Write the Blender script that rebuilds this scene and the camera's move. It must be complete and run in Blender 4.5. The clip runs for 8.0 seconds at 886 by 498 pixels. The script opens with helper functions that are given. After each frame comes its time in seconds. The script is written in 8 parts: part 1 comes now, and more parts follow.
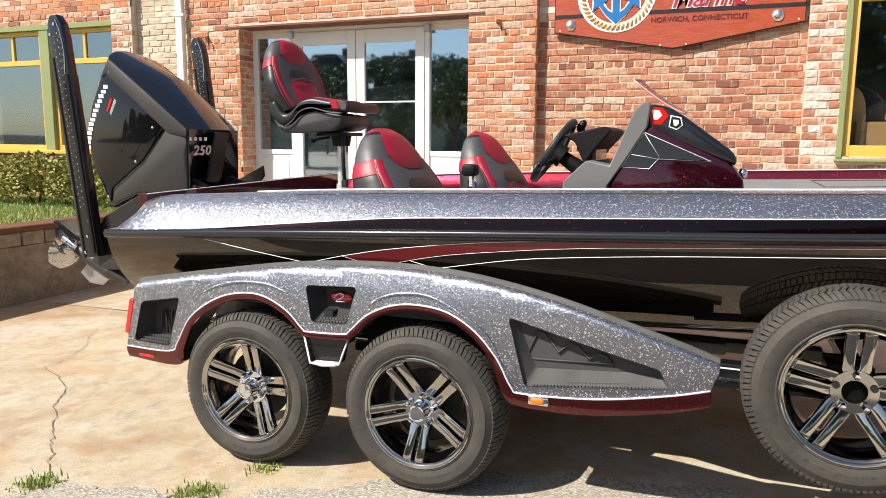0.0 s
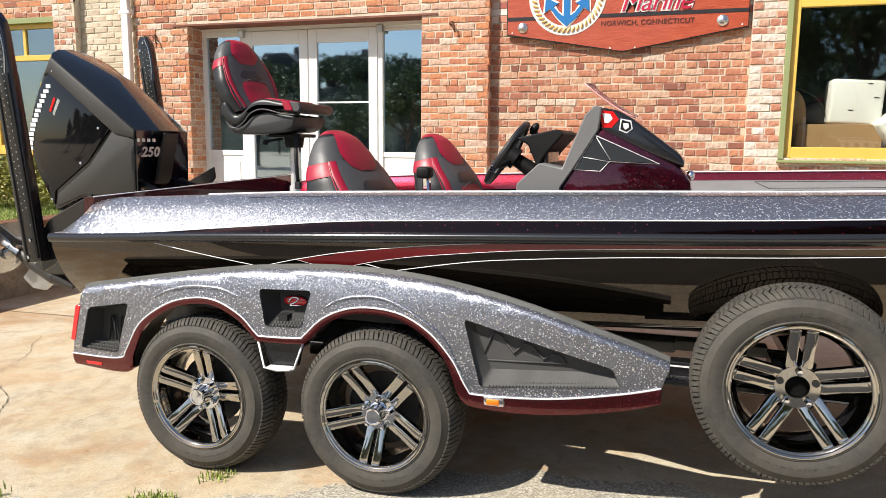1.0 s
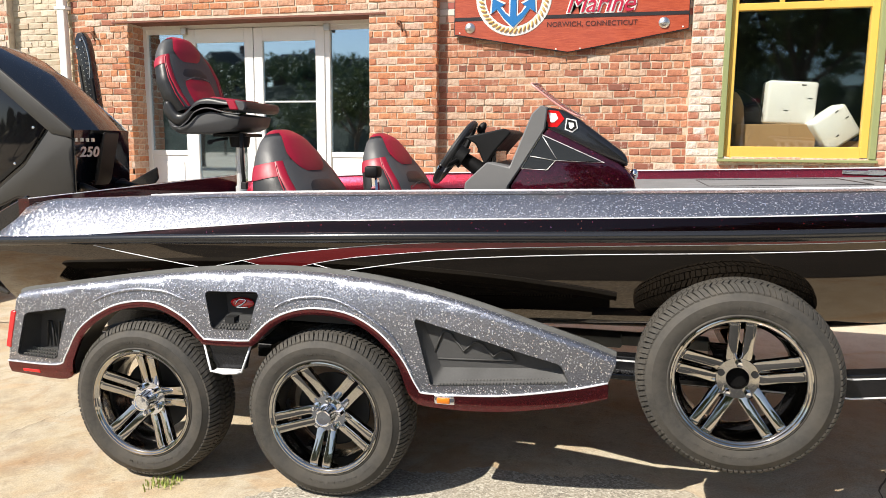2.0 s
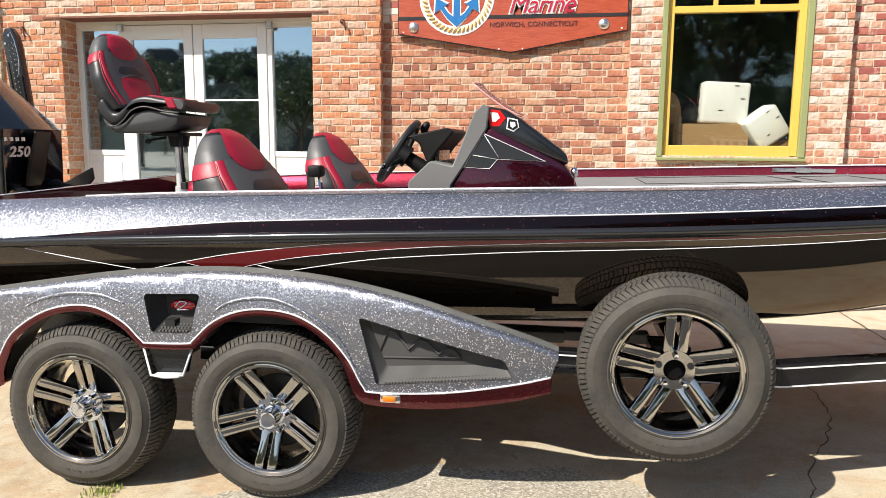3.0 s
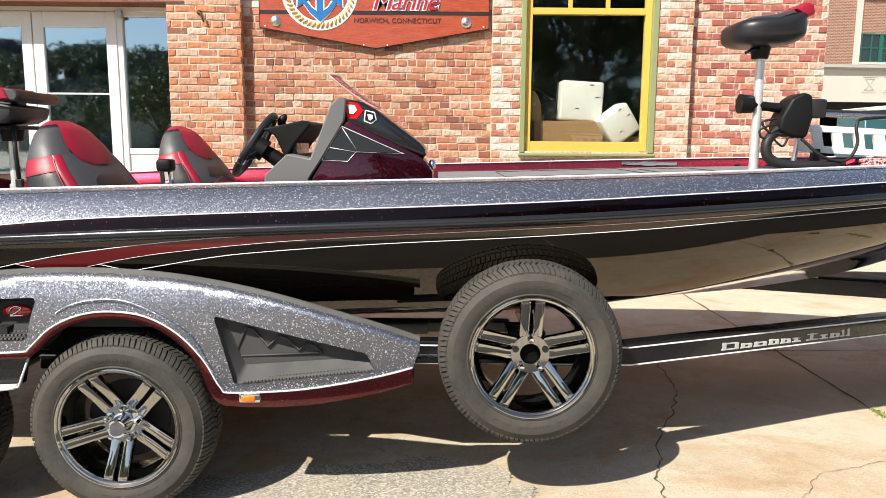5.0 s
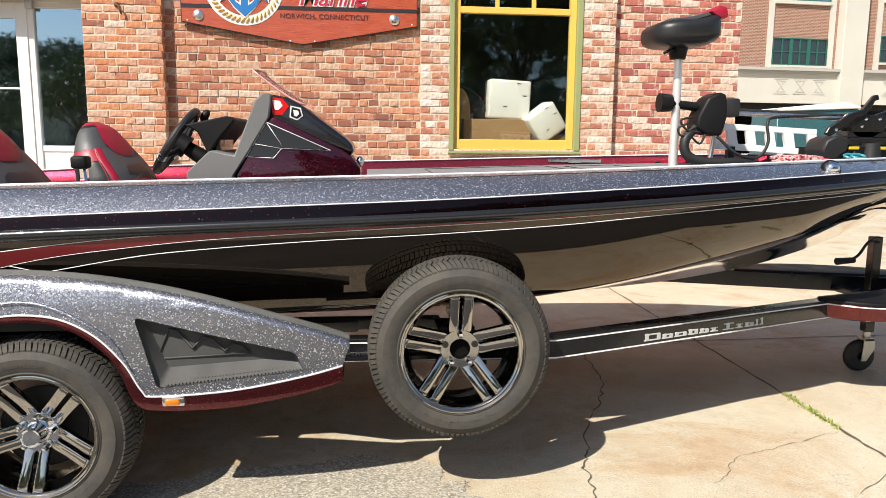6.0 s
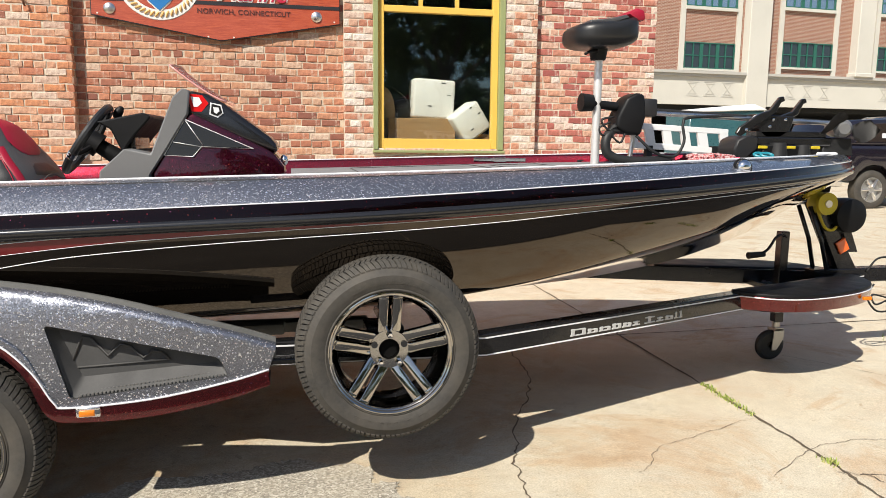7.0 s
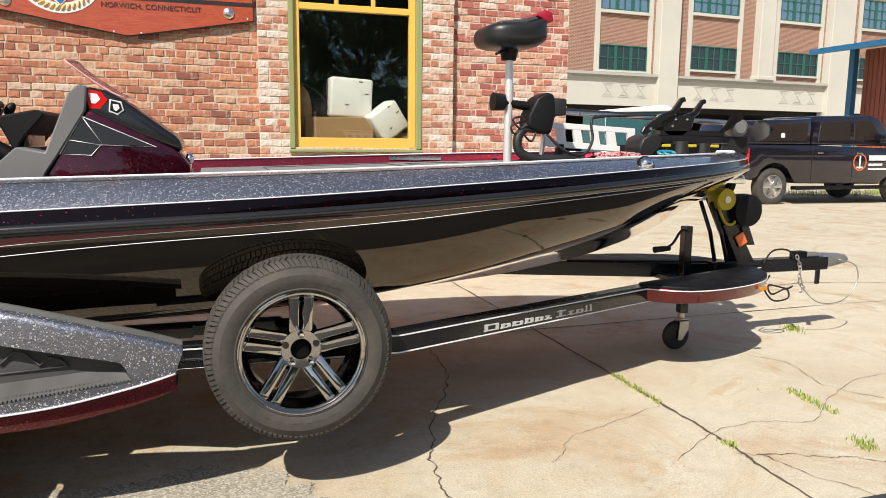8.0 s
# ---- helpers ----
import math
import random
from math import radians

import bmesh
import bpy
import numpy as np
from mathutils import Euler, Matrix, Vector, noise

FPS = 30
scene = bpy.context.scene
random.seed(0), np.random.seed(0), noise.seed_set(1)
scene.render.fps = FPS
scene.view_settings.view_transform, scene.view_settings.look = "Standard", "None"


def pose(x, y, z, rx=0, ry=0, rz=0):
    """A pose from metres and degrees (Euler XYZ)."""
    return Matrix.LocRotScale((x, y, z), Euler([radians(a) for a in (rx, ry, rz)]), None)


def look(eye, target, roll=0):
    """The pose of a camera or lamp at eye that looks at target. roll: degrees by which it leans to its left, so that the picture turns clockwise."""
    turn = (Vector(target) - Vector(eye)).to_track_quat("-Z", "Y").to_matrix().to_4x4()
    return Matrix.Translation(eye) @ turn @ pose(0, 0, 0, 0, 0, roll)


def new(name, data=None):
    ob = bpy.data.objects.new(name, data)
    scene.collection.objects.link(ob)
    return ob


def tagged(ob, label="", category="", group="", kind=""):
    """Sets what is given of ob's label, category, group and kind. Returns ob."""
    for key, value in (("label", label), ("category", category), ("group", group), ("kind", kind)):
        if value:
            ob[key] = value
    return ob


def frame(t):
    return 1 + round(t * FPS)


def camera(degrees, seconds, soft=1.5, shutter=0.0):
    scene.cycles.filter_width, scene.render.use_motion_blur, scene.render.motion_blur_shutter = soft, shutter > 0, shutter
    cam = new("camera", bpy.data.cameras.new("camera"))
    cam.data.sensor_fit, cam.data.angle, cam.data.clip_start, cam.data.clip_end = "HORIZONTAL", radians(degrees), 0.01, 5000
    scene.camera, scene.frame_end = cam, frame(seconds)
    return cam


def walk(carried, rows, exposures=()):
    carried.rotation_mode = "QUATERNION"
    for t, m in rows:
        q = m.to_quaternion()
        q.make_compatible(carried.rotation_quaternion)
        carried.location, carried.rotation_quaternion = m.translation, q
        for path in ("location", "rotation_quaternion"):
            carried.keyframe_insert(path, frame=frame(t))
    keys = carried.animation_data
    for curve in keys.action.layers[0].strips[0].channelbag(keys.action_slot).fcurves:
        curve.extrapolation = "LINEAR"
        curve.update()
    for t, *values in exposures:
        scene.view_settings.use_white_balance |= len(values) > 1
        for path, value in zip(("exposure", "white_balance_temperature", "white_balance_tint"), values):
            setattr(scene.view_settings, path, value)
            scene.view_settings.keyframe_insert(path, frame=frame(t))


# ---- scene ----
cam = camera(62.7, 8.0, soft=0.85)
PATH = [
    (0, (0.053, -0.041, 1.387), (-0.659, 1.805, 1.096), 0.4),
    (0.5, (0.057, -0.039, 1.391), (-0.596, 1.829, 1.101), 0.5),
    (1, (0.052, -0.046, 1.397), (-0.542, 1.842, 1.107), 0.5),
    (1.5, (0.054, -0.045, 1.395), (-0.476, 1.861, 1.106), 0.5),
    (3, (0.073, -0.058, 1.394), (-0.248, 1.894, 1.104), 0.4),
    (3.5, (0.085, -0.061, 1.395), (-0.161, 1.903, 1.105), 0.5),
    (4, (0.1, -0.061, 1.392), (-0.062, 1.912, 1.101), 0.5),
    (4.5, (0.119, -0.054, 1.38), (0.047, 1.923, 1.089), 0.4),
    (6, (0.146, -0.058, 1.363), (0.35, 1.909, 1.069), 0.5),
    (6.5, (0.139, -0.047, 1.37), (0.444, 1.908, 1.076), 0.5),
    (7, (0.139, -0.041, 1.358), (0.545, 1.895, 1.065), 0.6),
    (7.5, (0.161, -0.058, 1.358), (0.669, 1.855, 1.065), 0.7),
    (8, (0.183, -0.065, 1.353), (0.789, 1.818, 1.061), 0.6),
]
walk(cam, [(t, look(eye, target, roll)) for t, eye, target, roll in PATH], [(0, 0.47), (4, 0.51), (6, 0.41), (8, 0.2)])

# ---- daylight ----
SUN_DIR = Vector((0.447, 0.515, -0.731))      # the way the sunlight travels
world = bpy.data.worlds.new("world")
scene.world = world
world.use_nodes = True
wn, wl = world.node_tree.nodes, world.node_tree.links
sky = wn.new("ShaderNodeTexSky")
sky.sky_type, sky.sun_disc = "NISHITA", False
sky.sun_elevation, sky.sun_rotation = radians(47), math.atan2(-SUN_DIR.x, -SUN_DIR.y)
wn["Background"].inputs["Strength"].default_value = 0.096
wl.new(sky.outputs["Color"], wn["Background"].inputs["Color"])
sun_data = bpy.data.lights.new("sun", "SUN")
sun_data.energy, sun_data.angle, sun_data.color = 5.2, radians(0.6), (1.0, 0.94, 0.84)
sun = new("sun", sun_data)
sun.matrix_world = look((-20, -22, 26), Vector((-20, -22, 26)) + SUN_DIR)

# ---- builders ----
def thing(name, label="", category="", group="", kind="", at=(0, 0, 0)):
    ob = new(name)
    ob.empty_display_size = 0.05
    ob.location = at
    return tagged(ob, label, category, group, kind)


def finish(bm, name, material, smooth=0.0):
    me = bpy.data.meshes.new(name)
    if smooth:
        for f in bm.faces:
            f.smooth = True
        for e in bm.edges:
            if len(e.link_faces) == 2 and e.calc_face_angle(0.0) > radians(smooth):
                e.smooth = False
    bm.to_mesh(me)
    bm.free()
    if material:
        me.materials.append(material)
    return me


def part(name, bm, material, parent, label="", smooth=35.0, kind="", at=None, turn=None):
    ob = new(name, finish(bm, name, material, smooth))
    ob.parent = parent
    if at is not None:
        ob.location = at
    if turn is not None:
        ob.rotation_euler = [radians(a) for a in turn]
    return tagged(ob, label, kind=kind)


def solid(name, bm, material, label, category="", group="", kind="", smooth=35.0):
    """A thing that is one mesh."""
    return tagged(new(name, finish(bm, name, material, smooth)), label, category, group, kind)


def B():
    return bmesh.new()


def box(bm, x0, x1, y0, y1, z0, z1, bevel=0.0, seg=1):
    own = bmesh.new()
    bmesh.ops.create_cube(own, size=1.0)
    for v in own.verts:
        v.co = Vector((x0 + (v.co.x + 0.5) * (x1 - x0), y0 + (v.co.y + 0.5) * (y1 - y0), z0 + (v.co.z + 0.5) * (z1 - z0)))
    if bevel:
        bmesh.ops.bevel(own, geom=own.edges[:], offset=bevel, segments=seg, affect="EDGES", profile=0.5)
    join(bm, own)
    return bm


def join(bm, own, m=None):
    if m is not None:
        bmesh.ops.transform(own, matrix=m, verts=own.verts)
    me = bpy.data.meshes.new("tmp")
    own.to_mesh(me)
    own.free()
    bm.from_mesh(me)
    bpy.data.meshes.remove(me)
    return bm


def prism(bm, poly, axis, a, b, bevel=0.0, seg=1, m=None):
    """A polygon of 2D points drawn out along an axis from a to b. axis y: points are (x, z); z: (x, y); x: (y, z)."""
    own = bmesh.new()

    def place(p, d):
        return {"y": (p[0], d, p[1]), "z": (p[0], p[1], d), "x": (d, p[0], p[1])}[axis]
    lo = [own.verts.new(place(p, a)) for p in poly]
    hi = [own.verts.new(place(p, b)) for p in poly]
    own.faces.new(lo)
    own.faces.new(hi[::-1])
    for i in range(len(poly)):
        j = (i + 1) % len(poly)
        own.faces.new((lo[j], lo[i], hi[i], hi[j]))
    bmesh.ops.recalc_face_normals(own, faces=own.faces)
    if bevel:
        bmesh.ops.bevel(own, geom=[e for e in own.edges if e.calc_face_angle(0) > 0.4], offset=bevel, segments=seg, affect="EDGES", profile=0.5)
    return join(bm, own, m)


def rod(bm, p, q, r, r2=None, n=12, caps=True):
    p, q = Vector(p), Vector(q)
    own = bmesh.new()
    bmesh.ops.create_cone(own, cap_ends=caps, segments=n, radius1=r, radius2=r if r2 is None else r2, depth=(q - p).length)
    return join(bm, own, Matrix.Translation((p + q) / 2) @ (q - p).to_track_quat("Z", "Y").to_matrix().to_4x4())


def loft(bm, rings, closed=True, caps=False, flip=False):
    """Rings of equal length joined by quads."""
    vs = [[bm.verts.new(p) for p in ring] for ring in rings]
    n = len(vs[0])
    for a, b in zip(vs, vs[1:]):
        for i in range(n if closed else n - 1):
            j = (i + 1) % n
            quad = (a[i], a[j], b[j], b[i])
            bm.faces.new(quad[::-1] if flip else quad)
    if caps:
        bm.faces.new(vs[0][::-1] if not flip else vs[0])
        bm.faces.new(vs[-1] if not flip else vs[-1][::-1])
    return bm


def tube(bm, points, r, n=8, closed=False, radii=None):
    """A round bar along points."""
    pts = [Vector(p) for p in points]
    rings = []
    side = None
    for i, p in enumerate(pts):
        a = pts[(i - 1) % len(pts)] if (i or closed) else p
        b = pts[(i + 1) % len(pts)] if (i < len(pts) - 1 or closed) else p
        d = (b - a).normalized()
        if side is None:
            side = d.orthogonal().normalized()
        side = (side - d * side.dot(d)).normalized()
        other = d.cross(side)
        rr = radii[i] if radii else r
        rings.append([p + (side * math.cos(k * 2 * math.pi / n) + other * math.sin(k * 2 * math.pi / n)) * rr for k in range(n)])
    if closed:
        rings.append(rings[0])
    loft(bm, rings, caps=not closed)
    if closed:
        bmesh.ops.remove_doubles(bm, verts=bm.verts, dist=1e-6)
    return bm


def smooth_line(points, n=8, closed=False):
    """A Catmull-Rom curve through points."""
    pts = [Vector(p) for p in points]
    out = []
    count = len(pts) if closed else len(pts) - 1
    for i in range(count):
        p1, p2 = pts[i], pts[(i + 1) % len(pts)]
        p0 = pts[i - 1] if (i or closed) else p1 * 2 - p2
        p3 = pts[(i + 2) % len(pts)] if (i + 2 < len(pts) or closed) else p2 * 2 - p1
        for k in range(n):
            t = k / n
            out.append(0.5 * (2 * p1 + (p2 - p0) * t + (2 * p0 - 5 * p1 + 4 * p2 - p3) * t * t + (3 * p1 - p0 - 3 * p2 + p3) * t ** 3))
    if not closed:
        out.append(pts[-1])
    return out


def lathe(bm, profile, n=48, m=None, closed=False):
    """A profile of (radius, depth) turned about the y axis."""
    own = bmesh.new()
    rings = [[Vector((r * math.cos(k * 2 * math.pi / n), d, r * math.sin(k * 2 * math.pi / n))) for k in range(n)] for r, d in profile]
    if closed:
        rings.append(rings[0])
    loft(own, rings)
    if closed:
        bmesh.ops.remove_doubles(own, verts=own.verts, dist=1e-6)
    bmesh.ops.recalc_face_normals(own, faces=own.faces)
    return join(bm, own, m)


def blob(bm, c, size, n=20, e=2.0, m=None):
    """A cushion: an ellipsoid with squared-off sides (e over 2)."""
    own = bmesh.new()
    bmesh.ops.create_uvsphere(own, u_segments=n, v_segments=n * 2 // 3, radius=1.0)
    for v in own.verts:
        k = (abs(v.co.x) ** e + abs(v.co.y) ** e + abs(v.co.z) ** e) ** (1 / e)
        v.co = Vector([v.co[i] / k * size[i] + c[i] for i in range(3)])
    return join(bm, own, m)


def lerp(x, xs, ys):
    return float(np.interp(x, xs, ys))


def soft(x, xs, ys, w=0.12):
    """Linear steps, rounded off."""
    return sum(lerp(x + d * w, xs, ys) for d in (-1, -0.5, 0, 0.5, 1)) / 5

# ---- materials ----
class Mat:
    """A node material with short ways to noise and ramps."""

    def __init__(self, name, colour=(0.5, 0.5, 0.5), rough=0.5, metal=0.0, coat=0.0, spec=0.5):
        self.m = bpy.data.materials.new(name)
        self.m.use_nodes = True
        self.n, self.l = self.m.node_tree.nodes, self.m.node_tree.links
        self.b = self.n["Principled BSDF"]
        self.b.inputs["Base Color"].default_value = (*colour, 1)
        self.b.inputs["Roughness"].default_value = rough
        self.b.inputs["Metallic"].default_value = metal
        self.b.inputs["Coat Weight"].default_value = coat
        self.b.inputs["Coat Roughness"].default_value = 0.03
        self.b.inputs["Specular IOR Level"].default_value = spec
        self.at = self.n.new("ShaderNodeTexCoord").outputs["Object"]
        self.up = None

    def node(self, kind, **values):
        node = self.n.new(kind)
        for key, value in values.items():
            node.inputs[key.replace("_", " ")].default_value = value
        return node

    def noise(self, scale, detail=4, rough=0.55, distort=0.0, stretch=None):
        t = self.node("ShaderNodeTexNoise", Scale=scale, Detail=detail, Roughness=rough, Distortion=distort)
        self.l.new(self.stretched(stretch) if stretch else self.at, t.inputs["Vector"])
        return t.outputs["Fac"]

    def stretched(self, s):
        mp = self.n.new("ShaderNodeMapping")
        mp.inputs["Scale"].default_value = s
        self.l.new(self.at, mp.inputs["Vector"])
        return mp.outputs["Vector"]

    def voronoi(self, scale, out="Color", feature="F1", stretch=None):
        t = self.n.new("ShaderNodeTexVoronoi")
        t.feature = feature
        t.inputs["Scale"].default_value = scale
        self.l.new(self.stretched(stretch) if stretch else self.at, t.inputs["Vector"])
        return t.outputs[out]

    def ramp(self, fac, stops):
        r = self.n.new("ShaderNodeValToRGB")
        r.color_ramp.elements[0].position, r.color_ramp.elements[1].position = stops[0][0], stops[-1][0]
        r.color_ramp.elements[0].color, r.color_ramp.elements[1].color = self.c4(stops[0][1]), self.c4(stops[-1][1])
        for p, c in stops[1:-1]:
            r.color_ramp.elements.new(p).color = self.c4(c)
        self.l.new(fac, r.inputs["Fac"])
        return r.outputs["Color"]

    @staticmethod
    def c4(c):
        return (c, c, c, 1) if isinstance(c, (int, float)) else (*c, 1)

    def mix(self, fac, a, b, mode="MIX"):
        x = self.n.new("ShaderNodeMix")
        x.data_type, x.blend_type = "RGBA", mode
        for socket, value in ((x.inputs[0], fac), (x.inputs[6], a), (x.inputs[7], b)):
            if isinstance(value, (int, float)):
                socket.default_value = value if socket == x.inputs[0] else self.c4(value)
            elif isinstance(value, tuple):
                socket.default_value = self.c4(value)
            else:
                self.l.new(value, socket)
        return x.outputs[2]

    def random(self):
        return self.n.new("ShaderNodeObjectInfo").outputs["Random"]

    def island(self):
        return self.n.new("ShaderNodeNewGeometry").outputs["Random Per Island"]

    def colour(self, socket):
        self.l.new(socket, self.b.inputs["Base Color"])
        return self

    def set(self, name, socket):
        self.l.new(socket, self.b.inputs[name])
        return self

    def bump(self, height, strength=0.3, distance=0.01):
        b = self.node("ShaderNodeBump", Strength=strength, Distance=distance)
        self.l.new(height, b.inputs["Height"])
        if self.up:
            self.l.new(self.up, b.inputs["Normal"])
        self.up = b.outputs["Normal"]
        self.l.new(self.up, self.b.inputs["Normal"])
        return self


def plain(name, colour, rough=0.5, metal=0.0, coat=0.0, vary=0.15, scale=30, bump=0.0, bump_scale=200, spec=0.5):
    """Paint, plastic or metal with slight mottling and dirt."""
    k = Mat(name, colour, rough, metal, coat, spec)
    lo = tuple(c * (1 - vary) for c in colour)
    hi = tuple(min(1, c * (1 + vary)) for c in colour)
    k.colour(k.mix(k.noise(scale * 6, 3), k.ramp(k.noise(scale / 8, 5), [(0.3, lo), (0.7, hi)]), hi, "MIX") if vary else k.ramp(k.noise(scale), [(0, colour), (1, colour)]))
    k.set("Roughness", k.ramp(k.noise(scale / 3, 5), [(0.25, max(0.02, rough * 0.8)), (0.75, min(1, rough * 1.2))]))
    if bump:
        k.bump(k.noise(bump_scale, 3), bump, 0.002)
    return k.m


def flake(name, base, fleck, share, rough=0.36, size=260, tilted=0.45, shine=0.75):
    """Metal-flake gelcoat: a dark metallic ground full of small tilted flakes under a clear coat."""
    k = Mat(name, base, rough, 0.9, 1.0)
    cells = k.voronoi(size)
    sep = k.n.new("ShaderNodeSeparateColor")
    k.l.new(cells, sep.inputs["Color"])
    big = k.ramp(sep.outputs["Red"], [(1 - share - 0.01, 0.0), (1 - share, 1.0)])
    ground = k.ramp(k.noise(size * 2.2, 2, 0.7), [(0.3, tuple(c * 0.4 for c in base)), (0.5, base), (0.7, tuple(min(1, c * 1.9) for c in base))])
    tints = k.mix(0.3, fleck, k.ramp(sep.outputs["Green"], [(0.0, (0.3, 0.42, 1.0)), (0.3, fleck), (0.75, fleck), (1.0, (1.0, 0.55, 0.3))]))
    k.colour(k.mix(big, ground, tints))
    k.set("Metallic", k.ramp(big, [(0.0, 0.9), (1.0, shine)]))
    k.set("Roughness", k.ramp(big, [(0.0, rough), (1.0, rough * 0.75)]))
    # every flake lies at its own angle
    geo = k.n.new("ShaderNodeNewGeometry")
    tilt = k.n.new("ShaderNodeVectorMath")
    tilt.operation = "SUBTRACT"
    tilt.inputs[1].default_value = (0.5, 0.5, 0.5)
    k.l.new(k.voronoi(size), tilt.inputs[0])
    scale = k.n.new("ShaderNodeVectorMath")
    scale.operation = "SCALE"
    k.l.new(k.ramp(big, [(0.0, tilted * 0.4), (1.0, tilted)]), scale.inputs["Scale"])
    k.l.new(tilt.outputs[0], scale.inputs[0])
    add = k.n.new("ShaderNodeVectorMath")
    add.operation = "ADD"
    k.l.new(geo.outputs["Normal"], add.inputs[0])
    k.l.new(scale.outputs[0], add.inputs[1])
    norm = k.n.new("ShaderNodeVectorMath")
    norm.operation = "NORMALIZE"
    k.l.new(add.outputs[0], norm.inputs[0])
    k.l.new(norm.outputs[0], k.b.inputs["Normal"])
    k.l.new(geo.outputs["Normal"], k.b.inputs["Coat Normal"])
    return k.m


M = {}
M["gelcoat_black"] = plain("gelcoat_black", (0.005, 0.0045, 0.004), 0.05, 0, 1.0, vary=0.1, scale=4, spec=0.5)
M["gelcoat_black"].node_tree.nodes["Principled BSDF"].inputs["Specular Tint"].default_value = (1.0, 0.74, 0.46, 1)
M["gelcoat_black"].node_tree.nodes["Principled BSDF"].inputs["Coat Tint"].default_value = (1.0, 0.9, 0.78, 1)
M["gelcoat_black"].node_tree.nodes["Principled BSDF"].inputs["Coat IOR"].default_value = 1.52
M["flake_grey"] = flake("flake_grey", (0.225, 0.232, 0.265), (0.95, 0.95, 0.97), 0.09, 0.4, 270, 0.7, 0.7)
M["flake_red"] = flake("flake_red", (0.125, 0.003, 0.012), (0.6, 0.12, 0.15), 0.02, 0.3, 260, 0.22)
M["flake_black"] = flake("flake_black", (0.008, 0.008, 0.01), (0.35, 0.35, 0.4), 0.012, 0.2)
M["stripe_white"] = plain("stripe_white", (0.72, 0.72, 0.74), 0.25, 0, 0.5, vary=0.05)
M["stripe_red"] = plain("stripe_red", (0.13, 0.01, 0.011), 0.2, 0.1, 0.4, vary=0.1)
M["rubber_black"] = plain("rubber_black", (0.011, 0.011, 0.011), 0.6, vary=0.3, scale=20)
M["chrome"] = plain("chrome", (0.8, 0.8, 0.81), 0.06, 1.0, vary=0.05, scale=10)
M["steel"] = plain("steel", (0.74, 0.72, 0.71), 0.3, 1.0, vary=0.1, scale=25)
M["brushed_steel"] = plain("brushed_steel", (0.78, 0.77, 0.75), 0.38, 0.55, vary=0.08, scale=25)
M["black_paint"] = plain("black_paint", (0.008, 0.008, 0.009), 0.25, 0, 0.25, vary=0.2, scale=12)
M["black_plastic"] = plain("black_plastic", (0.006, 0.006, 0.0065), 0.5, vary=0.25, scale=30, bump=0.15, bump_scale=600, spec=0.25)
M["grey_plastic"] = plain("grey_plastic", (0.016, 0.016, 0.017), 0.45, vary=0.15, scale=30, bump=0.15, bump_scale=500)
M["carpet"] = plain("carpet", (0.17, 0.17, 0.17), 0.95, vary=0.3, scale=60, bump=0.6, bump_scale=900)
M["white_paint"] = plain("white_paint", (0.78, 0.78, 0.77), 0.4, vary=0.05, scale=10)
M["yellow_paint"] = plain("yellow_paint", (0.7, 0.45, 0.09), 0.45, vary=0.1, scale=10)
M["olive_paint"] = plain("olive_paint", (0.26, 0.29, 0.13), 0.5, vary=0.12, scale=10)
M["vinyl_red"] = plain("vinyl_red", (0.3, 0.006, 0.026), 0.45, vary=0.12, scale=20, bump=0.15, bump_scale=350)
M["vinyl_black"] = plain("vinyl_black", (0.013, 0.013, 0.0135), 0.4, vary=0.2, scale=20, bump=0.15, bump_scale=350)
M["vinyl_grey"] = plain("vinyl_grey", (0.062, 0.062, 0.064), 0.5, vary=0.15, scale=20, bump=0.2, bump_scale=500)
M["amber"] = plain("amber_lens", (0.75, 0.2, 0.01), 0.15, coat=1.0, vary=0.1)
M["red_lens"] = plain("red_lens", (0.6, 0.01, 0.012), 0.12, coat=1.0, vary=0.1)
M["dusty_plastic"] = plain("dusty_plastic", (0.11, 0.107, 0.1), 0.7, vary=0.3, scale=18, bump=0.3, bump_scale=400)
M["pocket_black"] = plain("pocket_black", (0.022, 0.022, 0.022), 0.65, vary=0.3, scale=18, bump=0.3, bump_scale=400)
M["pocket_grey"] = plain("pocket_grey", (0.05, 0.049, 0.048), 0.65, vary=0.3, scale=18, bump=0.3, bump_scale=400)
M["carpet_trim"] = plain("carpet_trim", (0.1, 0.1, 0.095), 0.95, vary=0.3, scale=70, bump=0.7, bump_scale=700)
M["galvanised"] = plain("galvanised", (0.45, 0.44, 0.42), 0.45, 0.9, vary=0.25, scale=40)
M["yellow_plastic"] = plain("yellow_plastic", (0.55, 0.42, 0.02), 0.4, vary=0.15)
M["orange_reflector"] = plain("orange_reflector", (0.8, 0.12, 0.01), 0.2, coat=1.0)
M["bore_shade"] = plain("bore_shade", (0.003, 0.003, 0.003), 0.9, vary=0.1, spec=0.1)
M["dark_chrome"] = plain("dark_chrome", (0.47, 0.445, 0.405), 0.06, 1.0, vary=0.12, scale=14)
M["rust_steel"] = plain("rust_steel", (0.16, 0.06, 0.04), 0.8, vary=0.3, scale=30)

# ---- ground and building ----
def ground_z(x, y):
    """The yard falls slightly towards the stern."""
    near = max(0.0, 1.0 - max(0.0, math.hypot(x - 1, y - 3) - 7) / 12)
    return 0.016 * (min(5.0, max(-6.0, x)) + 1.03) * near


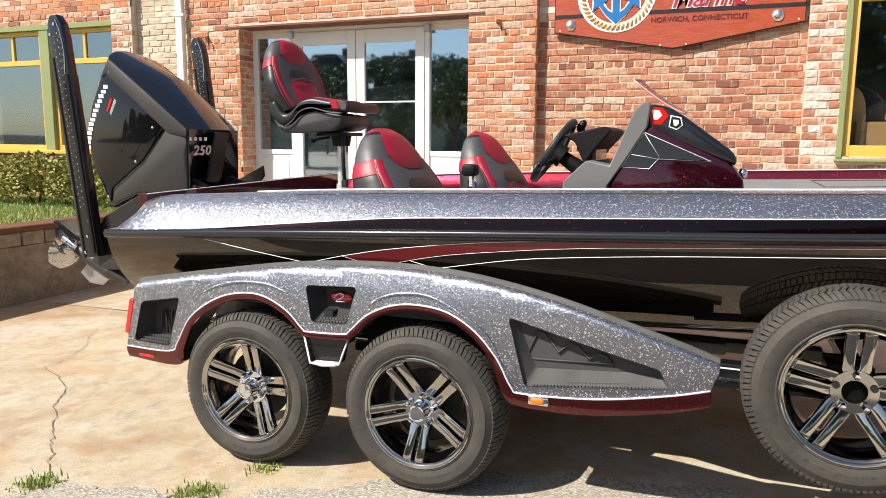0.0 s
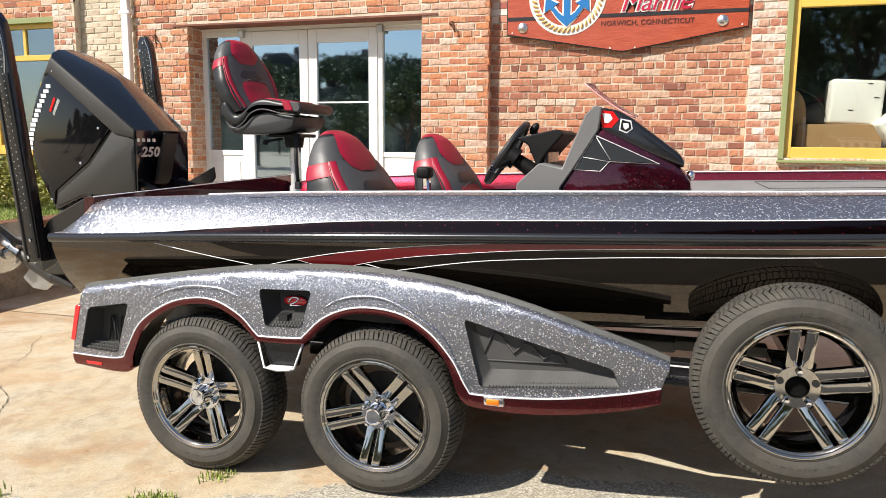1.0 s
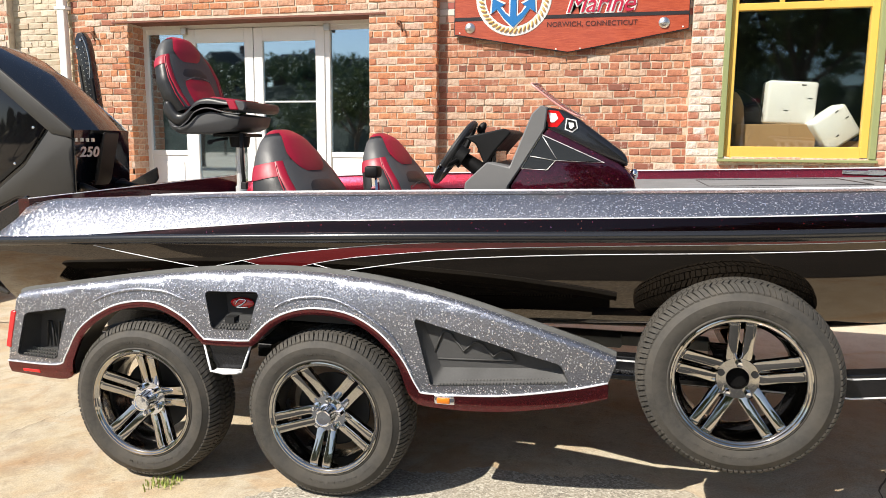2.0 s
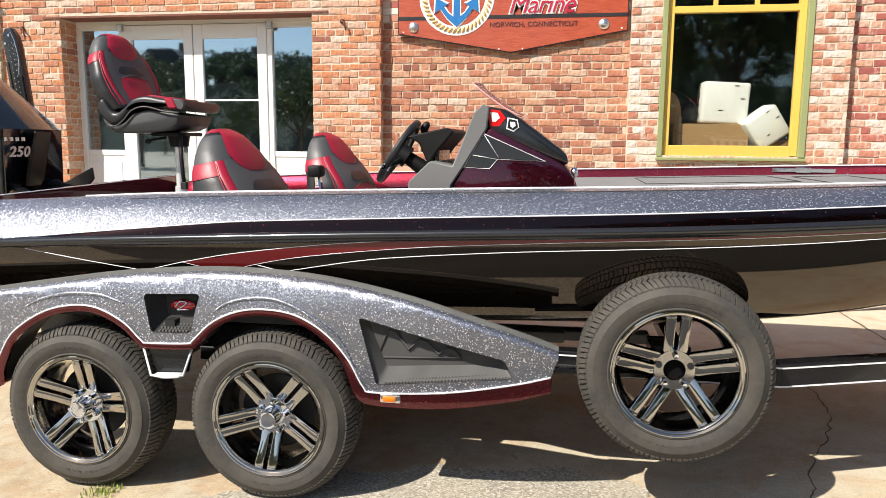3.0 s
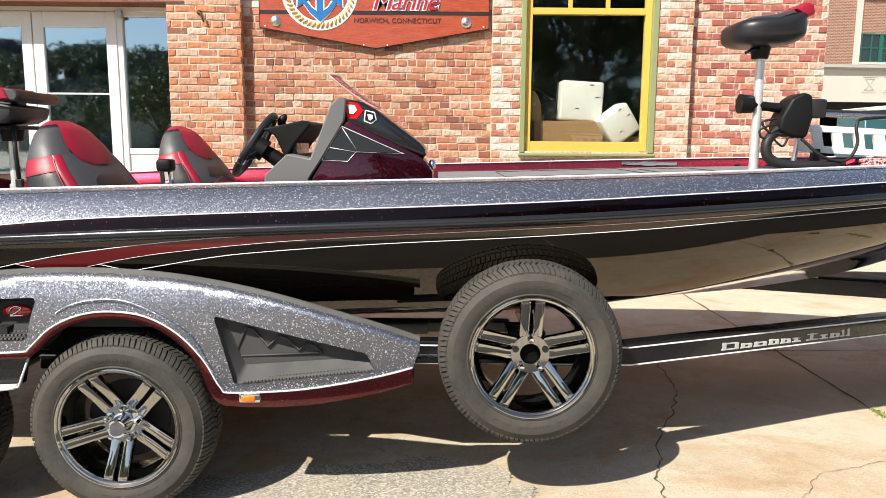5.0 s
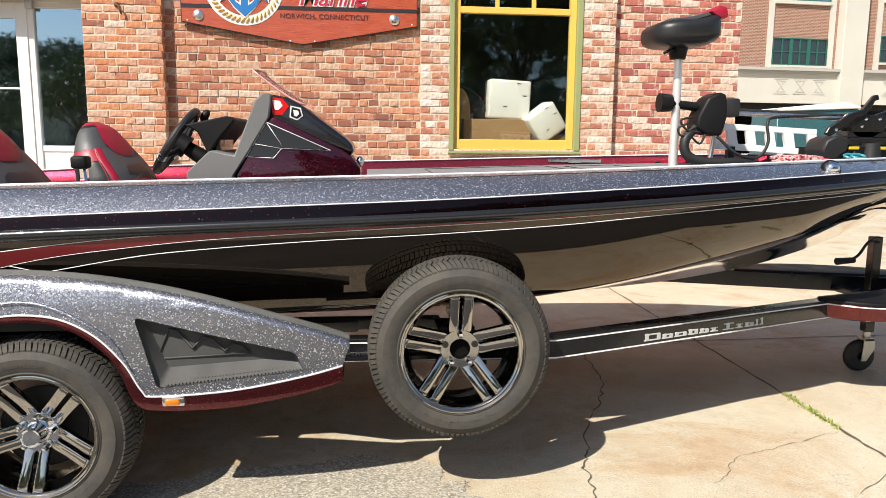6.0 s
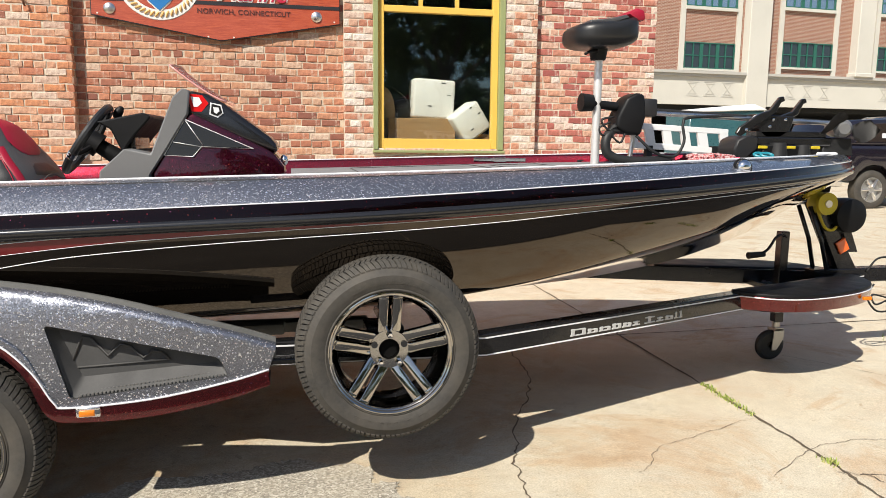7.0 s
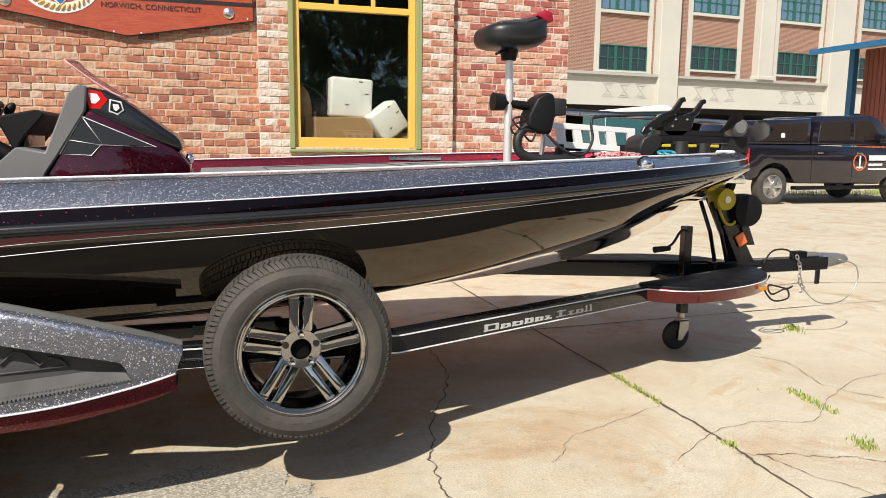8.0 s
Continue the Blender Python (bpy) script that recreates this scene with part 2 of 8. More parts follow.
def ground_sheet():
    bm = B()
    xs = [-900, -300, -120, -60, -35, -22, -15] + [-11 + 0.5 * i for i in range(45)] + [13, 17, 23, 32, 50, 90, 200, 500, 900]
    ys = [-900, -300, -120, -60, -30, -16, -9] + [-6 + 0.5 * i for i in range(37)] + [14, 17, 22, 30, 45, 70, 140, 400, 900]
    rows = [[Vector((x, y, ground_z(x, y))) for x in xs] for y in ys]
    loft(bm, rows, closed=False)
    bmesh.ops.recalc_face_normals(bm, faces=bm.faces)
    return bm


k = Mat("concrete", (0.4, 0.34, 0.26), 0.9)
stain = k.ramp(k.noise(0.8, 7, 0.62, 1.2), [(0.36, (0.55, 0.48, 0.36)), (0.5, (0.5, 0.4, 0.26)), (0.6, (0.42, 0.28, 0.16)), (0.72, (0.32, 0.2, 0.1))])
tone = k.mix(k.ramp(k.noise(2.4, 6, 0.65, 1.0), [(0.42, 0.0), (0.72, 0.8)]), stain, (0.56, 0.51, 0.41))
tone = k.mix(k.ramp(k.noise(9, 5, 0.7), [(0.46, 0.0), (0.74, 0.75)]), tone, (0.33, 0.26, 0.18))
tone = k.mix(k.ramp(k.noise(3.4, 8, 0.75, 0.6), [(0.56, 0.0), (0.68, 0.6)]), tone, (0.34, 0.23, 0.13))
tone = k.mix(k.ramp(k.noise(26, 3, 0.6), [(0.66, 0.0), (0.72, 0.5)]), tone, (0.2, 0.15, 0.1))
along = k.n.new("ShaderNodeSeparateXYZ")
k.l.new(k.at, along.inputs[0])
# the concrete turns paler towards the bow end
paler = k.n.new("ShaderNodeMapRange")
paler.inputs["From Min"].default_value, paler.inputs["From Max"].default_value, paler.inputs["To Max"].default_value = -0.8, 2.4, 0.5
k.l.new(along.outputs["X"], paler.inputs["Value"])
tone = k.mix(paler.outputs["Result"], tone, (0.72, 0.66, 0.52))
rust = k.ramp(k.noise(1.1, 9, 0.68, 1.6), [(0.52, 0.0), (0.6, 0.55), (0.7, 0.8)])
tone = k.mix(rust, tone, k.ramp(k.noise(7, 6, 0.7), [(0.3, (0.4, 0.25, 0.13)), (0.7, (0.58, 0.42, 0.26))]))
tone = k.mix(k.ramp(k.noise(5.5, 9, 0.78, 0.4), [(0.62, 0.0), (0.68, 0.55)]), tone, (0.3, 0.2, 0.12))
tone = k.mix(k.ramp(k.noise(48, 4, 0.7), [(0.64, 0.0), (0.7, 0.6)]), tone, (0.26, 0.2, 0.14))
grit = k.ramp(k.noise(160, 4, 0.7), [(0.3, 0.66), (0.7, 1.15)])
k.colour(k.mix(1.0, tone, grit, "MULTIPLY"))
k.bump(k.noise(90, 5, 0.7), 0.35, 0.004).bump(k.noise(5, 4), 0.2, 0.02)
M["concrete"] = k.m
solid("ground", ground_sheet(), M["concrete"], "sunlit tan concrete yard with rusty stains and cracks", "ground", kind="structure", smooth=60)

# near-black stands in for the unlit showroom: shade put into the colour
M["shade_black"] = plain("shade_black", (0.03, 0.03, 0.03), 0.9, vary=0.2, scale=2)
FACE = 7.55                                   # front plane of the brick piers
k = Mat("mortar", (0.52, 0.43, 0.33), 0.95)
k.colour(k.ramp(k.noise(14, 6, 0.7), [(0.3, (0.5, 0.41, 0.31)), (0.7, (0.68, 0.6, 0.48))]))
k.bump(k.noise(120, 4), 0.5, 0.006)
M["mortar"] = k.m
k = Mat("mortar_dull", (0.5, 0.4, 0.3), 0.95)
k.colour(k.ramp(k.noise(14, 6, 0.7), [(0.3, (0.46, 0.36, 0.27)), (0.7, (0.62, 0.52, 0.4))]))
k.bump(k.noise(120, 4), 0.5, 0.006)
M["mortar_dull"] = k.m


def wall_block(name, x0, x1, z0, z1, y0, y1, label, m):
    bm = B()
    box(bm, x0, x1, y0, y1, z0, z1)
    return solid(name, bm, m, label, "wall", kind="structure", smooth=0)


RECESS = FACE + 0.11
TOP = 5.4
WALLS = [
    # name, x0, x1, z0, z1, front, label
    ("wall_pier_west", -6.30, -5.55, -0.3, TOP, FACE, "red brick wall beside the glazed entrance"),
    ("wall_cream", -7.16, -6.30, -0.3, TOP, FACE + 0.05, "cream-painted brick wall beside the downspout"),
    ("wall_over_entrance", -5.55, -2.6, 2.74, TOP, FACE, "red brick wall over the entrance"),
    ("wall_pier_entrance", -2.6, -1.86, -0.3, TOP, FACE, "orange-red brick pier beside the entrance"),
    ("wall_sign_bay", -1.86, 0.69, -0.3, TOP, RECESS, "recessed red brick bay under the wooden sign"),
    ("wall_pier_middle", 0.69, 0.985, -0.3, TOP, FACE, "red brick pier with whitewashed bricks"),
    ("wall_under_window", 0.985, 2.375, -0.3, 1.27, FACE, "red brick wall under the yellow window"),
    ("wall_over_window", 0.985, 2.375, 3.6, TOP, FACE, "red brick wall over the yellow window"),
    ("wall_pier_east", 2.375, 2.73, -0.3, TOP, FACE, "red brick pier with whitewashed bricks"),
    ("wall_corner_bay", 2.73, 4.14, -0.3, TOP, FACE + 0.09, "red and white brick corner of the building"),
    ("wall_pier_far_west", -7.5, -7.16, -0.3, TOP, FACE - 0.05, "weathered brick pier beside the yellow window"),
    ("wall_under_west_window", -11.5, -7.5, -0.3, 1.22, FACE, "brick wall under the yellow window"),
    ("wall_over_west_window", -11.5, -7.5, 2.93, TOP, FACE, "brick wall over the yellow window"),
    ("wall_end_west", -16.0, -11.5, -0.3, TOP, FACE, "red brick wall at the end of the building"),
]
WALL_OB = {}
for name, x0, x1, z0, z1, y0, label in WALLS:
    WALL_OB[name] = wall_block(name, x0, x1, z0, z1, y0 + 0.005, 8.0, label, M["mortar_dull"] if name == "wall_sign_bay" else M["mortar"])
bm = B()
box(bm, 3.7, 4.13, 8.0, 19.0, -0.3, TOP)
solid("wall_side_east", bm, M["mortar"], "brick side wall of the building", "wall", kind="structure", smooth=0)
bm = B()
box(bm, -16, 4.13, 8.0, 19.0, TOP, TOP + 0.25)
solid("roof", bm, M["mortar"], "flat roof of the brick building", "roof", kind="structure", smooth=0)
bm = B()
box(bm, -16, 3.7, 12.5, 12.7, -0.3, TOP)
solid("wall_inside", bm, M["shade_black"], "showroom back wall, its shade put into the colour", "wall", kind="structure", smooth=0)
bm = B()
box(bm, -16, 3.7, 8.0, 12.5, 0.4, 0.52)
solid("floor_inside", bm, M["shade_black"], "showroom floor, its shade put into the colour", "floor", kind="structure", smooth=0)

# ---- brickwork ----
def brick_material(name, stops, lime):
    k = Mat(name, (0.4, 0.14, 0.07), 0.9)
    base = k.ramp(k.random(), stops)
    blot = k.mix(k.ramp(k.noise(28, 5, 0.7), [(0.4, 0.0), (0.72, 0.75)]), base, (0.2, 0.075, 0.05))
    blot = k.mix(k.ramp(k.noise(11, 6, 0.7, 0.8), [(0.6 - lime, 0.0), (0.74 - lime, 0.75)]), blot, (0.6, 0.5, 0.41))
    k.colour(k.mix(1.0, blot, k.ramp(k.noise(220, 3), [(0.25, 0.84), (0.75, 1.26)]), "MULTIPLY"))
    k.bump(k.noise(150, 4, 0.7), 0.6, 0.004).bump(k.noise(30, 4), 0.4, 0.006)
    return k.m


RED = [(0.0, (0.28, 0.11, 0.075)), (0.1, (0.48, 0.19, 0.11)), (0.3, (0.6, 0.25, 0.11)), (0.5, (0.56, 0.29, 0.18)), (0.7, (0.62, 0.37, 0.24)), (0.88, (0.6, 0.42, 0.32)), (1.0, (0.7, 0.58, 0.47))]
WORN = [(0.0, (0.42, 0.16, 0.1)), (0.25, (0.58, 0.28, 0.17)), (0.5, (0.6, 0.4, 0.29)), (0.75, (0.7, 0.58, 0.48)), (1.0, (0.78, 0.73, 0.65))]
DEEP = [(0.0, (0.34, 0.09, 0.08)), (0.35, (0.48, 0.16, 0.12)), (0.6, (0.6, 0.32, 0.21)), (0.8, (0.66, 0.5, 0.41)), (1.0, (0.76, 0.68, 0.6))]
M["brick_red"] = brick_material("brick_red", RED, 0.0)
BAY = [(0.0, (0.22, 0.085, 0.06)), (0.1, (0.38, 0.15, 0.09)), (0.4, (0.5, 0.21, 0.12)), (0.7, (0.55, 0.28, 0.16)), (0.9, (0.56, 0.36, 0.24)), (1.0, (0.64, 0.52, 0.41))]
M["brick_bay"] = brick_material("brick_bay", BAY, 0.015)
M["brick_worn"] = brick_material("brick_worn", WORN, 0.09)
M["brick_deep"] = brick_material("brick_deep", DEEP, 0.03)
k = Mat("brick_cream", (0.55, 0.47, 0.36), 0.9)
k.colour(k.mix(k.ramp(k.noise(9, 6, 0.7), [(0.45, 0.0), (0.75, 0.7)]), k.ramp(k.random(), [(0, (0.5, 0.42, 0.31)), (1, (0.66, 0.58, 0.46))]), (0.4, 0.24, 0.15)))
k.bump(k.noise(60, 5), 0.5, 0.006)
M["brick_cream"] = k.m

COURSE, PITCH, JOINT = 0.0715, 0.205, 0.0105
BRICKS = {}


def brick_mesh(length, kind, m):
    """A worn brick, its face at y = 0 towards -y, its left lower corner at the origin."""
    key = (round(length, 2), kind, m.name)
    if key not in BRICKS:
        rnd = random.Random(hash((int(key[0] * 100), kind)) % 9999)
        l, h, d, c = length - JOINT, COURSE - JOINT, 0.05, 0.005
        jit = lambda s: rnd.uniform(-s, s)
        rings = []
        for ins, y, s in ((0, d, 0.0), (0, c, 0.0045), (c, 0.0, 0.004)):
            rings.append([Vector((x + jit(s), y + jit(s * 0.5), z + jit(s))) for x, z in ((ins, ins), (l * 0.5, ins - jit(0.001)), (l - ins, ins), (l - ins, h - ins), (l * 0.5, h - ins), (ins, h - ins))])
        bm = B()
        loft(bm, rings)
        bm.faces.new([v for v in list(bm.verts)[-6:]])
        bmesh.ops.recalc_face_normals(bm, faces=bm.faces)
        BRICKS[key] = finish(bm, "brick", m, 0)
    return BRICKS[key]


def lay(wall, x0, x1, z0, z1, front, m, keep, seed, axis="x", header=6):
    """Courses over a stretch of wall. keep(x, z): a brick of its own, else joined with the rest."""
    rnd = random.Random(seed)
    rest_v, rest_f = [], []
    n0, n1 = int(math.floor(z0 / COURSE)), int(math.ceil(z1 / COURSE))
    for n in range(n0, n1):
        za = n * COURSE
        if za < z0 - 0.02 or za + COURSE > z1 + 0.02:
            continue
        head = header and n % header == 0
        pitch = PITCH * (0.5 if head else 1.0)
        x = x0 - (pitch * (0.5 if n % 2 else 0.0)) + (rnd.uniform(-0.03, 0.03) if x1 - x0 > 1 else 0)
        while x < x1 - 0.02:
            w = pitch + rnd.uniform(-0.012, 0.012)
            a, b = max(x, x0), min(x + w, x1 + JOINT)
            x += w
            if b - a < 0.045:
                continue
            out = rnd.uniform(-0.006, 0.003)
            if rnd.random() < 0.003:
                continue
            zj = za + 0.003 * math.sin(a * 2.3 + n) + rnd.uniform(-0.003, 0.003)
            if keep(a, za):
                ob = new("brick", brick_mesh(b - a, rnd.randrange(5), m))
                ob.parent = wall
                if axis == "x":
                    ob.location = (a, front + out, zj)
                else:
                    ob.location, ob.rotation_euler = (front - out, a, zj), (0, 0, radians(90))
            else:
                i = len(rest_v)
                l, h = b - a - JOINT, COURSE - JOINT
                if axis == "x":
                    rest_v += [(a, front, zj), (a + l, front, zj), (a + l, front, zj + h), (a, front, zj + h), (a, front + 0.03, zj), (a + l, front + 0.03, zj), (a + l, front + 0.03, zj + h), (a, front + 0.03, zj + h)]
                else:
                    rest_v += [(front, a, zj), (front, a + l, zj), (front, a + l, zj + h), (front, a, zj + h), (front - 0.03, a, zj), (front - 0.03, a + l, zj), (front - 0.03, a + l, zj + h), (front - 0.03, a, zj + h)]
                rest_f += [(i, i + 1, i + 2, i + 3), (i, i + 4, i + 5, i + 1), (i + 3, i + 2, i + 6, i + 7), (i, i + 3, i + 7, i + 4), (i + 1, i + 5, i + 6, i + 2)]
    if rest_v:
        me = bpy.data.meshes.new("far_bricks")
        me.from_pydata(rest_v, [], rest_f)
        me.materials.append(M["brick_rest_deep"] if m in (M["brick_deep"], M["brick_bay"]) else M["brick_cream"] if m == M["brick_cream"] else M["brick_rest"])
        ob = new("bricks", me)
        ob.parent = wall
        tagged(ob, kind="stuff")


k = Mat("brick_rest", (0.4, 0.14, 0.07), 0.9)
k.colour(k.mix(k.ramp(k.noise(20, 5), [(0.4, 0.0), (0.8, 0.6)]), k.ramp(k.island(), RED), (0.28, 0.1, 0.06)))
M["brick_rest"] = k.m
k = Mat("brick_rest_deep", (0.4, 0.14, 0.07), 0.9)
k.colour(k.ramp(k.island(), DEEP))
M["brick_rest_deep"] = k.m


def brickwork():
    """Laid last, since the pieces are many."""
    low, high = 1.12, 3.05
    see = lambda x, z: low < z < high
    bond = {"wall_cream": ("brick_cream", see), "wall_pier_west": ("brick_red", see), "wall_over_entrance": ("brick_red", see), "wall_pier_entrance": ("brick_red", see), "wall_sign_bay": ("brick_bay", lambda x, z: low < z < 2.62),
            "wall_pier_middle": ("brick_worn", see), "wall_under_window": ("brick_worn", see), "wall_over_window": ("brick_worn", lambda x, z: False), "wall_pier_east": ("brick_worn", see),
            "wall_corner_bay": ("brick_deep", see), "wall_pier_far_west": ("brick_worn", see), "wall_over_west_window": ("brick_red", see), "wall_under_west_window": ("brick_red", lambda x, z: False), "wall_end_west": ("brick_red", lambda x, z: False)}
    for n, (name, x0, x1, z0, z1, y0, label) in enumerate(WALLS):
        m, keep = bond[name]
        lay(WALL_OB[name], x0, x1, z0, z1, y0, M[m], keep, n + 5, header=7 if n % 2 else 6)
    # the sides of the openings and piers
    lay(WALL_OB["wall_pier_west"], FACE, 7.83, 0.5, 2.74, -5.55 + 0.006, M["brick_red"], lambda y, z: low < z < 2.74, 31, "y", 2)
    lay(WALL_OB["wall_pier_entrance"], FACE, RECESS, low, high, -1.86 + 0.006, M["brick_red"], lambda y, z: True, 32, "y", 0)


# ---- glazing ----
def glazing(name, share, tint):
    """Coated glass: a share of mirror over a clear tinted pane."""
    m = bpy.data.materials.new(name)
    m.use_nodes = True
    n, l = m.node_tree.nodes, m.node_tree.links
    n.remove(n["Principled BSDF"])
    gloss, clear, mix = n.new("ShaderNodeBsdfGlossy"), n.new("ShaderNodeBsdfTransparent"), n.new("ShaderNodeMixShader")
    gloss.inputs["Roughness"].default_value = 0.025
    gloss.inputs["Color"].default_value = (0.66, 0.82, 0.96, 1)
    clear.inputs["Color"].default_value = (*tint, 1)
    wave = n.new("ShaderNodeTexNoise")
    wave.inputs["Scale"].default_value = 1.2
    bump = n.new("ShaderNodeBump")
    bump.inputs["Strength"].default_value, bump.inputs["Distance"].default_value = 0.03, 0.02
    l.new(n.new("ShaderNodeTexCoord").outputs["Object"], wave.inputs["Vector"])
    l.new(wave.outputs["Fac"], bump.inputs["Height"])
    l.new(bump.outputs["Normal"], gloss.inputs["Normal"])
    mix.inputs[0].default_value = share
    l.new(clear.outputs[0], mix.inputs[1])
    l.new(gloss.outputs[0], mix.inputs[2])
    l.new(mix.outputs[0], n["Material Output"].inputs["Surface"])
    return m


M["glass"] = glazing("door_glass", 0.5, (0.6, 0.64, 0.64))
M["side_glass"] = glazing("side_glass", 0.28, (0.6, 0.6, 0.55))
M["shop_glass"] = glazing("shop_glass", 0.1, (0.9, 0.92, 0.9))


def pane(parent, x0, x1, z0, z1, y, m=None):
    bm = B()
    box(bm, x0, x1, y, y + 0.006, z0, z1)
    ob = part("pane", bm, m or M["glass"], parent, smooth=0)
    ob.visible_shadow = False
    return ob


def bar(name, parent, x0, x1, y0, y1, z0, z1, m, bevel=0.004, label=""):
    bm = B()
    box(bm, x0, x1, y0, y1, z0, z1, bevel)
    return part(name, bm, M[m], parent, label)


win = tagged(thing("window_1", "yellow-framed shop window with olive trim", "window"), kind="structure")
W0, W1, WB, WT = 0.985, 2.375, 1.27, 3.6
bar("trim", win, W0, W0 + 0.05, 7.535, 7.62, WB, WT, "olive_paint")
bar("trim", win, W1 - 0.06, W1, 7.535, 7.62, WB, WT, "olive_paint")
bar("window_sill", win, W0 - 0.01, W1 + 0.01, 7.5, 7.64, WB - 0.035, WB - 0.008, "olive_paint", label="olive painted sill")
YW = 7.585
bar("window_frame", win, W0 + 0.05, W0 + 0.115, YW, YW + 0.07, WB + 0.012, WT, "yellow_paint", label="yellow painted stile")
bar("window_frame", win, W1 - 0.125, W1 - 0.06, YW, YW + 0.07, WB + 0.012, WT, "yellow_paint")
bar("window_frame", win, W0 + 0.115, W1 - 0.125, YW, YW + 0.07, WB - 0.006, WB + 0.112, "yellow_paint", label="yellow bottom rail")
bar("window_frame", win, W0 + 0.115, W1 - 0.125, YW, YW + 0.07, 2.66, 2.725, "yellow_paint", label="yellow transom bar")
bar("window_frame", win, W0 + 0.115, W1 - 0.125, YW, YW + 0.07, WT - 0.08, WT, "yellow_paint")
for i in (1, 2):
    x = W0 + 0.115 + i * (W1 - W0 - 0.24) / 3
    bar("muntin", win, x - 0.02, x + 0.02, YW + 0.01, YW + 0.06, 2.725, WT - 0.08, "yellow_paint")
pane(win, W0 + 0.11, W1 - 0.12, WB + 0.11, 2.662, YW + 0.035, M["shop_glass"])
for i in range(3):
    x = W0 + 0.115 + i * (W1 - W0 - 0.24) / 3
    pane(win, x, x + (W1 - W0 - 0.24) / 3 - 0.02, 2.72, WT - 0.08, YW + 0.035, M["shop_glass"])

ww = tagged(thing("window_2", "wide yellow-framed window with olive posts", "window"), kind="structure")
bar("window_sill", ww, -11.5, -7.5, 7.48, 7.66, 1.19, 1.235, "yellow_paint")
bar("trim", ww, -11.5, -7.5, 7.53, 7.66, 2.86, 2.93, "olive_paint")
for x0, x1 in ((-11.5, -10.0), (-10.0, -8.83), (-8.66, -7.5)):
    bar("window_frame", ww, x0, x0 + 0.07, 7.59, 7.66, 1.235, 2.86, "yellow_paint")
    bar("window_frame", ww, x1 - 0.07, x1, 7.59, 7.66, 1.235, 2.86, "yellow_paint")
    bar("window_frame", ww, x0 + 0.07, x1 - 0.07, 7.59, 7.66, 1.235, 1.31, "yellow_paint")
    bar("window_frame", ww, x0 + 0.07, x1 - 0.07, 7.59, 7.66, 2.40, 2.47, "yellow_paint")
    bar("window_frame", ww, x0 + 0.07, x1 - 0.07, 7.59, 7.66, 2.80, 2.86, "yellow_paint")
    xm = (x0 + x1) / 2
    bar("muntin", ww, xm - 0.025, xm + 0.025, 7.6, 7.65, 2.47, 2.80, "yellow_paint")
    pane(ww, x0 + 0.06, x1 - 0.06, 1.3, 2.41, 7.62, M["side_glass"])
    pane(ww, x0 + 0.06, xm, 2.46, 2.81, 7.62, M["side_glass"])
    pane(ww, xm, x1 - 0.06, 2.46, 2.81, 7.62, M["side_glass"])
bar("post", ww, -8.83, -8.66, 7.54, 7.68, 1.235, 2.86, "olive_paint", label="olive painted post")

# ---- entrance ----
ent = tagged(thing("door_1", "white double glazed doors with sidelights", "door"), kind="structure")
DY = 7.82
XS = (-5.55, -4.995, -4.095, -3.175, -2.6)
bar("door_frame", ent, -5.55, -2.6, DY, DY + 0.09, 2.69, 2.74, "white_paint", label="white head of the frame")
for x in (-5.55, -5.01, -3.22, -2.66):
    bar("door_frame", ent, x, x + 0.06, DY, DY + 0.09, 0.52, 2.69, "white_paint")
for x0, x1, panel in ((-5.49, -5.01, True), (-3.16, -2.66, False)):
    bar("sidelight_rail", ent, x0, x1, DY + 0.01, DY + 0.07, 1.22, 1.28, "white_paint")
    bm = B()
    box(bm, x0, x1, DY + 0.02, DY + 0.05, 0.52, 1.22, 0.004)
    box(bm, x0 + 0.05, x1 - 0.05, DY + 0.012, DY + 0.03, 0.6, 1.15, 0.006)
    part("sidelight_panel", bm, M["white_paint"], ent, "white kick panel")
    bar("sidelight_rail", ent, x0, x1, DY + 0.01, DY + 0.07, 2.64, 2.69, "white_paint")
    pane(ent, x0, x1, 1.28, 2.64, DY + 0.035)
for x0, x1, s in ((-4.95, -4.10, 1), (-4.09, -3.22, -1)):
    leaf = bar("door_leaf", ent, x0, x0 + 0.11, DY - 0.012, DY + 0.04, 0.54, 2.685, "white_paint", label="white door stile")
    bar("stile", leaf, x1 - 0.11, x1, DY - 0.012, DY + 0.04, 0.54, 2.685, "white_paint")
    bar("top_rail", leaf, x0 + 0.11, x1 - 0.11, DY - 0.012, DY + 0.04, 2.53, 2.685, "white_paint")
    bar("bottom_rail", leaf, x0 + 0.11, x1 - 0.11, DY - 0.012, DY + 0.04, 0.54, 0.8, "white_paint")
    bar("bead", leaf, x0 + 0.11, x1 - 0.11, DY - 0.002, DY + 0.02, 1.98 - 0.14, 1.998 - 0.14, "white_paint", 0.002) if s < 0 else None
    pane(leaf, x0 + 0.1, x1 - 0.1, 0.79, 2.54, DY + 0.012)
for x in (-4.98, -3.19):
    bar("closer", ent, x - 0.02, x + 0.05, DY - 0.06, DY - 0.012, 2.62, 2.70, "galvanised", label="small grey door contact")
bm = B()
box(bm, -5.75, -2.42, FACE - 0.012, 7.83, 2.735, 2.755)
solid("lintel", bm, M["rust_steel"], "rusty steel lintel over the entrance", "lintel", kind="structure")
bm = B()
box(bm, -5.75, -2.4, 6.7, 8.0, -0.1, 0.52, 0.01)
solid("landing", bm, M["concrete"], "raised concrete landing before the doors", "landing", kind="structure")

